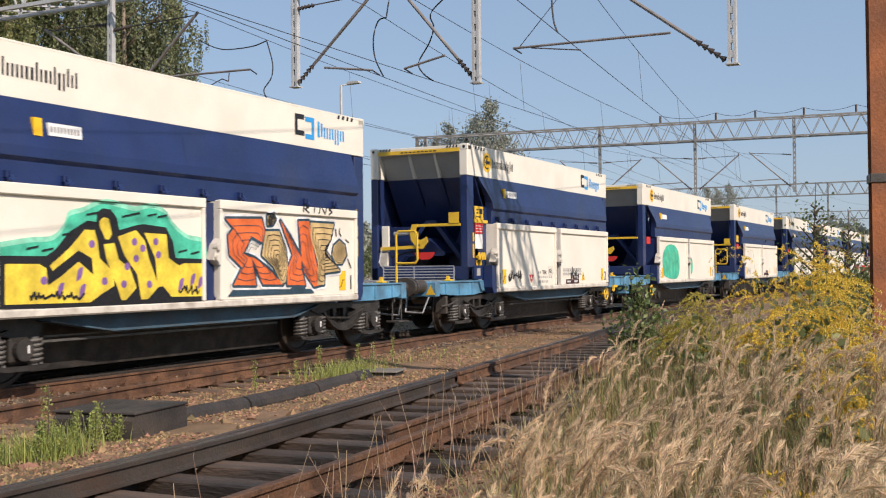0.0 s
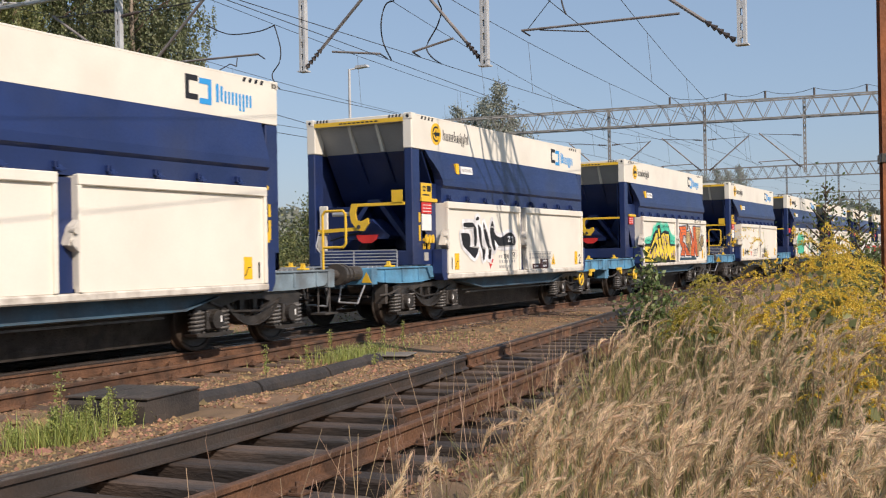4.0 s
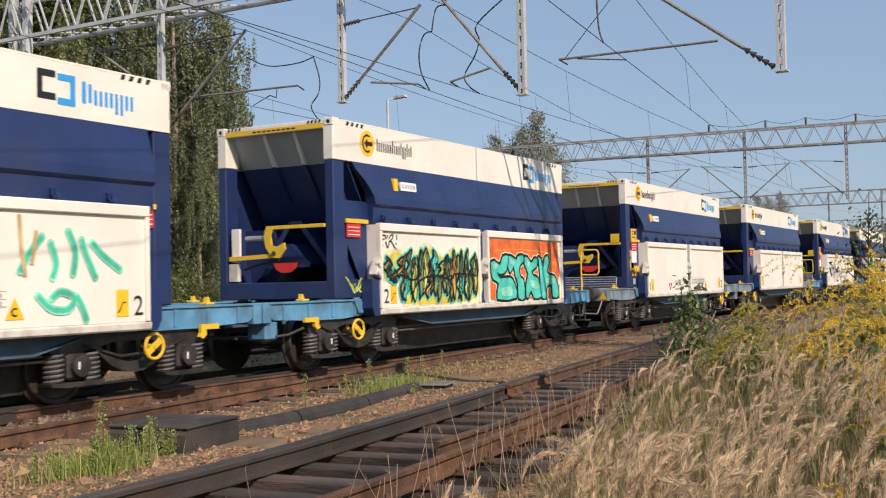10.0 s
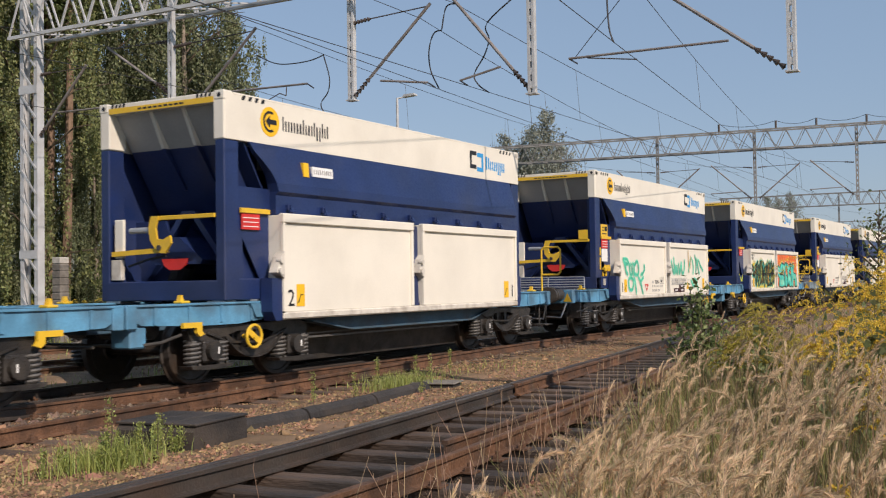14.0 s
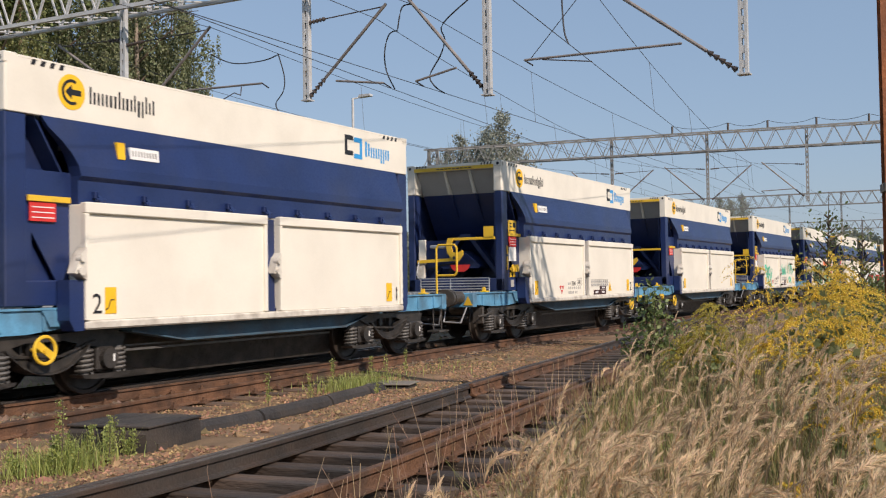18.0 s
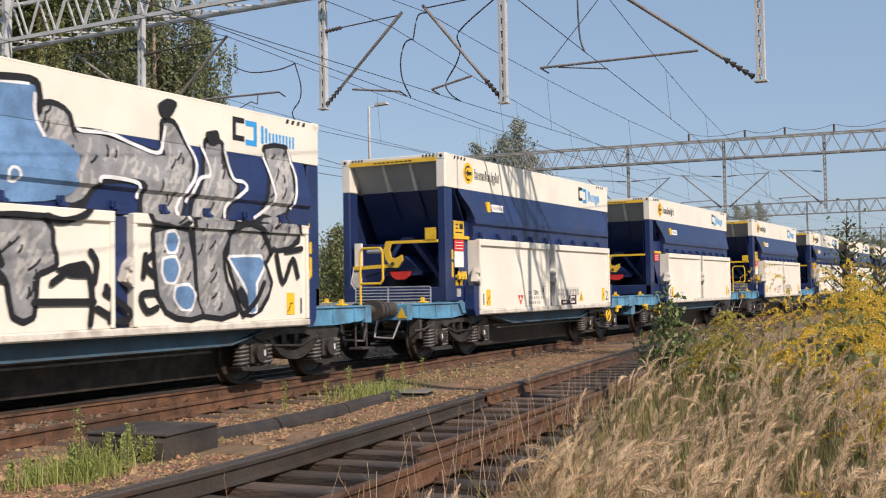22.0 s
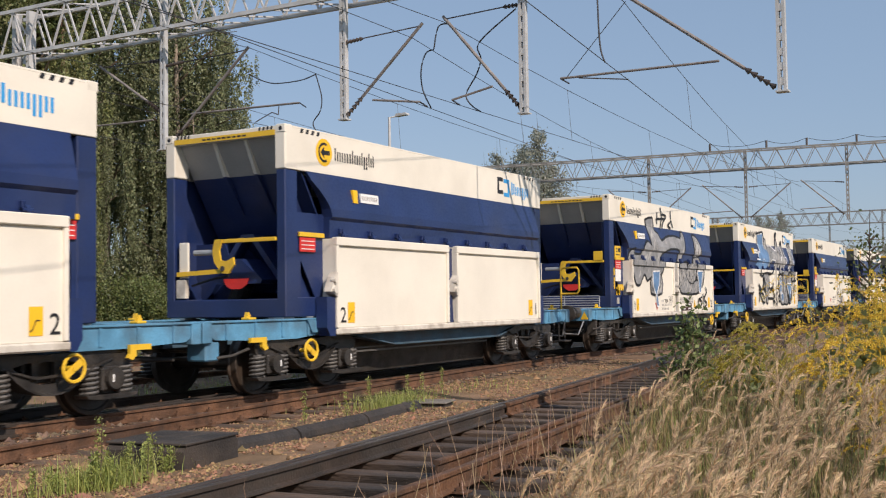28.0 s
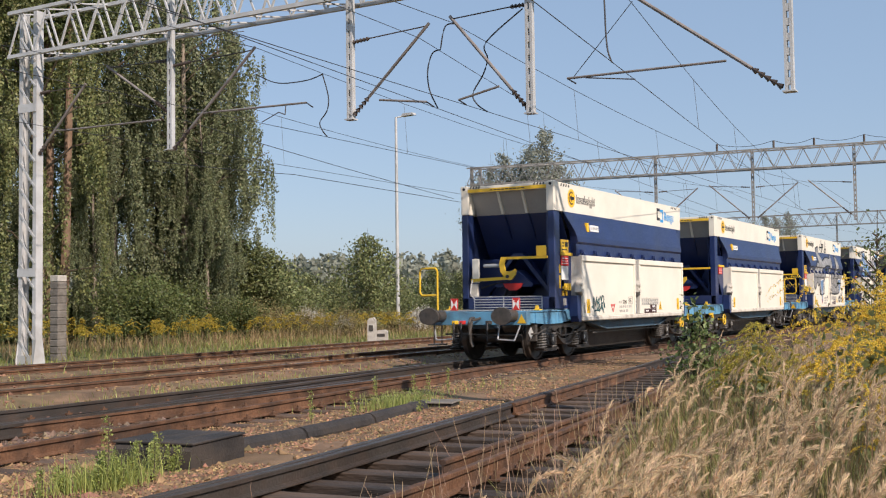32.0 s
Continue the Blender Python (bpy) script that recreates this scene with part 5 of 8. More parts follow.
        for ya, yb in ((a - 0.005, a + 0.06), (b - 0.06, b + 0.005)):
            add("door_edge", box(B(), DOOR_X - 0.02, DOOR_X + 0.042, ya, yb, DOOR_LOW + 0.01, 2.21, 0.008), M_WHITE, parent=d)
        add("door_return", box(B(), HW - 0.03, DOOR_X - 0.012, a + 0.002, a + 0.035, 0.98, DOOR_TOP - 0.02, 0.006), M_WHITE, parent=d)
        # latch at the edge with two small rollers
        bm = B()
        yl = a - 0.02
        prism(bm, [(yl - 0.16, 1.50), (yl + 0.02, 1.42), (yl + 0.02, 1.80), (yl - 0.07, 1.72)], "x", DOOR_X - 0.09, DOOR_X + 0.05)
        rod(bm, (DOOR_X + 0.01, yl - 0.09, 1.52), (DOOR_X + 0.1, yl - 0.09, 1.52), 0.05, 10)
        rod(bm, (DOOR_X + 0.01, yl - 0.07, 1.67), (DOOR_X + 0.09, yl - 0.07, 1.67), 0.04, 10)
        add("door_latch", bm, M_SILL, parent=d)
    add("door_sill", box(B(), DOOR_X - 0.14, DOOR_X + 0.03, -HALF + 0.96, HALF - 0.6, 0.83, 0.935, 0.02), M_SILL, "scuffed white lower sill")
    add("centre_post", prism(B(), [(-0.04, 0.94), (0.22, 0.94), (0.20, 1.40), (0.06, 1.52), (-0.02, 1.52)], "x", DOOR_X - 0.16, DOOR_X - 0.05), M_NAVY)
    add("lower_corner", prism(B(), [(-HALF + 0.72, 1.42), (-HALF + 0.95, 1.42), (-HALF + 0.95, 0.82), (-HALF + 0.80, 0.82), (-HALF + 0.72, 0.95)], "x", HW + 0.02, DOOR_X + 0.005), M_NAVY)
    add("lower_corner", prism(B(), [(HALF - 0.42, 1.42), (HALF - 0.62, 1.42), (HALF - 0.62, 0.82), (HALF - 0.50, 0.82), (HALF - 0.42, 0.95)], "x", HW + 0.02, DOOR_X + 0.005), M_NAVY)
    add("discharge_chute", prism(B(), [(0.55, 2.3), (DOOR_X - 0.08, 2.3), (DOOR_X - 0.08, 0.95), (0.2, 1.5)], "y", -HALF + 1.0, HALF - 0.66), M_NAVY)
    # fish-bellied beam below
    add("belly_beam", prism(B(), [(-3.2, 0.84), (3.3, 0.84), (3.0, 0.78), (2.3, 0.62), (-1.6, 0.62), (-2.6, 0.78)], "x", 1.05, 1.17), M_TEAL)
    add("belly_flange", prism(B(), [(-2.65, 0.785), (-1.62, 0.625), (2.32, 0.625), (3.05, 0.785), (3.05, 0.77), (2.33, 0.605), (-1.63, 0.605), (-2.65, 0.765)], "x", 1.0, 1.24), M_TEAL)
    # marks: the number of each end and its yellow placard, seen left to right along +y
    left, right = ("2", "1") if sgn > 0 else ("1", "2")
    for s, u in ((left, -HALF + 1.07), (right, HALF - 0.90)):
        me = text_mesh(s, 0.34)
        me.materials.append(M_BLACK)
        o = new("end_number", me)
        o.parent = w
        o.matrix_basis = turn @ pose(DOOR_X + 0.006, u, 1.02) @ pose(0, 0, 0, 90, 0, 90)
    for u in (-HALF + 1.28, HALF - 1.17):
        bm = B()
        flat(bm, [(u, 1.01), (u + 0.19, 1.01), (u + 0.19, 1.33), (u, 1.33)], DOOR_X + 0.004)
        pl = add("placard", bm, M_AMBER)
        bm = B()
        flat(bm, [(u + .01, 1.05), (u + .05, 1.07), (u + .10, 1.17), (u + .15, 1.17), (u + .15, 1.185), (u + .09, 1.185), (u + .045, 1.085), (u + .01, 1.065)], DOOR_X + 0.0075)
        add("placard_line", bm, M_BLACK, parent=pl)
    # logos on the band: yellow disc with a dark arrow and a dark word as bars; dark and blue brackets with a blue word as bars
    x = HW + 0.0135
    u0, z0 = -HALF + 0.97, 3.67
    bm = B()
    flat(bm, disc(u0, z0, 0.215), x)
    add("logo_disc", bm, M_AMBER)
    bm = B()
    flat(bm, arc(u0, z0, 0.118, 0.155, 60, 300), x + 0.0035)
    flat(bm, [(u0 - 0.10, z0), (u0 + 0.0, z0 + 0.09), (u0 + 0.0, z0 + 0.035), (u0 + 0.15, z0 + 0.035), (u0 + 0.15, z0 - 0.035), (u0 + 0.0, z0 - 0.035), (u0 + 0.0, z0 - 0.09)], x + 0.0035)
    add("logo_arrow", bm, M_BLACK)
    bm = B()
    u = u0 + 0.29
    for wd, lo, hi in ((.028, 0, .21), (.032, 0, .15), (.032, 0, .15), (.032, 0, .15), (.032, 0, .15), (.04, 0, .15), (.04, 0, .15), (.03, 0, .22), (.03, 0, .15), (.04, 0, .15), (.03, 0, .15), (.028, 0, .21), (.04, -.06, .15), (.03, -.06, .15), (.03, 0, .22), (.03, 0, .15), (.03, 0, .19)):
        flat(bm, [(u, z0 - .1 + lo), (u + wd, z0 - .1 + lo), (u + wd, z0 - .1 + hi), (u, z0 - .1 + hi)], x)
        u += wd + .036
    add("lettering", bm, M_BLACK, "dark word shown as plain bars")["kind"] = "stuff"
    u0 = HALF - 2.12
    bm = B()
    a, h = 0.075, 0.36
    flat(bm, [(u0, z0 - h / 2 + .02), (u0 + .26, z0 - h / 2 + .02), (u0 + .26, z0 - h / 2 + .1), (u0 + a, z0 - h / 2 + .1), (u0 + a, z0 + h / 2 - .08), (u0 + .26, z0 + h / 2 - .08), (u0 + .26, z0 + h / 2), (u0, z0 + h / 2)], x)
    add("logo_bracket", bm, M_BLACK)
    u1 = u0 + 0.29
    bm = B()
    flat(bm, [(u1, z0 - h / 2 - .02), (u1 + .26, z0 - h / 2 - .02), (u1 + .26, z0 + h / 2 - .02), (u1, z0 + h / 2 - .02), (u1, z0 + h / 2 - .1), (u1 + .26 - a, z0 + h / 2 - .1), (u1 + .26 - a, z0 - h / 2 + .06), (u1, z0 - h / 2 + .06)], x)
    add("logo_bracket", bm, M_LOGOBLUE)
    bm = B()
    u = u1 + 0.36
    zb = z0 - .14
    for wd, lo, hi in ((.06, 0, .26), (.05, .02, .24), (.045, 0, .18), (.045, 0, .18), (.045, 0, .18), (.045, 0, .18), (.045, -.07, .18), (.045, -.07, .18), (.045, 0, .18), (.045, 0, .18)):
        flat(bm, [(u, zb + lo), (u + wd, zb + lo), (u + wd, zb + hi), (u, zb + hi)], x)
        u += wd + .038
    add("lettering", bm, M_LOGOBLUE, "blue word shown as plain bars")["kind"] = "stuff"
    # number plates on the blue side
    bm = B()
    pu = -HALF + 1.62
    for i, (ua, ub) in enumerate(((0, .115),)):
        prism(bm, [(HW + 0.10, 2.92), (HW + 0.126, 2.92), (HW + 0.112, 3.13), (HW + 0.03, 3.13)], "y", pu, pu + .125)
    add("number_plate", bm, M_AMBER)
    bm = prism(B(), [(HW + 0.095, 2.94), (HW + 0.122, 2.94), (HW + 0.112, 3.09), (HW + 0.04, 3.09)], "y", pu + .22, pu + .74)
    pl = add("number_plate", bm, M_PLATE)
    bm = B()
    for i in range(9):
        prism(bm, [(HW + 0.11, 2.98), (HW + 0.1215, 2.98), (HW + 0.1165, 3.05), (HW + 0.10, 3.05)], "y", pu + .25 + i * .052, pu + .28 + i * .052)
    add("number_lettering", bm, M_SPRAY["grey"], parent=pl)["kind"] = "stuff"
    if data:
        # load table, dark weight boxes, a warning triangle and the wagon's writing; its registration is shown as bars
        bm = B()
        for r in range(2):
            z = 1.27 - r * .085
            for i in range(9):
                u = .48 + i * .15
                flat(bm, [(u, z), (u + .10, z), (u + .10, z + .045), (u, z + .045)], DOOR_X + .004)
        for z in (1.17, 1.25, 1.335):
            flat(bm, [(.44, z), (1.84, z), (1.84, z + .008), (.44, z + .008)], DOOR_X + .004)
        add("load_table", bm, M_SPRAY["grey"], "faint grey load table shown as bars")["kind"] = "stuff"
        bm = B()
        flat(bm, [(.66, .95), (1.62, .95), (1.62, 1.065), (.66, 1.065)], DOOR_X + .004)
        flat(bm, [(1.12, 1.075), (1.62, 1.075), (1.62, 1.165), (1.12, 1.165)], DOOR_X + .004)
        o = add("weight_box", bm, M_WEIGHT, "dark red-brown weight panel")
        bm = B()
        for u, z in ((.76, .985), (1.28, .985), (1.28, 1.10)):
            for k in range(4):
                flat(bm, [(u + k * .06, z), (u + k * .06 + .042, z), (u + k * .06 + .042, z + .045), (u + k * .06, z + .045)], DOOR_X + .0075)
        add("weight_lettering", bm, M_PLATE, parent=o)["kind"] = "stuff"
        bm = B()
        flat(bm, [(1.82, 1.03), (2.07, 1.03), (1.945, 1.27)], DOOR_X + .004)
        tr = add("warning_triangle", bm, M_AMBER)
        bm = B()
        flat(bm, arc(1.945, 1.11, .03, .05, 50, 310, 10), DOOR_X + .0075)
        add("warning_mark", bm, M_BLACK, parent=tr)
        bm = B()
        for u, z in ((3.37, 1.21), (3.48, 1.21), (3.40, 1.10), (3.52, 1.10), (3.66, 1.10), (3.78, 1.10), (3.90, 1.10), (4.06, 1.10), (4.18, 1.10), (3.40, .99), (3.50, .99), (3.60, .99), (3.70, .99), (3.84, .99), (3.94, .99)):
            flat(bm, [(u - HALF, z + .01), (u - HALF + .05, z + .01), (u - HALF + .05, z + .07), (u - HALF, z + .07)], DOOR_X + .004)
        for ua, ub, za, zb in ((4.02, 4.34, 1.20, 1.21), (4.02, 4.34, 1.375, 1.385), (4.02, 4.03, 1.21, 1.375), (4.33, 4.34, 1.21, 1.375)):
            flat(bm, [(ua - HALF, za), (ub - HALF, za), (ub - HALF, zb), (ua - HALF, zb)], DOOR_X + .004)
        add("small_writing", bm, M_SPRAY["grey"], "small dark writing shown as bars")["kind"] = "stuff"
        for word, u, z in (("TEN", 3.62, 1.20), ("GE", 4.07, 1.24)):
            me = text_mesh(word, 0.145)
            me.materials.append(M_BLACK)
            o = new("small_word", me)
            o.parent = w
            o.matrix_basis = turn @ pose(DOOR_X + 0.005, u - HALF, z) @ pose(0, 0, 0, 90, 0, 90)
        bm = B()
        for u, z in ((2.87, 1.2), (3.02, 1.2), (2.945, 1.1)):
            flat(bm, [(u - HALF - .07, z), (u - HALF + .07, z), (u - HALF, z - .1)], DOOR_X + .004)
        add("red_triangles", bm, M_RED)["kind"] = "stuff"
    return made


def end_parts(w, e):
    """One end of the container and wagon. e = -1: coupled end '2'; e = 1: buffer end '1'. Built at -y and turned for the other end."""
    turn = pose(0, 0, 0, 0, 0, 0 if e < 0 else 180)

    def add(name, bm, mat, label="", parent=None):
        o = part(name, bm, mat, parent or w, label)
        if parent is None:
            o.matrix_basis = turn
        return o
    y = -HALF
    for sx in (-1, 1):
        add("corner_post", box(B(), sx * HW, sx * (HW - 0.17), y, y + 0.30, 1.12, BAND, 0.015), M_NAVY)
        add("upper_post", box(B(), sx * (HW + 0.005), sx * (HW - 0.19), y - 0.004, y + 0.32, BAND, TOP, 0.015), M_WHITE)
        c = box(B(), sx * (HW + 0.012), sx * (HW - 0.16), y - 0.012, y + 0.17, TOP - 0.115, TOP + 0.012, 0.01)
        c = add("corner_casting", c, M_WHITE)
        # the opening's darkness is painted as a black disc on the casting
        bm = rod(B(), (sx * (HW - 0.075), y - 0.014, TOP - 0.055), (sx * (HW - 0.075), y - 0.01, TOP - 0.055), 0.035, 8)
        add("casting_hole", bm, M_BLACK, parent=c)
    add("end_beam", box(B(), -HW + 0.16, HW - 0.16, y - 0.002, y + 0.12, TOP - 0.15, TOP - 0.005, 0.01), M_WHITE)
    add("warning_band", box(B(), -HW + 0.18, HW - 0.18, y - 0.008, y, TOP - 0.145, TOP - 0.065), M_YELLOW)
    bm = B()
    for sx in (-1, 1):
        for k in range(4):
            x = sx * (HW - 0.25 - 0.075 * k)
            prism(bm, [(x - .02, TOP - .06), (x + .015, TOP - .06), (x + .03, TOP - .01), (x - .005, TOP - .01)], "y", y - 0.009, y - 0.001)
    for k in range(9):
        x = -0.42 + 0.1 * k
        box(bm, x, x + 0.07, y - 0.011, y - 0.0075, TOP - 0.12, TOP - 0.095)
    add("warning_stripe", bm, M_BLACK)["kind"] = "stuff"
    # sloping end sheet: white above greyed as painted shade, blue below, with two ribs
    def slope_y(z):
        return y + 0.10 + (TOP - 0.12 - z) * 0.64
    zb = 2.45
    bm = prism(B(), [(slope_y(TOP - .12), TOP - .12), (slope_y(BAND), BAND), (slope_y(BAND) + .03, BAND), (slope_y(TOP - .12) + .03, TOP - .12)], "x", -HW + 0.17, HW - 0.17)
    add("end_sheet", bm, M_GREYSHEET, "sloping upper end sheet, greyed for shade")
    bm = prism(B(), [(slope_y(BAND), BAND), (slope_y(zb), zb), (slope_y(zb) + .9, 1.45), (slope_y(zb) + .93, 1.45), (slope_y(zb) + .03, zb), (slope_y(BAND) + .03, BAND)], "x", -HW + 0.17, HW - 0.05)
    add("end_sheet", bm, M_NAVY)
    for x in (-0.28, 0.34):
        bm = prism(B(), [(slope_y(TOP - .14) - .02, TOP - .14), (slope_y(BAND) - .10, BAND), (slope_y(BAND) + .01, BAND), (slope_y(TOP - .14) + .01, TOP - .14)], "x", x - .028, x + .028)
        add("end_rib", bm, M_WHITE)
        bm = prism(B(), [(slope_y(BAND) - .10, BAND), (slope_y(2.75) - .02, 2.75), (slope_y(2.75) + .01, 2.75), (slope_y(BAND) + .01, BAND)], "x", x - .028, x + .028)
        add("end_rib", bm, M_NAVY)
    # lower funnel: ridge of two sloping plates under the sheet, dark hollow behind
    add("funnel_plate", prism(B(), [(-HW + .2, 1.35), (-.12, 2.42), (.12, 2.42), (HW - .2, 1.35), (HW - .32, 1.35), (.08, 2.33), (-.08, 2.33), (-HW + .32, 1.35)], "y", y + 0.55, y + 0.8), M_NAVY)
    add("back_wall", box(B(), -HW + .1, HW - .1, y + 1.85, y + 1.9, 1.1, 2.0), M_NAVY)
    add("chute_cone", prism(B(), [(-.50, 1.70), (-.06, 2.03), (.06, 2.03), (.50, 1.70), (.46, 1.64), (-.46, 1.64)], "y", y + 0.30, y + 0.8), M_NAVY)
    add("chute_neck", rod(B(), (-.05, y + .55, 1.66), (-.35, y + .62, 1.2), .16, 12), M_RUBBER)
    add("reflector", prism(B(), [(-.25, 1.72), (.25, 1.72), (.2, 1.62), (.1, 1.56), (-.1, 1.56), (-.2, 1.62)], "y", y + 0.27, y + 0.295), M_RED, "red plate under the chute")
    # base frame of the container
    add("base_sill", box(B(), -HW, HW, y, y + 0.22, 1.12, 1.40, 0.015), M_NAVY)
    for sx in (-1, 1):
        add("base_rail", box(B(), sx * (HW - 0.16), sx * HW, y + 0.22, y + 1.05, 1.12, 1.42, 0.015), M_NAVY)
        add("gusset", prism(B(), [(y + .25, 1.42), (y + .8, 1.42), (y + .25, 2.1)], "x", sx * (HW - .13), sx * (HW - .11)), M_NAVY)
    # yellow operating bars, crank, cylinder and white bracket
    bm = B()
    box(bm, -0.12, HW - 0.17, y - 0.03, y + 0.02, 2.26, 2.32, 0.005)
    top_bar = add("operating_bar", bm, M_YELLOW)
    box_b = B()
    bar(box_b, (-HW + 0.24, y + 0.0, 1.80), (0.12, y + 0.0, 1.84), 0.05, 0.07)
    add("operating_bar", box_b, M_YELLOW)
    bm = prism(B(), [(-.14, 2.32), (.0, 2.32), (-.06, 2.15), (-.03, 2.0), (.08, 1.98), (.22, 2.04), (.24, 1.93), (.12, 1.79), (-.02, 1.80), (-.16, 1.98), (-.19, 2.15)], "y", y - 0.05, y - 0.015)
    add("crank", bm, M_YELLOW)
    add("crank_pin", rod(B(), (.02, y - .07, 1.87), (.02, y - .03, 1.87), .04, 10), M_STEEL)
    add("air_cylinder", rod(B(), (-.62, y + .04, 2.13), (-.2, y + .04, 2.13), .045, 10), M_GALV)
    add("bracket", box(B(), -HW + .25, -HW + .43, y + .02, y + .07, 1.74, 2.3, .01), M_WHITE)
    add("bracket", box(B(), -HW + .2, -HW + .4, y + .0, y + .08, 1.42, 1.72, .01), M_SILL)
    bm = B()
    pipe(bm, [(-HW + .45, y + .1, 1.62), (-.35, y + .12, 1.72), (.0, y + .1, 1.76)], .018)
    add("air_hose", bm, M_RUBBER)
    # side yellow plate, red sign and yellow edge mark beside the post, on both sides
    for sx in (-1, 1):
        x = sx * (HW + 0.02)
        pts = [(y + .30, 1.42), (y + .38, 1.42), (y + .38, 1.98), (y + .74, 1.42), (y + .94, 1.42), (y + .99, 2.36), (y + .99, 2.70), (y + .30, 2.70)]
        add("corner_plate", prism(B(), pts, "x", sx * (HW - .03), sx * (HW - .015)), M_NAVY)
        add("yellow_plate", box(B(), x - sx * .02, x + sx * .02, y + .30, y + .93, 2.33, 2.40, .005), M_YELLOW)
        add("instruction_sign", box(B(), x - sx * .02, x, y + .33, y + .72, 2.10, 2.325, .004), M_RED, "red instruction plate")
        bm = B()
        for k in range(3):
            box(bm, x, x + sx * .003, y + .36, y + .69, 2.14 + k * .06, 2.152 + k * .06)
        add("sign_lettering", bm, M_PLATE)["kind"] = "stuff"
    # wagon frame at this end
    reach = 1.78 if e < 0 else 1.5
    yo = y - reach
    for sx in (-1, 1):
        bm = B()
        for k in range(4):
            box(bm, sx * 1.16, sx * 1.18, yo + .45 + k * .62, yo + .5 + k * .62, 0.84, 1.06)
        prism(bm, [(yo, 0.98), (yo, 1.07), (y + 0.95, 1.07), (y + 0.95, 0.86), (y + 0.3, 0.80), (y - .5, 0.80), (yo + .25, 0.84)], "x", sx * 0.98, sx * 1.16)
        s = add("side_sill", bm, M_SKYBLUE)
        add("sill_flange", box(B(), sx * 0.92, sx * 1.19, yo, y + 0.95, 1.07, 1.10, .006), M_SKYBLUE, parent=s)
    for sx in (-1, 1):
        add("sill_gusset", prism(B(), [(y + .50, 1.07), (y + .70, 1.07), (y + .90, .88), (y + .62, .88)], "x", sx * 1.16, sx * 1.205), M_SKYBLUE)
    add("headstock", box(B(), -1.19, 1.19, yo - .02, yo + .16, 0.80, 1.09, .012), M_SKYBLUE)
    add("centre_sill", box(B(), -.3, .3, yo + .16, y + 3.0, 0.72, 1.05, .01), M_TEAL)
    for sx in (-1, 1):
        bm = box(B(), sx * .82, sx * 1.12, y + .02, y + .3, 1.085, 1.2, .012)
        add("spigot_seat", bm, M_GALV)
        for yy in (y + .62, y - .75):
            bm = box(B(), sx * 1.02, sx * 1.17, yy - .08, yy + .08, 1.10, 1.135, .01)
            prism(bm, [(yy - .05, 1.13), (yy + .03, 1.13), (yy + .0, 1.21), (yy - .03, 1.21)], "x", sx * 1.05, sx * 1.11)
            add("twist_lock", bm, M_GALV if yy > y else M_YELLOW)
    for k in range(3):
        x = -.7 + .55 * k
        add("air_reservoir", rod(B(), (x, y - .95, .78), (x + .35, y - .95, .78), .15, 14), M_BOGIE)
    if e < 0:
        add("equipment_box", box(B(), .80, 1.14, yo + .08, yo + .36, .56, .82, .02), M_SKYBLUE)
    bm = B()
    pipe(bm, [(1.14, yo + .3, .6), (1.2, yo + .55, .62), (1.2, yo + .9, .7)], .02)
    pipe(bm, [(-.9, yo + .2, .6), (.9, yo + .3, .58)], .02)
    add("brake_pipe", bm, M_STEEL)
    if e < 0:
        add("drawbar", box(B(), -.12, .12, yo - .06, yo, .82, 1.0), M_STEEL)
        for sx in (-1, 1):
            t = add("handwheel", arc_ring(sx * 1.3, y + .45, .62, .155, .022), M_YELLOW)
            bm = B()
            bar(bm, (sx * 1.3, y + .45 - .125, .62 + .085), (sx * 1.3, y + .45 + .125, .62 - .085), .012, .085)
            rod(bm, (sx * 1.1, y + .45, .62), (sx * 1.32, y + .45, .62), .03, 8)
            add("spoke", bm, M_YELLOW, parent=t)
            bm = prism(B(), [(y - .85, .85), (y - .5, .85), (y - .5, .74), (y - .46, .69), (y - .54, .66), (y - .60, .71), (y - .60, .78), (y - .85, .78)], "x", sx * 1.17, sx * 1.22)
            add("tow_hook", bm, M_YELLOW)
    else:
        for sx in (-1, 1):
            bm = rod(B(), (sx * .875, yo - .3, 1.0), (sx * .875, yo, 1.0), .13, 16)
            bu = add("buffer", bm, M_STEEL)
            bm = rod(B(), (sx * .875, yo - .52, 1.0), (sx * .875, yo - .28, 1.0), .085, 14)
            add("plunger", bm, M_STEEL, parent=bu)
            bm = prism(B(), [(sx * .875 + .24 * math.cos(radians(a)) * (1.0 if abs(math.sin(radians(a))) < .8 else .9), 1.0 + .185 * math.sin(radians(a))) for a in range(0, 360, 20)], "y", yo - .6, yo - .52)
            add("buffer_plate", bm, M_STEEL, parent=bu)
            bm = B()
            pipe(bm, [(sx * .55, yo - .02, .82), (sx * .55, yo - .12, .5), (sx * .95, yo - .14, .48), (sx * 1.05, yo - .05, .80)], .016)
            add("shunter_handle", bm, M_GALV)
        bm = B()
        pipe(bm, [(-.08, yo, .95), (0, yo - .3, .95), (0, yo - .38, .85), (0, yo - .3, .45), (.04, yo - .28, .35)], .035)
        pipe(bm, [(.08, yo, .95), (.03, yo - .3, .9), (.02, yo - .4, .6)], .028)
        add("screw_coupling", bm, M_STEEL)
        for x, mat in ((-.32, M_RED), (.32, M_STEEL), (-.5, M_YELLOW)):
            bm = B()
            pipe(bm, [(x, yo, .85), (x, yo - .16, .84), (x + .03, yo - .22, .7), (x + .02, yo - .2, .5), (x - .04, yo - .1, .42)], .024)
            h = add("brake_hose", bm, M_RUBBER)
            add("hose_cock", box(B(), x - .05, x + .05, yo - .16, yo - .02, .82, .9, .01), mat, parent=h)
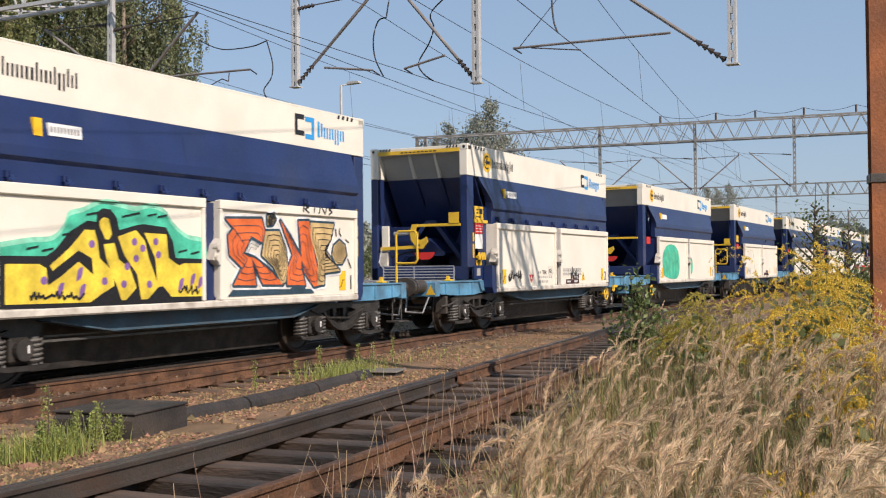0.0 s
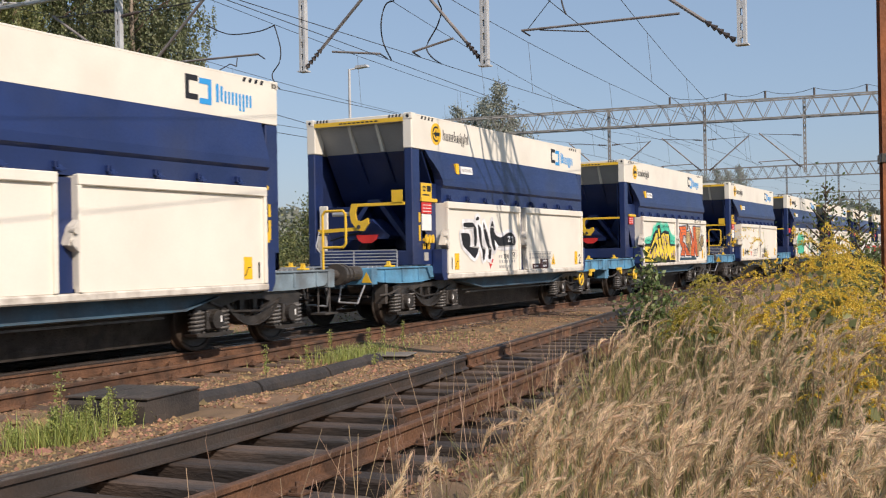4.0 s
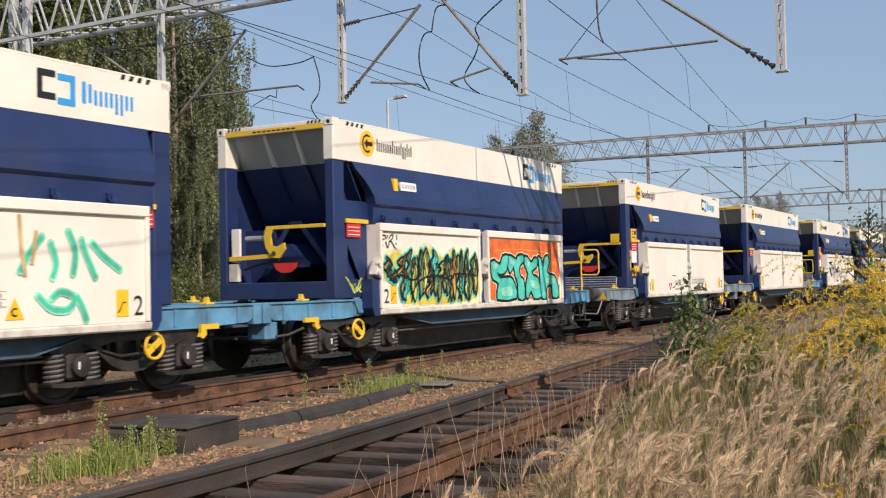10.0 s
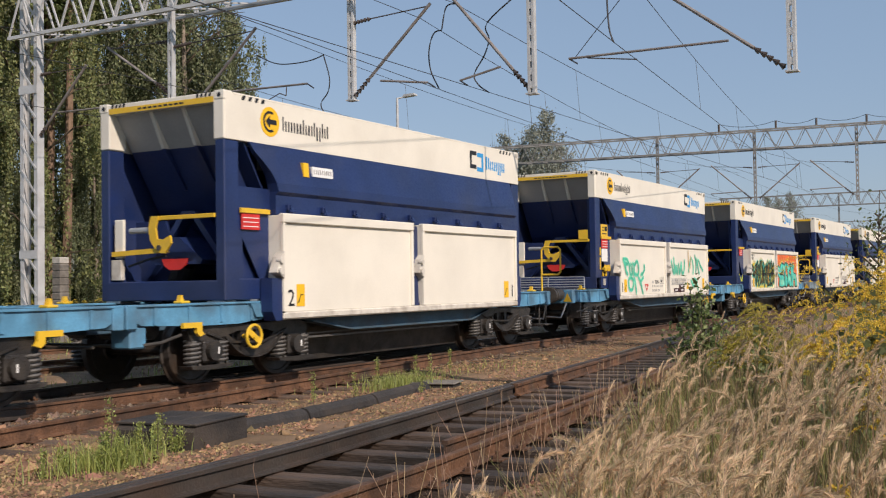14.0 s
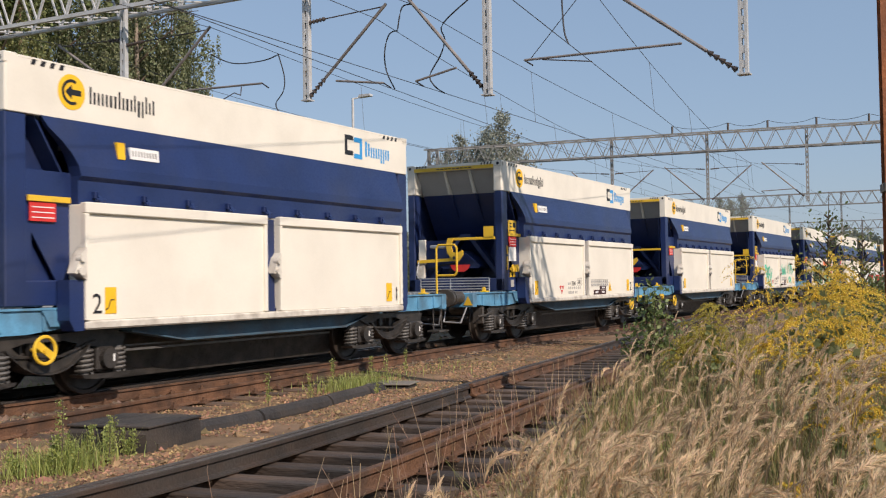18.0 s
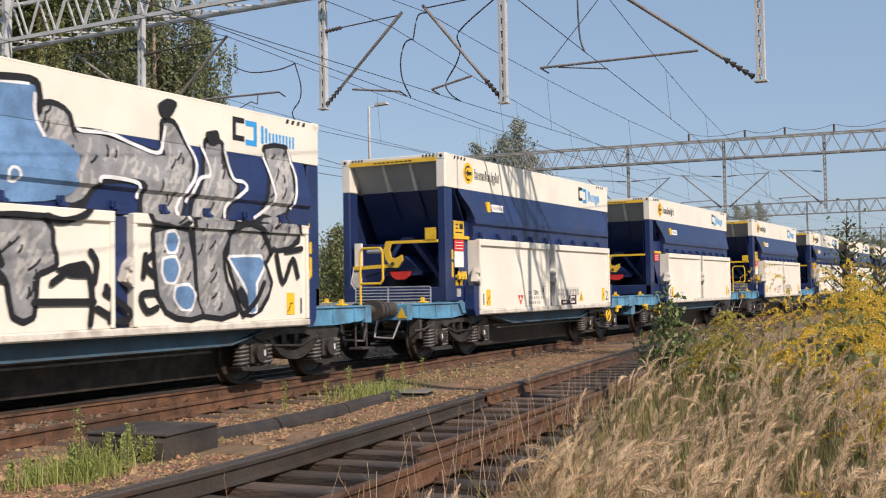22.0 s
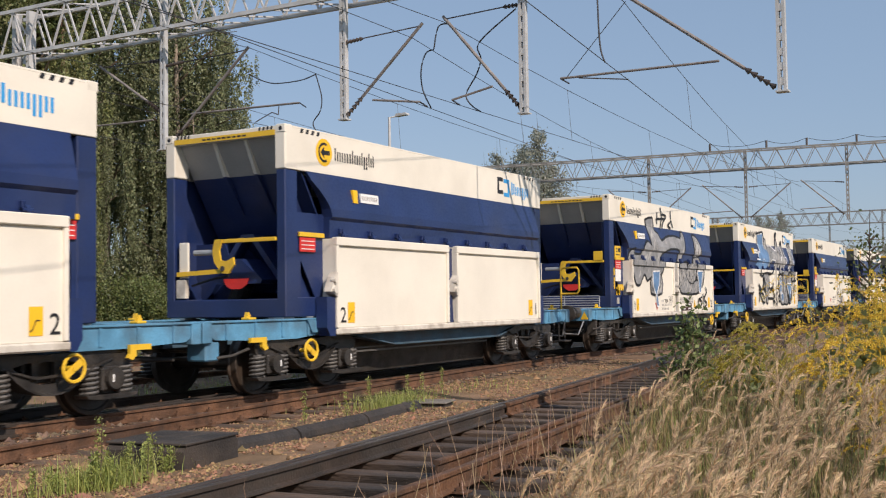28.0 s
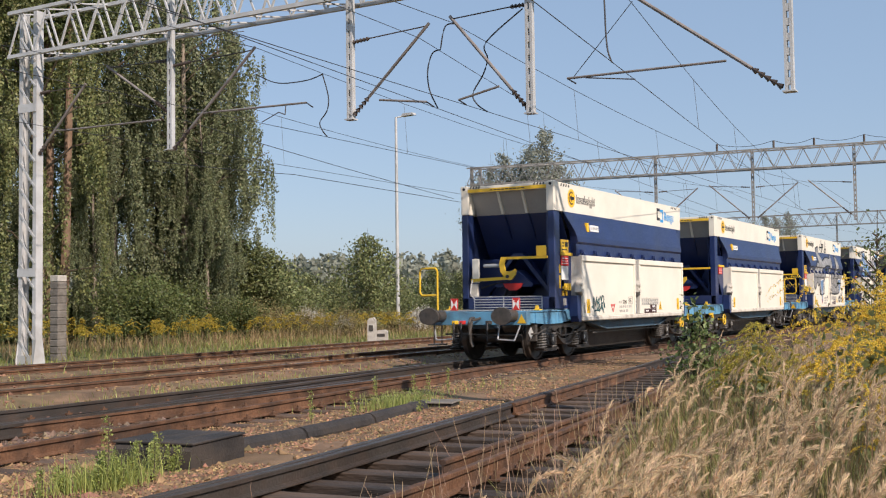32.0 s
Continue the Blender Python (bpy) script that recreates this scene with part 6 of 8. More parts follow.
        # deck grille, its low rail, and a hoop handrail at one corner
        bm = B()
        for k in range(8):
            box(bm, -.95 + .0, .95, yo + .22 + k * .15, yo + .25 + k * .15, 1.10, 1.125)
        add("deck_grille", bm, M_GALV)
        bm = B()
        for z in (1.17, 1.23, 1.29, 1.35, 1.41):
            rod(bm, (-.75, y - .22, z), (.95, y - .22, z), .012, 6)
        for x in (-.75, 0, .95):
            rod(bm, (x, y - .22, 1.1), (x, y - .22, 1.4), .014, 6)
        pipe(bm, [(-.75, y - .22, 1.36), (-.86, y - .22, 1.5), (-.86, y - .1, 1.8)], .012)
        add("low_rail", bm, M_GALV)
        bm = B()
        hx, hy = -1.02, yo + .06
        pipe(bm, [(hx, hy, 1.1), (hx, hy, 2.0), (hx - .05, hy, 2.06), (hx - .40, hy, 2.06), (hx - .45, hy, 2.0), (hx - .45, hy, 1.52), (hx - .40, hy, 1.46), (hx, hy, 1.46)], .022, 8)
        add("handrail_hoop", bm, M_YELLOW)
        bm = box(B(), hx - .15, hx + .12, hy - .2, hy + .2, .36, .39)
        for yy in (hy - .17, hy + .17):
            rod(bm, (hx, yy, .38), (hx, yy, .85), .015, 6)
        add("step", bm, M_STEEL)
        add("sign_case", box(B(), .93, 1.17, yo + .47, yo + .55, .44, .80, .01), M_STEEL)
        # yellow signs, and data plates of the brake
        add("sign", box(B(), HW - .43, HW - .19, y - .045, y - .035, 2.32, 2.55), M_YELLOW)
        for sx in (-1, 1):
            sg = add("sign", box(B(), sx * (HW + .0), sx * (HW + .012), y + .32, y + .75, 2.405, 2.69), M_YELLOW)
            bm = B()
            for ya, yb, za, zb in ((.40, .50, 2.53, 2.56), (.40, .50, 2.60, 2.63), (.56, .71, 2.53, 2.64), (.38, .66, 2.45, 2.475)):
                box(bm, sx * (HW + .012), sx * (HW + .0145), y + ya, y + yb, za, zb)
            add("sign_marks", bm, M_BLACK, parent=sg)
            add("data_plate", box(B(), sx * (HW + .0), sx * (HW + .012), y + .34, y + .72, 1.78, 2.09), M_PLATE)
            add("brake_plate", box(B(), sx * (HW + .0), sx * (HW + .012), y + .42, y + .58, 1.20, 1.36), M_GREYSHEET)
            add("edge_mark", box(B(), sx * (HW + .002), sx * (HW + .012), y + .22, y + .28, 1.58, 1.88), M_YELLOW)
            add("edge_mark", box(B(), sx * (HW + .002), sx * (HW + .012), y + .22, y + .28, 1.93, 2.12), M_YELLOW)
            bm = box(B(), sx * (HW + .0), sx * (HW + .07), y + .36, y + .70, 1.57, 1.63, .01)
            for yy in (.40, .54, .66):
                prism(bm, [(y + yy - .03, 1.54), (y + yy + .03, 1.54), (y + yy + .045, 1.62), (y + yy, 1.70), (y + yy - .045, 1.62)], "x", sx * (HW + .05), sx * (HW + .09))
            for yy in (.38, .44, .56, .62):
                box(bm, sx * (HW + .0), sx * (HW + .012), y + yy, y + yy + .03, 1.42, 1.53)
            add("brake_changeover", bm, M_YELLOW)
        add("caution_triangle", prism(B(), [(.97, .84), (1.17, .84), (1.07, 1.03)], "y", yo - .028, yo - .021), M_YELLOW)


def arc_ring(x, y, z, r, t):
    """A ring about the x axis."""
    bm = B()
    n, k = 20, 6
    rings = []
    for i in range(n):
        a = 2 * math.pi * i / n
        rings.append([bm.verts.new((x + t * math.sin(2 * math.pi * j / k), y + (r + t * math.cos(2 * math.pi * j / k)) * math.cos(a), z + (r + t * math.cos(2 * math.pi * j / k)) * math.sin(a))) for j in range(k)])
    for i in range(n):
        for j in range(k):
            bm.faces.new((rings[i][j], rings[i][(j + 1) % k], rings[(i + 1) % n][(j + 1) % k], rings[(i + 1) % n][j]))
    bmesh.ops.recalc_face_normals(bm, faces=bm.faces)
    return bm


def lathe_x(bm, prof, n=28):
    """Turns (x, r) about the x axis."""
    rings = [[bm.verts.new((x, r * math.cos(2 * math.pi * i / n), r * math.sin(2 * math.pi * i / n))) for i in range(n)] for x, r in prof]
    for a, b in zip(rings, rings[1:]):
        for i in range(n):
            bm.faces.new((a[i], a[(i + 1) % n], b[(i + 1) % n], b[i]))
    return bm


def bogie(w, y0):
    """Two-axle bogie with sprung axle boxes."""
    bm = B()
    for sx in (-1, 1):
        # arched top member over the boxes and a sagging member between them
        pts = [(-1.30, .74), (-1.24, .60), (-.95, .585), (-.60, .63), (-.30, .70), (.30, .70), (.60, .63), (.95, .585), (1.24, .60), (1.30, .74), (1.0, .83), (.5, .80), (0, .78), (-.5, .80), (-1.0, .83)]
        prism(bm, pts, "x", sx * .98, sx * 1.10)
        low = [(-.62 + 1.24 * i / 10, .34 + .30 * (abs(-.62 + 1.24 * i / 10) / .62) ** 2.2) for i in range(11)]
        prism(bm, low + [(u * .93, z + .105) for u, z in low[::-1]], "x", sx * .95, sx * 1.10)
        prism(bm, low + [(u, z - .022) for u, z in low[::-1]], "x", sx * .90, sx * 1.17)
        for u in (-.16, .16):
            prism(bm, [(u - .035, .42), (u + .035, .42), (u + .05, .74), (u - .05, .74)], "x", sx * 1.0, sx * 1.07)
        rod(bm, (sx * .9, -.5, .9), (sx * .9, -.5, .62), .05, 8)
        pipe(bm, [(sx * 1.12, -.95, .70), (sx * 1.12, -.5, .55), (sx * 1.12, .2, .52), (sx * 1.12, .75, .68)], .02)
    box(bm, -.96, .96, -.24, .24, .45, .76, .02)
    b = part("bogie", bm, M_BOGIE, w)
    b.matrix_basis = pose(0, y0, 0)
    for ax in (-.9, .9):
        for sx in (-1, 1):
            bm = box(B(), sx * .92, sx * 1.17, ax - .15, ax + .15, .30, .60, .03)
            rod(bm, (sx * 1.15, ax, .46), (sx * 1.24, ax, .46), .13, 14)
            ab = part("axle_box", bm, M_BOGIE, b)
            rod(bm := B(), (sx * 1.238, ax + .05, .42), (sx * 1.238, ax + .05, .51), .014, 6)
            part("paint_mark", bm, M_PLATE, ab)
            for dy in (-.27, .27):
                bm = B()
                tube(bm, [(sx * 1.06 + .1 * math.cos(i * .5236), ax + dy + .1 * math.sin(i * .5236), .275 + i * .0047) for i in range(70)], .021, 5)
                rod(bm, (sx * 1.06, ax + dy, .27), (sx * 1.06, ax + dy, .60), .075, 8)
                part("coil_spring", bm, M_SPRING, b)
            part("spring_seat", prism(B(), [(ax - .41, .275), (ax - .38, .235), (ax - .18, .215), (ax + .18, .215), (ax + .38, .235), (ax + .41, .275)], "x", sx * .95, sx * 1.18), M_BOGIE, b)
    for ax in (-.9, .9):
        bm = B()
        for s in (-1, 1):
            prof = [(s * .68, .14), (s * .70, .17), (s * .70, .385), (s * .685, .40), (s * .685, .49), (s * .705, .49), (s * .72, .462), (s * .81, .458), (s * .82, .45), (s * .82, .405), (s * .80, .39), (s * .775, .20), (s * .80, .15), (s * .80, .06), (s * .95, .06)]
            lathe_x(bm, prof)
        lathe_x(bm, [(-.7, .085), (.7, .085)], 14)
        bmesh.ops.recalc_face_normals(bm, faces=bm.faces)
        wh = part("wheelset", bm, M_WHEEL, b)
        wh.matrix_basis = pose(0, ax, .46)
    return b


def hopper_wagon():
    w = thing("hopper_wagon", "cream and navy hopper wagon on light blue frame", "freight wagon", group="wagons of the freight train")
    side_parts(w, 1, False)
    side_parts(w, -1, True)
    end_parts(w, -1)
    end_parts(w, 1)
    part("roof_hatch", prism(B(), [(-HW + .1, TOP - .1), (HW - .1, TOP - .1), (HW - .1, TOP - .06), (0, TOP - .03), (-HW + .1, TOP - .06)], "y", -HALF + .12, HALF - .12), M_SILL, w)
    part("main_sill", box(B(), -.85, .85, -HALF + .9, HALF - .9, .66, 1.1), M_BOGIE, w)
    part("lower_hopper", prism(B(), [(-.95, 1.12), (.95, 1.12), (.78, .80), (.72, .15), (-.72, .15), (-.78, .80)], "y", -2.6, 2.6), M_BOGIE, w)
    for sx in (-1, 1):
        part("brake_rod", box(B(), sx * 1.03, sx * 1.07, -2.75, 2.1, .515, .545), M_SPRING, w)
        part("brake_rod", box(B(), sx * 1.03, sx * 1.06, -2.6, 2.3, .575, .595), M_SPRING, w)
    bogie(w, -3.92)
    bogie(w, 3.92)
    return w

# ---- train of wagons ----
PITCH, SHIFT = 13.063, 0.303
FIRST, LAST = -7, 13
template = hopper_wagon()
wagons = {}
for k in range(FIRST, LAST + 1):
    wagons[k] = template if k == LAST else copy_thing(template, Matrix.Identity(4))


TRAIN_WAY = [  # seconds, metres of the leading mark along the track
    (0, 16.56), (0.5, 19.47), (1, 22.38), (1.5, 25.29), (2, 28.14), (2.5, 31.04), (4.5, 42.85), (5, 45.83),
    (5.5, 48.83), (6, 51.85), (6.5, 54.88), (7, 57.92), (7.5, 60.88), (8, 63.75), (8.5, 66.71), (9, 69.65),
    (9.5, 72.63), (10, 75.57), (10.5, 78.50), (11, 81.44), (11.5, 84.36), (12, 87.28), (12.5, 90.18), (13, 93.08),
    (13.5, 96.01), (14, 98.91), (14.5, 101.80), (16.5, 113.52), (17, 116.44), (17.5, 119.33), (18, 122.18),
    (18.5, 124.98), (19, 127.72), (19.5, 130.54), (20, 133.44), (20.5, 136.39), (21, 139.25), (21.5, 142.08),
    (22, 144.94), (22.5, 147.84), (23, 150.64), (23.5, 153.48), (24, 156.31), (24.5, 159.14), (25, 161.92),
    (25.5, 164.76), (27.5, 176.02), (28, 178.81), (28.5, 181.69), (29, 184.46), (29.5, 187.19), (30, 189.98),
    (30.5, 192.76), (31, 195.53), (31.5, 198.30), (32, 201.08),
]


# ---- graffiti and tail signs ----
SURFACE = [(0.85, DOOR_X + .010), (2.205, DOOR_X + .010), (2.206, DOOR_X + .055), (2.349, DOOR_X + .055), (2.35, HW + .106), (2.61, HW + .106), (2.66, HW + .160), (2.78, HW + .156), (BAND, HW + .012), (BAND + .005, HW + .0175), (TOP, HW + .0175)]


def clip(poly, z, keep_above):
    out = []
    for (u0, z0), (u1, z1) in zip(poly, poly[1:] + poly[:1]):
        a, b = (z0 >= z) == keep_above, (z1 >= z) == keep_above
        if a:
            out.append((u0, z0))
        if a != b:
            out.append((u0 + (u1 - u0) * (z - z0) / (z1 - z0), z))
    return out


def paint(bm, poly, layer, side, lift=0.0):
    """Lays a painted shape on the wagon's side, following its folds. u runs along the side as seen."""
    for (za, xa), (zb, xb) in zip(SURFACE, SURFACE[1:]):
        if zb - za < 0.01:
            continue
        p = clip(clip(poly, za, True), zb, False) if any(z < zb for _, z in poly) and any(z > za for _, z in poly) else []
        if len(p) < 3:
            continue
        vs = [bm.verts.new((side * (xa + (xb - xa) * (z - za) / (zb - za) + layer * .003 + lift), side * (u - HALF), z)) for u, z in p]
        bm.faces.new(vs)


def stroke(pts, w):
    """Ribbon quads along a line, with overlapping ends."""
    out = []
    for (u0, z0), (u1, z1) in zip(pts, pts[1:]):
        d = math.hypot(u1 - u0, z1 - z0) or 1e-6
        du, dz = (u1 - u0) / d * w / 2, (z1 - z0) / d * w / 2
        out.append([(u0 - du * .25 - dz, z0 - dz * .25 + du), (u0 - du * .25 + dz, z0 - dz * .25 - du), (u1 + du * .25 + dz, z1 + dz * .25 - du), (u1 + du * .25 - dz, z1 + dz * .25 + du)])
    if w > .06:
        out += [disc(u, z, w / 2, 8) for u, z in pts]
    return out


def curve(pts, n=6):
    """A smooth line through marks."""
    out = []
    for i in range(len(pts) - 1):
        p0, p1, p2, p3 = pts[max(i - 1, 0)], pts[i], pts[i + 1], pts[min(i + 2, len(pts) - 1)]
        for k in range(n):
            t = k / n
            out.append(tuple(0.5 * (2 * p1[j] + (p2[j] - p0[j]) * t + (2 * p0[j] - 5 * p1[j] + 4 * p2[j] - p3[j]) * t * t + (3 * p1[j] - p0[j] - 3 * p2[j] + p3[j]) * t ** 3) for j in (0, 1)))
    return out + [pts[-1]]


def graffiti(k, label, layers):
    """layers: (colour, polygons) from the bottom up, on the side of wagon k that faces the bank."""
    side = 1 if k % 2 == 0 else -1
    first = None
    for i, (colour, polys) in enumerate(layers):
        bm = B()
        for j, p in enumerate(polys):
            paint(bm, p, i, side, (j % 40) * .00005)
        bmesh.ops.recalc_face_normals(bm, faces=bm.faces)
        for f in bm.faces:
            if f.normal.x * side < 0:
                f.normal_flip()
        o = part("graffiti" if first is None else "spray_layer", bm, M_SPRAY[colour], first or wagons[k], label if first is None else "", "stuff")
        first = first or o


def outline(polys, w):
    return [q for p in polys for q in stroke(list(p) + [p[0]], w)]


def smooth(p, n=4):
    return curve(list(p) + [p[0]], n)[:-1]


def inside(p, u, z):
    odd = False
    for (a, b), (c, d) in zip(p, p[1:] + p[:1]):
        if (b > z) != (d > z) and u < (c - a) * (z - b) / (d - b) + a:
            odd = not odd
    return odd


def hatch(polys, n, length, w):
    """Short loose strokes inside painted shapes."""
    out = []
    for p in polys:
        us, zs = [q[0] for q in p], [q[1] for q in p]
        for _ in range(n):
            u, z = rg6.uniform(min(us), max(us)), rg6.uniform(min(zs), max(zs))
            a, l = rg6.uniform(.6, 1.4), length * rg6.uniform(.5, 1.2)
            pts = [(u, z), (u + l * .5 * math.cos(a) + .02, z + l * .5 * math.sin(a)), (u + l * math.cos(a), z + l * math.sin(a))]
            if all(inside(p, *q) for q in pts):
                out += stroke(curve(pts, 3), w)
    return out


rg6 = random.Random(66)


def tag(u0, z0, n, w, h, width=.045):
    q = []
    u = u0
    for i in range(n):
        k = rg6.uniform(.7, 1.3)
        pts = [(u, z0 + h * rg6.uniform(.3, 1.1)), (u + w * k * rg6.uniform(.0, .4), z0 + h * rg6.uniform(-.1, .5)), (u + w * k * rg6.uniform(.3, .9), z0 + h * rg6.uniform(.3, 1.1)), (u + w * k * rg6.uniform(.4, .8), z0 + h * rg6.uniform(-.2, .4)), (u + w * k, z0 + h * rg6.uniform(.2, 1.0))]
        q += stroke(curve(pts, 5), width)
        u += w * k * 1.02
    return q




def shrink(p, f):
    """A painted shape drawn smaller about its middle."""
    cu, cz = sum(q[0] for q in p) / len(p), sum(q[1] for q in p) / len(p)
    return [(cu + (u - cu) * f, cz + (z - cz) * f) for u, z in p]


def grain(polys, steps, w):
    """Contour lines nested inside painted shapes."""
    return [q for p in polys for f in steps for q in outline([smooth(shrink(p, f), 2)], w)]


# wagon with the yellow and the orange piece
yellow_letters = []
yellow_letters.append([(1.1, 1.44), (1.58, 1.44), (1.69, 1.39), (1.71, 1.19), (1.9, 1.29), (2.18, 1.47), (2.42, 1.31), (2.39, 1.51), (2.18, 1.6), (1.78, 1.36), (1.74, 1.42), (2.04, 1.63), (2.28, 1.85), (2.44, 1.85), (2.49, 1.71), (2.52, 1.51), (2.75, 1.35), (2.77, 1.17), (2.56, 1.08), (2.37, 0.98), (1.1, 0.99)])
yellow_letters.append([(2.52, 1.96), (2.58, 2.01), (2.67, 2), (2.73, 1.81), (2.68, 1.74), (2.62, 1.74), (2.53, 1.88)])
yellow_letters.append([(2.59, 1.68), (2.77, 1.7), (2.84, 1.5), (3.04, 1.39), (3.16, 1.14), (2.97, 0.99), (2.89, 0.99), (2.8, 1.19), (2.63, 1.51)])
yellow_letters.append([(2.83, 1.78), (3.15, 1.87), (3.31, 1.74), (3.38, 1.52), (3.54, 1.21), (3.5, 1.52), (3.3, 1.84), (3.72, 1.83), (3.76, 1.52), (3.96, 1.42), (4.06, 1.45), (4.46, 1.45), (4.45, 1), (3.81, 1.01), (3.65, 1.15), (3.56, 1.14), (3.36, 0.99), (3.24, 0.99), (3.17, 1.31), (2.95, 1.54)])
black_field = []
black_field.append([(0.98, 1.53), (1.69, 1.53), (1.84, 1.62), (2.04, 1.82), (2.32, 1.96), (2.48, 1.95), (2.48, 2.07), (2.58, 2.12), (2.71, 2.11), (2.81, 2.02), (2.86, 1.86), (3.15, 1.93), (3.29, 1.95), (3.72, 1.92), (3.85, 1.73), (3.9, 1.52), (4.48, 1.51), (4.47, 0.84), (0.97, 0.95)])
mint_cloud = []
mint_cloud.append([(0.97, 1.61), (1.45, 1.68), (1.78, 1.71), (1.96, 1.85), (2.04, 2), (2.26, 2.06), (2.57, 2.17), (2.89, 2.14), (3.15, 2.11), (3.43, 2.16), (3.71, 2.09), (3.85, 1.94), (4.14, 1.78), (4.49, 1.72), (4.49, 1.48), (3.85, 1.47), (3.76, 1.81), (3.15, 1.84), (2.38, 1.86), (1.78, 1.51), (0.96, 1.5)])
spot_marks = []
spot_marks.append([(2.39, 1.68), (1.65, 1.25), (2.6, 1.23), (3.12, 1.72), (3.27, 1.64), (3.15, 1.51), (2.99, 1.41), (2.93, 1.19), (3.56, 1.56), (3.51, 1.73), (3.39, 1.18), (2.19, 1.32), (1.89, 1.14), (2.23, 1.12), (3.99, 1.17), (4.23, 1.23), (4.39, 1.19)])
violet_spots = [smooth([(u - .05, z - .09), (u + .03, z - .04), (u + .06, z + .08), (u - .02, z + .05)], 3) if i > 10 else disc(u, z, .05, 10) for i, (u, z) in enumerate(spot_marks[0])]
ticks = [q for u, z in ((1.4, 1.61), (1.62, 1.59), (1.93, 1.78), (2.3, 2.03), (2.9, 2.03), (3.05, 2.06), (3.36, 2.06), (3.55, 2.05), (3.95, 1.6), (4.2, 1.58)) for q in stroke([(u, z), (u + .17, z + .03)], .022)]
graffiti(0, "yellow and mint spray-painted graffiti with black outlines and violet spots",
         [("palemint", [smooth([(u, z + (.06 if z > 1.6 else 0)) for u, z in mint_cloud[0]])]), ("mint", [smooth(mint_cloud[0])]), ("black", black_field + outline(yellow_letters, .05)), ("yellow", yellow_letters), ("violet", violet_spots), ("black", ticks + tag(1.45, 1.02, 5, .17, .1, .03) + tag(3.95, 1.05, 4, .11, .1, .025))])
orange_letters = []
orange_letters.append([(4.96, 2.08), (5.81, 2.11), (5.88, 1.93), (5.82, 1.76), (5.55, 1.85), (5.35, 1.59), (5.63, 1.53), (5.98, 1.37), (6.34, 1.13), (5.83, 1.14), (5.59, 1.44), (5.66, 1.13), (5.13, 1.14), (5.33, 1.39), (5.04, 1.57), (5.01, 1.84), (5.14, 1.95)])
orange_letters.append([(6.28, 2.1), (6.54, 1.87), (6.81, 1.58), (6.76, 2.11), (7.06, 2.12), (7.17, 1.68), (7.28, 1.38), (7.4, 1.11), (7.18, 1.08), (6.82, 1.4), (6.94, 1.11), (6.45, 1.12), (6.46, 1.38), (6.6, 1.58)])
tan_letters = []
tan_letters.append([(5.9, 1.93), (6.24, 1.94), (6.41, 1.67), (6.46, 1.38), (6.4, 1.17), (6.3, 1.14), (6.09, 1.4), (5.8, 1.57)])
tan_letters.append([(7.09, 2.1), (7.78, 2.1), (7.67, 1.84), (7.49, 1.69), (7.74, 1.48), (7.95, 1.33), (7.49, 1.3), (7.48, 1.11), (7.28, 1.11), (7.29, 1.48), (7.09, 1.88)])
tan_letters.append([(7.94, 1.83), (8.12, 1.75), (8.16, 1.59), (8.02, 1.45), (7.83, 1.45), (7.72, 1.59), (7.77, 1.74)])
tan_letters.append([(5.94, 2.16), (6.07, 2.19), (6.16, 2.12), (6.08, 2.03), (5.95, 2.02)])
door_writing = []
door_writing.append([(6.86, 2.38), (6.84, 2.26)])
door_writing.append([(6.86, 2.37), (7, 2.34), (6.88, 2.31), (7, 2.25)])
door_writing.append([(7.18, 2.37), (7.14, 2.26)])
door_writing.append([(7.28, 2.25), (7.34, 2.38), (7.46, 2.25), (7.51, 2.36)])
door_writing.append([(7.68, 2.36), (7.57, 2.33), (7.67, 2.29), (7.57, 2.24)])
door_writing.append([(7.84, 2.02), (7.86, 1.9)])
door_writing.append([(7.97, 2.03), (7.95, 1.96), (8.01, 1.9)])
door_writing.append([(8.14, 1.85), (8.25, 1.8)])
door_writing.append([(8.2, 1.54), (8.31, 1.38)])
graffiti(0, "orange and tan spray-painted graffiti with dark outlines", [("white", outline(orange_letters + tan_letters, .14)), ("navyline", outline(orange_letters + tan_letters, .075) + [[(5.0, .98), (7.2, .98), (7.1, 1.05), (5.1, 1.07)], [(6.5, 1.05), (6.95, 1.05), (6.9, 1.2)]]), ("orange", orange_letters), ("tan", tan_letters), ("navyline", grain(orange_letters, (.8, .6, .4), .009)), ("black", grain(tan_letters, (.84, .66, .48, .3, .15), .012))])
graffiti(0, "small black spray tag", [("black", [q for p in door_writing for q in stroke(p, .028)])])
# bold black letters on a white halo
black_letters = []
black_letters.append([(1.68, 1.94), (2.09, 1.95), (2.2, 1.89), (2.17, 1.85), (1.7, 1.86)])
black_letters.append([(2.11, 1.86), (2.26, 1.85), (2.28, 1.58), (2.23, 1.48), (2.15, 1.46), (2.15, 1.65)])
black_letters.append([(1.55, 1.73), (1.93, 1.72), (1.97, 1.5), (1.94, 1.46), (2.16, 1.45), (2.34, 1.44), (2.31, 1.33), (2.18, 1.23), (2.07, 1.26), (1.78, 1.41), (1.62, 1.5)])
black_letters.append([(2.25, 2.04), (2.33, 2.08), (2.4, 2.05), (2.38, 2.01), (2.27, 2)])
black_letters.append([(2.33, 1.91), (2.39, 1.9), (2.49, 1.81), (2.53, 1.49), (2.68, 1.42), (2.64, 1.21), (2.56, 1.19), (2.53, 1.35), (2.42, 1.54), (2.35, 1.8)])
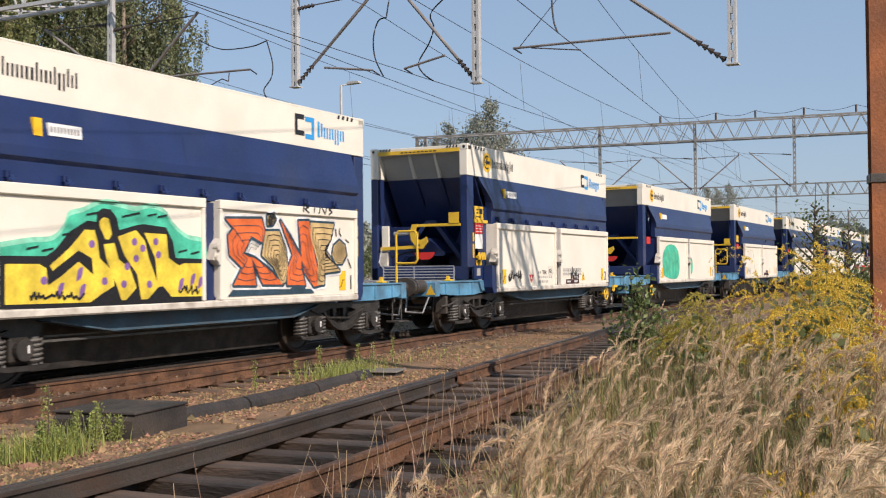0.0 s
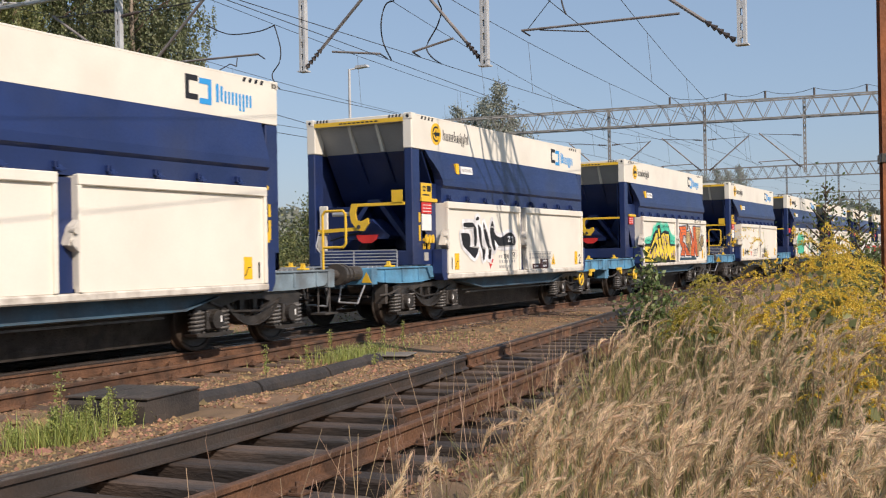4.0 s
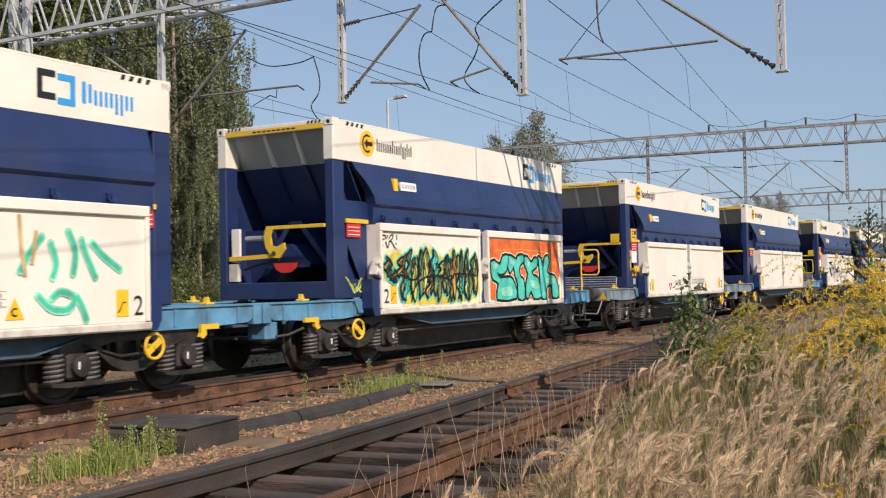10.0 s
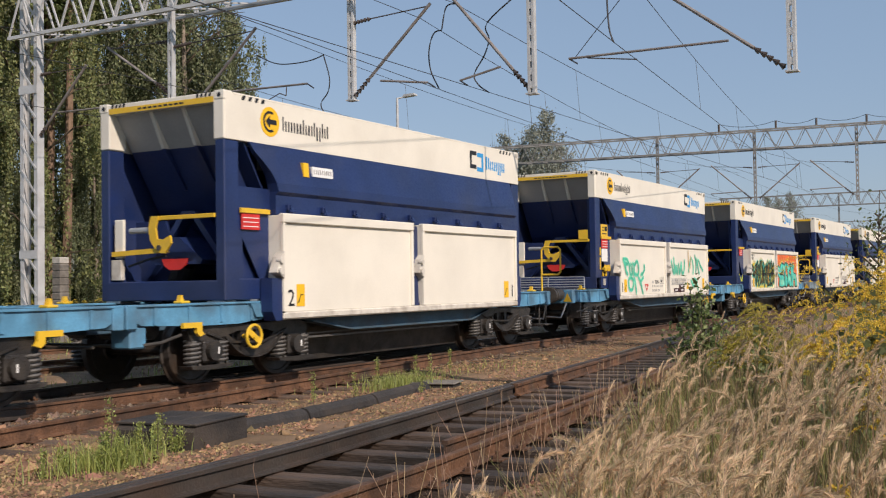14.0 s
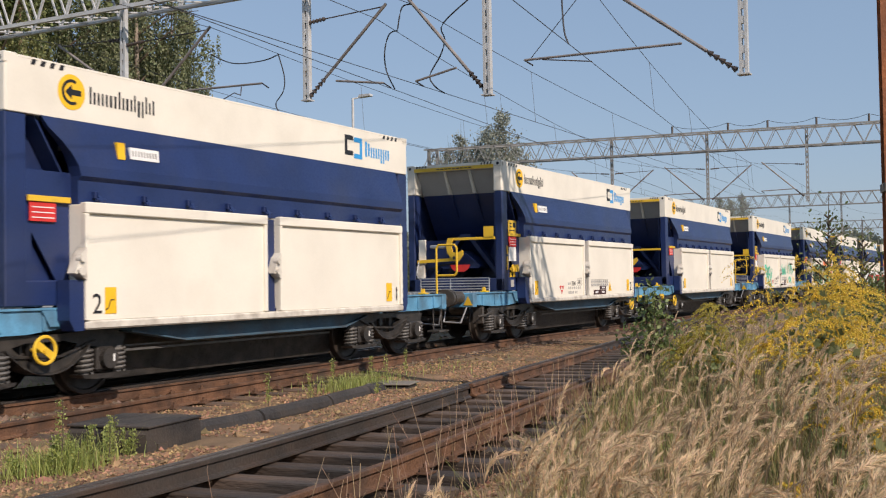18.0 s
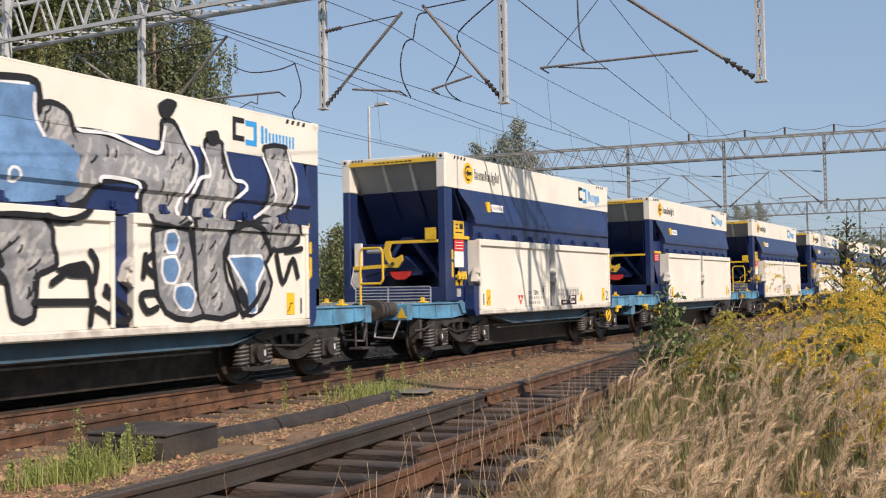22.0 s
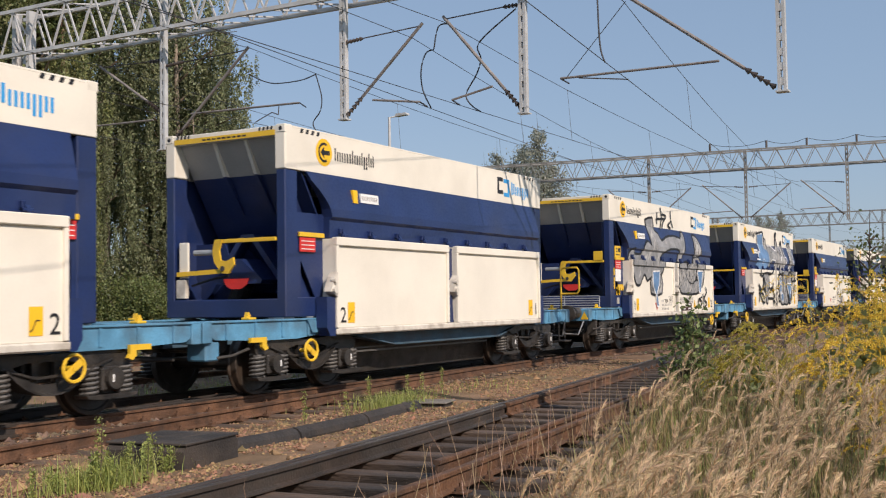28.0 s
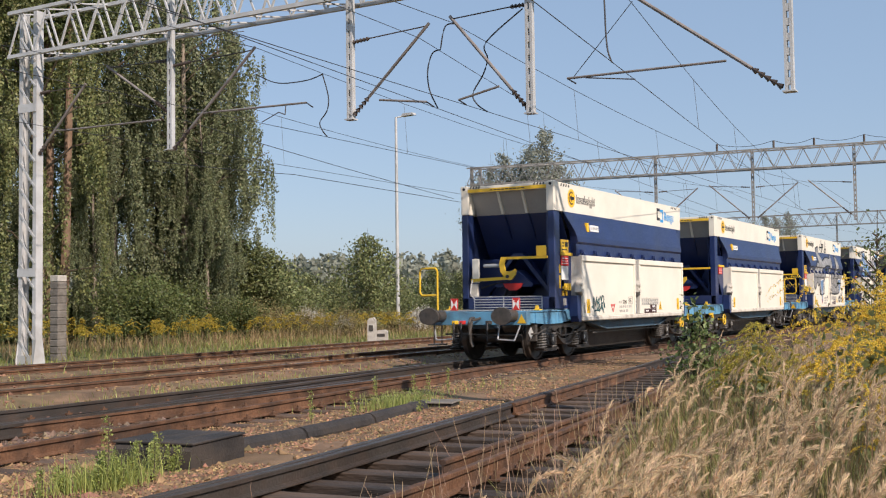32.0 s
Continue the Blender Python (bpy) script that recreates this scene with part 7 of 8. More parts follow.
black_letters.append([(2.61, 1.98), (2.7, 1.86), (2.8, 1.73), (2.9, 1.5), (2.98, 1.42), (2.96, 1.25), (2.91, 1.2), (2.81, 1.22), (2.84, 1.38), (2.69, 1.58), (2.59, 1.85)])
black_letters.append([(3.04, 2.02), (3.12, 1.91), (3.14, 1.78), (3.24, 1.7), (3.5, 1.66), (3.83, 1.76), (4.07, 1.75), (4.25, 1.63), (4.17, 1.48), (3.62, 1.45), (3.36, 1.47), (3.14, 1.6), (3.2, 1.42), (3.13, 1.37), (3.01, 1.5), (2.92, 1.77), (2.97, 1.91)])
black_shine = []
black_shine.append([(1.69, 1.82), (2.15, 1.85)])
black_shine.append([(2.07, 1.46), (2.37, 1.44)])
black_shine.append([(2.53, 1.44), (2.69, 1.41)])
black_shine.append([(2.84, 1.42), (2.98, 1.41)])
black_shine.append([(2.59, 1.84), (2.73, 1.84)])
black_shine.append([(2.97, 1.88), (3.12, 1.87)])
black_shine.append([(3.3, 1.45), (4.17, 1.48)])
black_shine.append([(3.83, 1.67), (3.95, 1.68), (3.84, 1.57), (3.98, 1.58)])
black_shine.append([(4.02, 1.65), (4.09, 1.68), (4.09, 1.53)])
graffiti(1, "bold black spray-painted graffiti with white gaps", [("white", outline(black_letters, .16)), ("black", [smooth(p, 3) for p in black_letters]), ("grey", [q for p in black_shine[:7] for q in stroke(p, .03)]), ("white", [q for p in black_shine[7:] for q in stroke(p, .03)])])
# mint piece far ahead, small tags
graffiti(-2, "mint green spray-painted graffiti", [("mint", [smooth([(1.5, 1.1), (1.4, 1.7), (1.9, 2.05), (2.7, 2.1), (3.3, 1.9), (3.5, 1.4), (3.2, 1.0), (2.2, .98)]), smooth([(4.9, 1.2), (4.95, 1.6), (5.2, 1.65), (5.3, 1.3), (5.1, 1.1)])]),
                                                    ("green", [q for i in range(5) for q in stroke(curve([(1.6 + i * .36, 1.2), (1.75 + i * .36, 1.85), (1.9 + i * .36, 1.3)], 4), .05)])])
# wild green and yellow piece, teal on orange
fog = smooth([(1.72, 1.02), (1.66, 1.36), (1.1, 1.42), (1.02, 1.65), (1.4, 1.86), (2.0, 1.8), (2.5, 1.96), (3.0, 1.8), (3.5, 1.92), (4.0, 1.8), (4.4, 1.7), (4.42, 1.1), (3.5, .98), (2.0, .98)])
plumes = {"olive": [], "moss": [], "amber": [], "lime": [], "teal": []}
tints = ["olive", "moss", "lime", "olive", "amber", "olive", "teal", "moss", "olive", "lime"]
veins = []
for i in range(34):
    u = 1.18 + i * .095 + rg6.uniform(-.03, .03)
    top, low = (1.9 if u > 1.6 else 1.75) + rg6.uniform(-.22, .06), 1.0 + rg6.uniform(0, .16) + (.32 if u < 1.5 else 0)
    if i % 3 == 1:
        low = 1.38 + rg6.uniform(0, .1)
    if i % 4 == 2:
        top = 1.46 + rg6.uniform(0, .14)
    s1, s2, wd = rg6.uniform(-.09, .09), rg6.uniform(-.1, .1), rg6.uniform(.07, .14)
    m = (top + low) / 2
    plumes[tints[i % 10]].append(smooth([(u - .02, low), (u + s1 - wd * .5, (low + m) / 2), (u + s2 - wd * .7, m), (u + s1 * .5 - wd * .4, (top + m) / 2), (u + s2 + .04, top), (u + s1 * .5 + wd * .8, (top + m) / 2 - .03), (u + s2 + wd * .6, m), (u + s1 + wd * .6, (low + m) / 2)], 3))
    veins += stroke(curve([(u + s2 + .02, top - .06), (u + s1 * .5 + .02, (top + m) / 2), (u + s2, m - .04)], 3), .016)
stems = [q for p in ([(1.9, 1.02), (2.05, 1.3), (2.4, 1.44), (2.9, 1.46)], [(2.9, 1.46), (3.3, 1.4), (3.5, 1.5), (4.3, 1.46)], [(2.1, 1.82), (2.2, 1.55), (2.0, 1.4), (1.5, 1.5)], [(3.2, 1.85), (3.05, 1.6), (3.3, 1.3), (3.2, 1.0)], [(3.9, 1.86), (4.0, 1.5), (3.8, 1.2), (4.0, 1.0)]) for q in stroke(curve(p, 6), .035)]
every = [p for c in plumes.values() for p in c]
graffiti(4, "green and yellow wild-style spray-painted graffiti with black outlines", [("cream", [[(2.75 + (u - 2.75) * 1.06, 1.45 + (z - 1.45) * 1.2) for u, z in fog]]), ("yellow", [fog]), ("teal", outline(every, .11)), ("black", outline(every, .055)), *plumes.items(), ("black", stems + veins + outline(every, .022))])
scrawl = []
scrawl.append([(0.99, 2.15), (1, 2), (1.07, 1.97)])
scrawl.append([(0.99, 2.15), (1.13, 2.14)])
scrawl.append([(0.99, 2.07), (1.11, 2.08)])
scrawl.append([(1.14, 2.14), (1.16, 2.09), (1.21, 2.15)])
scrawl.append([(1.24, 2.09), (1.33, 2.16), (1.38, 2.15), (1.36, 2.1), (1.25, 2.04)])
scrawl.append([(1.3, 2.07), (1.47, 1.91)])
scrawl.append([(1.27, 2.05), (1.21, 1.94), (1.14, 2.04)])
scrawl.append([(1.49, 2.16), (1.5, 2.08)])
scrawl.append([(1.46, 2.02), (1.48, 2)])
graffiti(4, "small black spray tag on the cream door", [("black", [q for p in scrawl for q in stroke(curve(p, 3), .025)])])
scrawl = [[(0.29, 1.46), (0.39, 1.37), (0.51, 1.22), (0.44, 1.35)], [(0.49, 1.32), (0.53, 1.2), (0.59, 1.3)], [(0.6, 1.22), (0.66, 1.35), (0.74, 1.44), (0.72, 1.31), (0.63, 1.25)], [(0.65, 1.26), (0.8, 1.17)], [(0.54, 1.35), (0.56, 1.33)]]
bm = B()
for p in scrawl:
    for q in stroke(curve(p, 3), .028):
        flat(bm, [(u - HALF, z) for u, z in q], HW + .004)
part("graffiti", bm, M_SPRAY["lime"], wagons[4], "pale yellow-green spray tag on the blue corner", "stuff")
teal_letters = []
teal_letters.append([(4.94, 1.72), (5.11, 1.76), (5.35, 1.68), (5.48, 1.85), (5.74, 1.86), (5.7, 1.68), (5.62, 1.55), (5.47, 1.49), (5.29, 1.49), (5.22, 1.52), (5.32, 1.42), (5.54, 1.42), (5.84, 1.42), (6.02, 1.28), (6.07, 1), (5.2, 0.99), (5.27, 1.3), (5.03, 1.38), (4.96, 1.51)])
teal_letters.append([(5.74, 1.86), (5.86, 1.86), (6.11, 1.79), (6.17, 1.86), (6.43, 1.88), (6.46, 1.75), (6.29, 1.68), (6.24, 1.55), (6.32, 1.41), (6.44, 1.37), (6.48, 0.98), (6.17, 0.99), (6.15, 1.28), (6.03, 1.46), (5.97, 1.64), (5.81, 1.51), (5.7, 1.64)])
teal_letters.append([(6.5, 1.86), (6.66, 1.84), (6.83, 1.73), (6.97, 1.82), (7.13, 1.81), (7.1, 1.64), (6.85, 1.55), (6.95, 1.45), (7.16, 1.4), (7.32, 1.07), (7.23, 0.98), (6.93, 0.97), (6.8, 1.13), (6.63, 0.98), (6.54, 1.05), (6.56, 1.32), (6.65, 1.5), (6.49, 1.68)])
teal_letters.append([(7.18, 1.86), (7.36, 1.81), (7.44, 1.64), (7.5, 1.83), (7.69, 1.88), (7.75, 1.74), (7.63, 1.54), (7.8, 1.47), (8.04, 1.44), (8.17, 1.29), (8.25, 0.99), (7.9, 0.98), (7.88, 1.2), (7.73, 1.25), (7.58, 1.16), (7.59, 0.97), (7.32, 0.98), (7.26, 1.36), (7.24, 1.54)])
slab_field = []
slab_field.append([(4.92, 2.19), (8.27, 2.19), (8.33, 1.44), (8.17, 1.25), (8.35, 0.97), (5.01, 0.98), (4.87, 1.05)])
slab_shine = []
slab_shine.append([(5.04, 1.68), (5.25, 1.7), (5.19, 1.6), (5.05, 1.59)])
slab_shine.append([(5.86, 1.8), (6.04, 1.74), (5.94, 1.67), (5.82, 1.71)])
slab_shine.append([(6.63, 1.78), (6.76, 1.71), (6.69, 1.64), (6.59, 1.69)])
slab_shine.append([(5.38, 1.21), (5.83, 1.24), (5.89, 1.06), (5.43, 1.05)])
slab_shine.append([(6.73, 1.36), (7.07, 1.34), (7.15, 1.17), (6.8, 1.21)])
slab_shine.append([(7.52, 1.4), (7.98, 1.38), (8.03, 1.27), (7.58, 1.29)])
rounded = [smooth(p, 2) for p in teal_letters]
graffiti(4, "teal spray-painted graffiti with black outlines on an orange ground", [("orange", slab_field), ("amber", [q for z in (1.72, 1.76, 1.96) for q in stroke([(5.1, z), (6.4, z + .04), (8.2, z - .02)], .018)]), ("cream", outline(rounded, .13)), ("black", outline(rounded, .085)), ("teal", rounded), ("black", outline(rounded, .022)), ("palemint", [smooth(p, 2) for p in slab_shine])])
# green tags
for k, u0, n, col in ((-1, 1.6, 5, "black"), (-1, 5.6, 3, "black"), (-3, 1.4, 4, "grey"), (-5, 1.2, 7, "black"), (9, 5.4, 3, "grey")):
    graffiti(k, "small dark spray tag low on the door", [(col, tag(u0, 1.06, n, .17, .3, .03))])
mint_strokes = []
mint_strokes.append([(1.53, 1.72), (1.33, 1.75), (1.22, 1.83), (1.29, 1.84), (1.49, 1.83), (1.65, 1.69), (1.68, 1.59)])
mint_strokes.append([(1.27, 1.78), (1.4, 1.56), (1.44, 1.49)])
mint_strokes.append([(1.39, 1.72), (1.4, 1.56), (1.52, 1.46)])
mint_strokes.append([(1.68, 1.62), (1.71, 1.46), (1.82, 1.46)])
mint_strokes.append([(1.85, 1.62), (1.86, 1.46)])
mint_strokes.append([(2, 1.72), (1.99, 1.45)])
mint_strokes.append([(1.76, 1.72), (1.79, 1.69)])
mint_strokes.append([(1.91, 1.74), (1.94, 1.71)])
mint_strokes.append([(2.03, 1.69), (2.18, 1.79), (2.27, 1.76), (2.34, 1.59), (2.26, 1.45), (1.99, 1.47)])
mint_strokes.append([(2.76, 1.69), (2.77, 1.59), (2.64, 1.48), (2.51, 1.45)])
mint_strokes.append([(1.6, 1.17), (1.59, 1.3), (1.65, 1.36), (1.82, 1.36), (1.95, 1.26), (1.86, 1.09), (1.68, 1.07), (1.6, 1.17)])
mint_strokes.append([(1.99, 1.36), (2.08, 1.22), (2.14, 0.98)])
mint_strokes.append([(2.31, 1.38), (2.45, 1.28), (2.54, 1.14), (2.63, 0.96)])
mint_strokes.append([(2.44, 1.25), (2.68, 1.38)])
mint_strokes_b = []
mint_strokes_b.append([(5.03, 1.83), (5.11, 1.63), (5.18, 1.49)])
mint_strokes_b.append([(5.23, 1.91), (5.26, 1.67), (5.25, 1.47)])
mint_strokes_b.append([(5.34, 1.71), (5.4, 1.49), (5.5, 1.69), (5.56, 1.47)])
mint_strokes_b.append([(5.66, 1.74), (5.74, 1.47), (5.86, 1.72)])
mint_strokes_b.append([(5.9, 1.8), (5.98, 1.49), (6.14, 1.55), (6.23, 1.85)])
mint_strokes_b.append([(6.87, 1.93), (6.68, 1.72), (6.58, 1.55)])
mint_strokes_b.append([(6.99, 1.86), (7.06, 1.64), (7.01, 1.48)])
mint_strokes_b.append([(7.24, 2), (7.34, 1.77), (7.3, 1.52)])
mint_strokes_b.append([(7.43, 1.91), (7.5, 1.73), (7.63, 1.48)])
mint_strokes_b.append([(7.59, 1.88), (7.75, 1.73), (8.01, 1.57)])
mint_strokes_b.append([(6.81, 1.28), (7, 1.13), (7.23, 1.12), (7.32, 1.25), (7.13, 1.32), (7, 1.25)])
mint_strokes_b.append([(7.35, 1.27), (7.43, 1.14), (7.49, 0.99)])
tan_smear = []
tan_smear.append([(6.57, 2.16), (6.59, 1.85), (6.64, 1.5)])
tan_smear.append([(6.79, 1.99), (6.73, 1.63)])
graffiti(5, "thin green spray tags on the cream doors", [("palemint", [q for p in mint_strokes for q in stroke(curve(p, 4), .105)]), ("mint", [q for p in mint_strokes for q in stroke(curve(p, 4), .06)])])
graffiti(5, "thin green spray tags with tan smears", [("palemint", [q for p in mint_strokes_b for q in stroke(curve(p, 4), .10)]), ("mint", [q for p in mint_strokes_b for q in stroke(curve(p, 4), .055)]), ("tan", [q for p in tan_smear for q in stroke(curve(p, 4), .05)])])
# large grey and blue piece over band and doors
blue_fields = []
blue_fields.append([(2.61, 3.68), (3.42, 3.75), (3.54, 3.66), (3.5, 3.42), (3.58, 3.16), (3.86, 3.14), (4.09, 2.97), (3.96, 2.74), (4.05, 2.63), (3.8, 2.46), (3.2, 2.38), (2.37, 2.38), (2.07, 2.36), (2.01, 2.48), (1.9, 2.52), (2.14, 2.59), (2.28, 2.81), (2.41, 2.96), (2.59, 3.04), (2.73, 3), (2.71, 3.11), (2.62, 3.39)])
blue_fields.append([(5.42, 2.11), (5.55, 2.13), (5.61, 2.03), (5.56, 1.9), (5.44, 1.89), (5.39, 1.99)])
blue_fields.append([(5.35, 1.77), (5.55, 1.8), (5.62, 1.66), (5.54, 1.5), (5.39, 1.51), (5.33, 1.64)])
blue_fields.append([(5.58, 1.42), (5.8, 1.44), (5.92, 1.32), (5.84, 1.15), (5.67, 1.16), (5.55, 1.29)])
blue_fields.append([(6.64, 1.82), (7.32, 1.84), (7.37, 1.68), (7.21, 1.48), (7.2, 1.09), (7.02, 1.09), (7.01, 1.39), (6.79, 1.65)])
grey_fields = []
grey_fields.append([(3.57, 3.46), (3.68, 3.53), (3.83, 3.53), (3.99, 3.45), (4.05, 3.23), (4.13, 3.05), (4.02, 2.89), (3.86, 3.06), (3.65, 3.12), (3.55, 3.25)])
grey_fields.append([(4.07, 3.26), (4.52, 3.28), (4.99, 3.2), (5.48, 3.13), (5.88, 3.14), (5.95, 2.81), (5.8, 2.63), (5.58, 2.29), (5.17, 2.27), (5.11, 2.5), (5.16, 2.71), (4.98, 2.78), (4.4, 2.74), (4.13, 2.48), (3.86, 2.43), (3.96, 2.74), (4.12, 2.98)])
grey_fields.append([(5.6, 3.56), (5.77, 3.58), (5.97, 3.36), (6.09, 3.16), (6.01, 2.9), (5.9, 2.77), (5.79, 2.3), (5.42, 2.24), (5.54, 2.7), (5.59, 3.19)])
grey_fields.append([(6.45, 3.41), (6.74, 3.41), (6.78, 2.96), (6.93, 2.84), (6.65, 2.42), (6.51, 2.33), (6.02, 2.31), (6.17, 2.74), (6.28, 2.92)])
grey_fields.append([(5.2, 2.11), (5.81, 2.14), (5.93, 1.32), (6.07, 1.07), (5.6, 1.06), (5.28, 1.32)])
grey_fields.append([(5.95, 2.31), (6.72, 2.32), (6.5, 1.91), (6.56, 1.48), (6.78, 1.09), (6.13, 1.07), (6, 1.48)])
grey_fields.append([(6.72, 2.24), (7.54, 2.33), (7.64, 2.02), (7.4, 1.75), (7.55, 1.48), (7.31, 1.13), (6.93, 1.09), (6.78, 1.48), (6.64, 1.82)])
grey_fields.append([(7.74, 3.45), (8.24, 3.5), (8.33, 3.08), (8.1, 2.54), (7.57, 2.49), (7.79, 3.04)])
grey_fields.append([(7.57, 2.42), (8.06, 2.45), (8.23, 2.13), (7.72, 1.98), (7.41, 2.19)])
grey_fields.append([(2.63, 2.16), (3.44, 2.19), (3.54, 1.91), (3.59, 1.7), (3.37, 1.62), (3.31, 1.48), (3.27, 1.13), (3.05, 1.14), (2.98, 1.48), (2.86, 1.62), (2.68, 1.68), (2.63, 1.95)])
white_lines = []
white_lines.append([(2.61, 3.68), (3.03, 3.72), (3.42, 3.75)])
white_lines.append([(2.61, 3.68), (2.62, 3.36), (2.73, 3.09), (2.72, 3), (2.55, 3.03), (2.37, 2.95), (2.27, 2.79)])
white_lines.append([(3.5, 3.65), (3.5, 3.42), (3.6, 3.16)])
white_lines.append([(1.99, 2.73), (2.52, 2.72)])
white_lines.append([(4.13, 3.36), (4.18, 3.3), (4.63, 3.32), (5.05, 3.22), (5.48, 3.17), (5.62, 3.53)])
white_lines.append([(4.34, 2.69), (4.42, 2.76), (4.92, 2.74), (5.01, 2.66), (4.99, 2.54)])
white_lines.append([(5.9, 3.56), (6.15, 3.16), (6.07, 2.9), (5.9, 2.72), (5.71, 2.46), (5.81, 2.3)])
white_lines.append([(6.31, 3.39), (6.4, 3.1), (6.37, 2.94), (6.14, 2.87), (5.89, 2.55)])
white_lines.append([(6.81, 3.4), (6.86, 2.96), (7.08, 2.91), (7.12, 2.81), (6.73, 2.56), (6.68, 2.38)])
white_lines.append([(7.66, 3.39), (7.76, 3.03), (7.75, 2.67), (7.33, 2.41)])
white_lines.append([(8.27, 3.5), (8.4, 3.08), (8.2, 2.59)])
black_lines = []
black_lines.append([(2.55, 3.77), (2.57, 3.71), (3.42, 3.8), (3.56, 3.66), (3.56, 3.45)])
black_lines.append([(2.07, 2.31), (2.19, 2.17), (2.41, 2.11), (2.63, 2.14)])
black_lines.append([(3.44, 2.23), (3.7, 2.19), (4.02, 2.29), (4.18, 2.49)])
black_lines.append([(1.86, 1.77), (2.28, 1.55), (1.9, 1.61)])
black_lines.append([(1.96, 1.39), (1.9, 1.16)])
black_lines.append([(2.02, 1.42), (2.49, 1.12), (2.72, 1.14), (2.63, 1.31), (2.41, 1.45), (1.86, 1.48)])
black_lines.append([(2.44, 1.75), (2.41, 1.58), (2.54, 1.68)])
black_lines.append([(2.63, 1.99), (2.7, 2.02), (2.77, 1.89), (2.86, 1.69)])
black_lines.append([(4.12, 1.85), (4.21, 1.71), (4.17, 1.48)])
black_lines.append([(3.29, 1.27), (4.17, 1.26)])
black_lines.append([(3.54, 1.48), (4.01, 1.7), (4.14, 1.33), (4.11, 1)])
black_lines.append([(4.36, 1.44), (4.47, 1.26), (4.42, 1.03)])
black_lines.append([(4.34, 1.37), (4.74, 1.14), (4.62, 1.01), (4.22, 1.18)])
black_lines.append([(5.02, 1.83), (4.98, 1.56)])
black_lines.append([(5.14, 1.84), (5.01, 1.72), (5.16, 1.58)])
black_lines.append([(5.22, 1.36), (4.94, 1.33), (5.04, 1.13), (5.22, 1.17)])
black_lines.append([(7.69, 1.89), (7.84, 1.48), (8.08, 1.83), (8.21, 1.57)])
black_lines.append([(7.92, 1.94), (8.31, 1.99)])
black_lines.append([(7.39, 1.48), (7.2, 1.22), (6.92, 1.03)])
black_lines.append([(6.65, 2.17), (6.95, 2.31), (7.33, 2.24), (7.56, 1.93)])
black_blobs = []
black_blobs.append([(5.48, 3.8), (5.65, 3.9), (5.84, 3.87), (5.79, 3.75), (5.66, 3.63), (5.53, 3.68)])
black_blobs.append([(6.41, 3.55), (6.64, 3.6), (6.7, 3.49), (6.64, 3.4), (6.47, 3.4)])
black_blobs.append([(2.68, 1.68), (2.86, 1.62), (2.95, 1.48), (2.72, 1.52), (2.59, 1.62)])
black_blobs.append([(3.59, 1.64), (3.9, 1.72), (4.12, 1.56), (3.8, 1.55)])
black_blobs.append([(6.86, 1.44), (7, 1.31), (7.02, 1.09), (6.78, 1.31)])
grey_fields = [smooth(p, 2) for p in grey_fields]
graffiti(10, "large grey, black and blue spray-painted graffiti over doors and band", [("black", outline(grey_fields, .15)), ("chrome", grey_fields), ("grey", hatch(grey_fields, 60, .26, .045)), ("black", hatch(grey_fields, 14, .2, .03)), ("white", outline(blue_fields[1:], .09)), ("steelblue", [smooth(p, 2) for p in blue_fields]), ("white", [q for p in white_lines for q in stroke(curve(p, 4), .05)] + stroke(disc(3.1, 2.68, .08, 12) + [(3.18, 2.68)], .035)), ("black", [q for p in black_lines for q in stroke(curve(p, 4), .085)] + [smooth(p, 3) for p in black_blobs])])
grey_piece = []
grey_piece.append([(2.71, 3.47), (3.3, 3.56), (3.37, 3.23), (3.64, 3.13), (3.81, 2.93), (4.35, 3.06), (5.13, 3.13), (5.7, 3.08), (5.88, 3.28), (6.05, 3.25), (6.05, 3.01), (5.65, 2.51), (5.57, 2.42), (5.23, 2.42), (5.37, 2.73), (4.81, 2.79), (4.13, 2.7), (3.66, 2.49), (3.59, 2.24), (3.45, 2.06), (3.05, 1.97), (2.55, 1.95), (2.19, 1.83), (2.07, 1.94), (1.94, 2), (1.73, 1.86), (1.57, 1.72), (1.3, 1.73), (1.11, 1.98), (1.02, 2.27), (1.14, 2.53), (1.51, 2.63), (1.51, 2.51), (1.73, 2.49), (2.07, 2.51), (2.3, 2.77), (2.6, 2.87), (2.85, 2.77), (2.85, 3.09)])
grey_piece.append([(2.55, 1.95), (3.31, 1.98), (3.38, 1.49), (2.49, 1.48)])
grey_piece.append([(4.94, 2.3), (5.57, 2.37), (5.73, 2.05), (6.25, 1.78), (6.81, 1.84), (7, 1.6), (6.71, 1.48), (5.22, 1.49), (5.03, 1.76)])
grey_piece.append([(5.73, 2.33), (6.26, 2.4), (6.63, 2.32), (6.72, 2.08), (6.43, 1.77), (5.94, 1.8), (5.65, 2.05)])
grey_piece.append([(7.01, 3.24), (7.36, 3.21), (7.61, 2.98), (7.55, 2.67), (6.86, 2.6), (7.02, 2.99)])
grey_piece.append([(6.86, 2.53), (7.4, 2.56), (7.56, 2.31), (7.53, 1.96), (7.29, 1.68), (6.96, 1.79), (6.72, 2.08)])
blue_drips = []
blue_drips.append([(2.63, 2.04), (3.18, 2.06), (3.12, 1.73), (2.92, 1.49), (3.05, 1.12), (2.92, 1.13), (2.86, 1.45), (2.67, 1.64)])
blue_drips.append([(6.85, 2.12), (7.36, 2.13), (7.23, 1.8), (7.11, 1.5), (6.99, 1.5), (6.96, 1.79)])
black_tags = []
black_tags.append([(3.71, 3.76), (3.67, 3.43)])
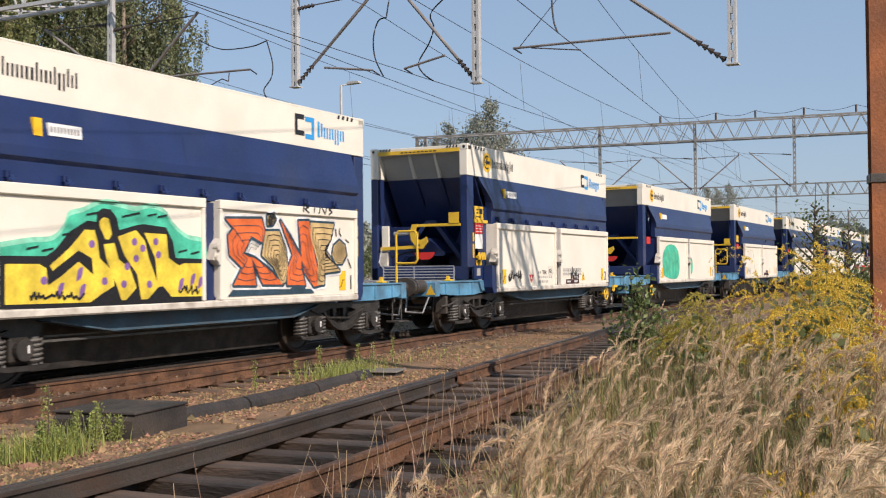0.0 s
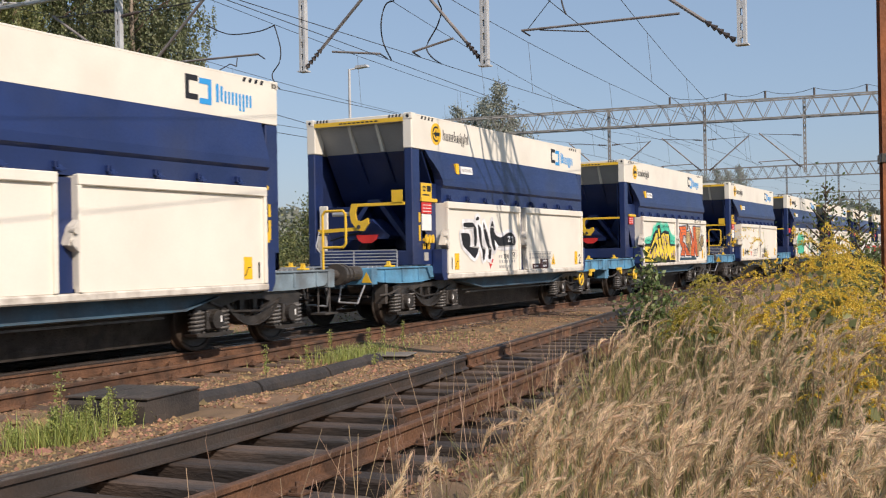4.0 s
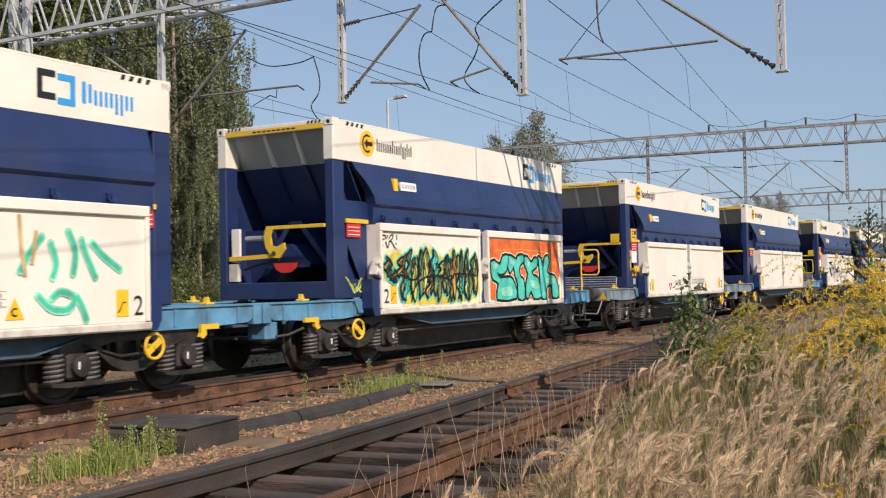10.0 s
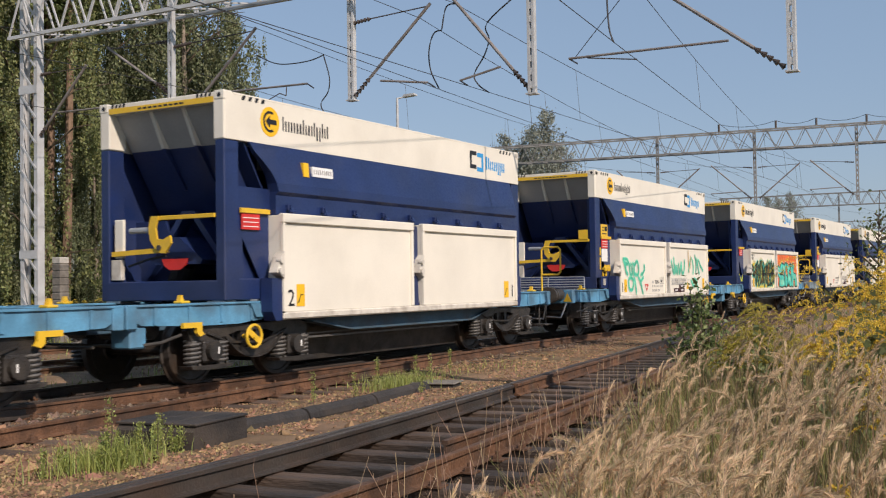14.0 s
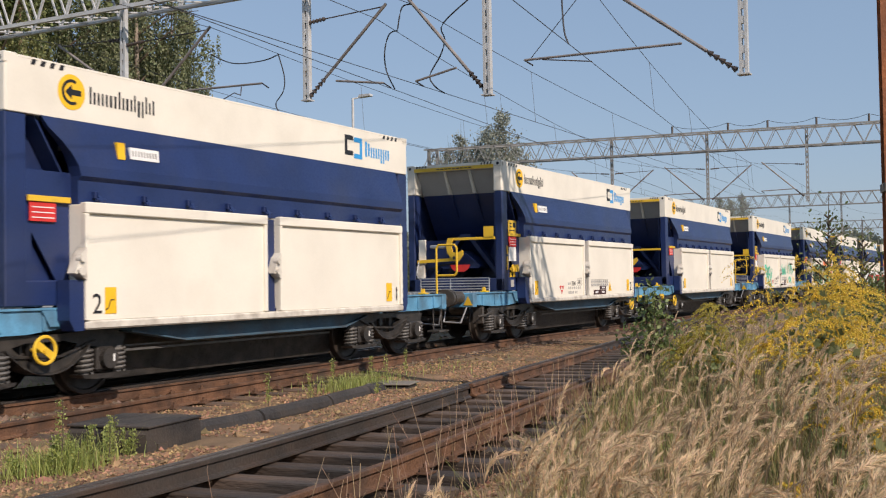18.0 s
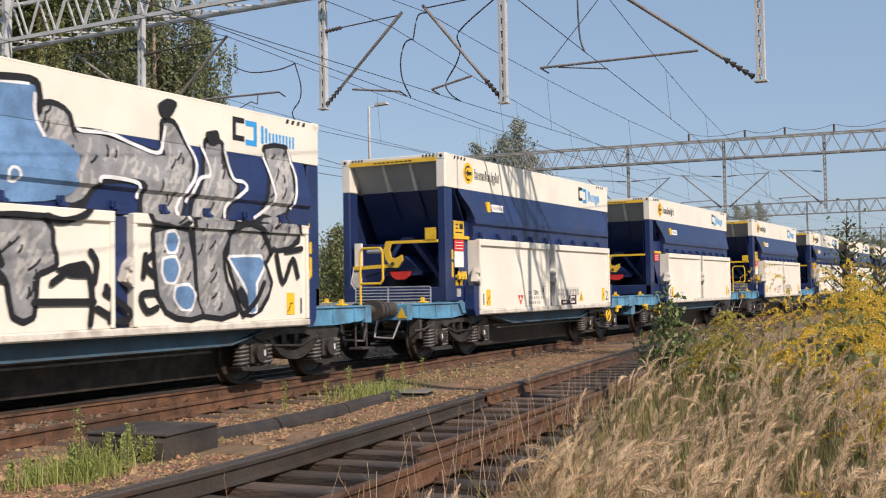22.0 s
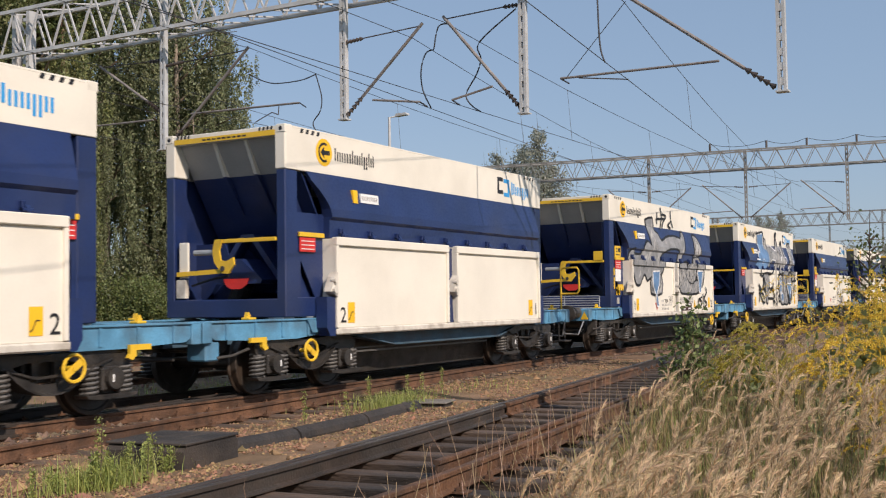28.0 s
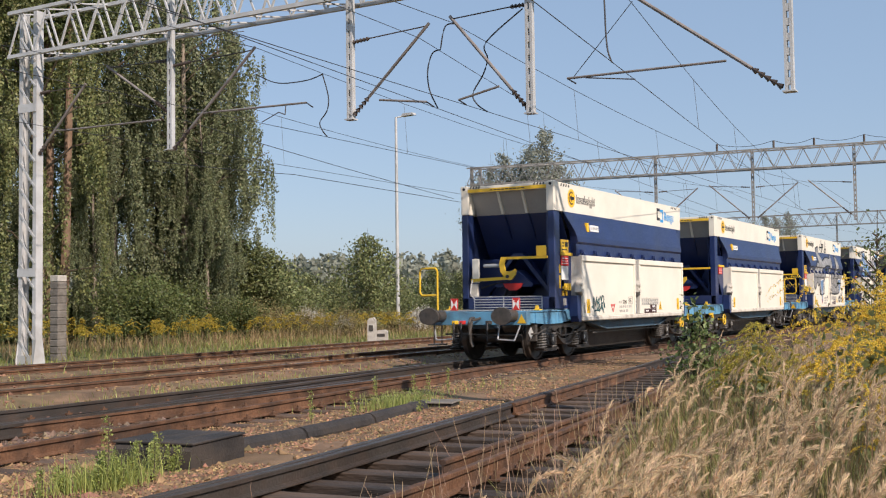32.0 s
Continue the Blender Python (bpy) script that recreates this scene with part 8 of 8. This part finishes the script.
black_tags.append([(3.6, 3.57), (4.34, 3.62)])
black_tags.append([(3.99, 3.91), (4.1, 3.65), (3.92, 3.28)])
black_tags.append([(4.16, 3.74), (4.49, 3.69), (4.23, 3.51), (4.13, 3.35)])
black_tags.append([(4.92, 3.88), (4.95, 3.64), (5.12, 3.4)])
black_tags.append([(4.95, 3.57), (4.68, 3.45), (4.91, 3.36)])
black_tags.append([(6.89, 1.3), (7.22, 1.2), (7.03, 1.06), (6.84, 1.21), (7.19, 1.35)])
black_tags.append([(7.35, 1.45), (7.42, 1.05)])
black_tags.append([(7.63, 1.65), (7.75, 1.5), (7.48, 1.3), (7.74, 1.15), (7.54, 1.05)])
black_tags.append([(5.94, 2.13), (5.97, 1.97)])
grey_piece = [smooth(p, 2) for p in grey_piece]
graffiti(11, "large grey spray-painted graffiti with black outlines and blue drips", [("black", outline(grey_piece, .13)), ("chrome", grey_piece), ("grey", hatch(grey_piece, 80, .26, .05)), ("black", hatch(grey_piece, 14, .18, .026) + outline(grey_piece[3:4], .04)), ("white", outline(blue_drips, .09)), ("steelblue", blue_drips), ("black", [q for p in black_tags for q in stroke(curve(p, 4), .06)])])
teal_tag = []
teal_tag.append([(1.67, 1.1), (1.66, 1.25), (1.7, 1.38), (1.75, 1.27), (1.78, 1.17), (1.83, 1.29), (1.89, 1.39), (1.88, 1.24), (1.89, 1.11)])
teal_tag.append([(2.0, 1.35), (1.92, 1.24), (1.89, 1.12), (1.96, 1.09), (2.01, 1.21), (1.96, 1.26)])
teal_tag.append([(2.0, 1.26), (2.07, 1.16), (2.04, 1.08), (1.94, 1.08)])
teal_tag.append([(2.11, 1.4), (2.04, 1.31), (2.04, 1.19), (2.11, 1.09), (2.17, 1.16), (2.17, 1.31), (2.11, 1.4)])
teal_tag.append([(2.19, 1.23), (2.29, 1.25), (2.34, 1.31), (2.31, 1.39), (2.23, 1.41), (2.19, 1.33), (2.17, 1.22), (2.22, 1.11), (2.32, 1.01)])
teal_tag.append([(2.23, 1.22), (2.24, 1.14), (2.31, 1.08)])
teal_tag.append([(1.71, 1.05), (1.88, 1.07), (2.08, 1.05)])
teal_tag.append([(2.33, 1.24), (2.35, 1.13)])
teal_tag.append([(2.38, 1.24), (2.39, 1.12)])
teal_tag.append([(1.56, 1.17), (1.59, 1.13)])
teal_tag.append([(1.61, 1.18), (1.62, 1.13)])
graffiti(13, "small dark teal spray tag low on the door", [("tealline", [q for p in teal_tag for q in stroke(curve(p, 4), .032)])])
diamond = part("white_diamond", prism(B(), [(.99, .62), (1.05, .76), (1.11, .62), (1.05, .48)], "y", HALF + 1.031, HALF + 1.036), M_PLATE, wagons[LAST], "white diamond plate")
diamond.matrix_basis = pose(-2.1, 0, 0)
# red and white tail boards on the last wagon
for x in (-.95, .55):
    bd = part("tail_board", box(B(), -.09, .09, -.012, .012, 0, .26, .004), M_RED, wagons[LAST], "red and white reflective tail board")
    bd.matrix_basis = pose(x, HALF + 1.53, 1.12)
    for sg in (1, -1):
        part("white_triangle", prism(B(), [(-.075 * sg, .015), (-.075 * sg, .245), (0, .13)], "y", .0125, .0145), M_PLATE, bd)

# small fittings that cannot be told apart are left off the wagons that stay far ahead
SMALL = {"hinge", "twist_lock", "coil_spring", "spring_seat", "casting_hole", "placard_line", "number_lettering", "sign_lettering", "paint_mark", "brake_rod", "end_rib", "bracket", "tow_hook", "spoke", "yellow_plate", "brake_hose", "hose_cock", "crank_pin", "air_hose", "door_crease", "small_writing", "load_table", "weight_lettering", "brake_pipe", "shunter_handle", "edge_mark", "brake_changeover", "data_plate", "gusset", "sill_gusset", "chute_neck", "brake_plate", "sign_marks", "corner_plate", "small_word", "red_triangles", "warning_mark", "low_rail", "deck_grille", "step", "spigot_seat", "air_reservoir", "door_return", "chute_cone"}
for k in range(FIRST, -1):
    for o in list(wagons[k].children_recursive):
        if o.name.split(".")[0] in SMALL and not o.children:
            bpy.data.objects.remove(o)

# one pair of wagons has a faded grey frame
for k in (2, 3):
    for o in wagons[k].children_recursive:
        if o.name.split(".")[0] in ("side_sill", "sill_flange", "headstock", "equipment_box"):
            o.data = o.data.copy()
            o.data.materials[0] = M_FADED


def wagon_pose(k, s):
    """Pose of wagon k when the leading mark stands at s: the pairs are coupled back to back."""
    return pose(TRACK_1, s - PITCH * k + SHIFT * (k % 2) - HALF, 0, 0, 0, 0 if k % 2 == 0 else 180)


def train_at(t):
    for (ta, sa), (tb, sb) in zip(TRAIN_WAY, TRAIN_WAY[1:]):
        if t <= tb:
            return sa + (sb - sa) * (t - ta) / (tb - ta)
    return TRAIN_WAY[-1][1]


def motions():
    """The wagons roll along the track; the wheels of those that pass near turn with them."""
    for k, w in wagons.items():
        walk(w, [(t, wagon_pose(k, s)) for t, s in TRAIN_WAY])
    steps = [(i / 10, train_at(i / 10)) for i in range(321)]
    for k in range(0, LAST + 1):
        turn = -1 if k % 2 == 0 else 1
        for b in wagons[k].children:
            if b.name.split(".")[0] != "bogie":
                continue
            for o in b.children:
                if o.name.split(".")[0] == "wheelset":
                    ax = o.location.y
                    walk(o, [(t, pose(0, ax, 0.46, turn * math.degrees(s / 0.46))) for t, s in steps])


motions()
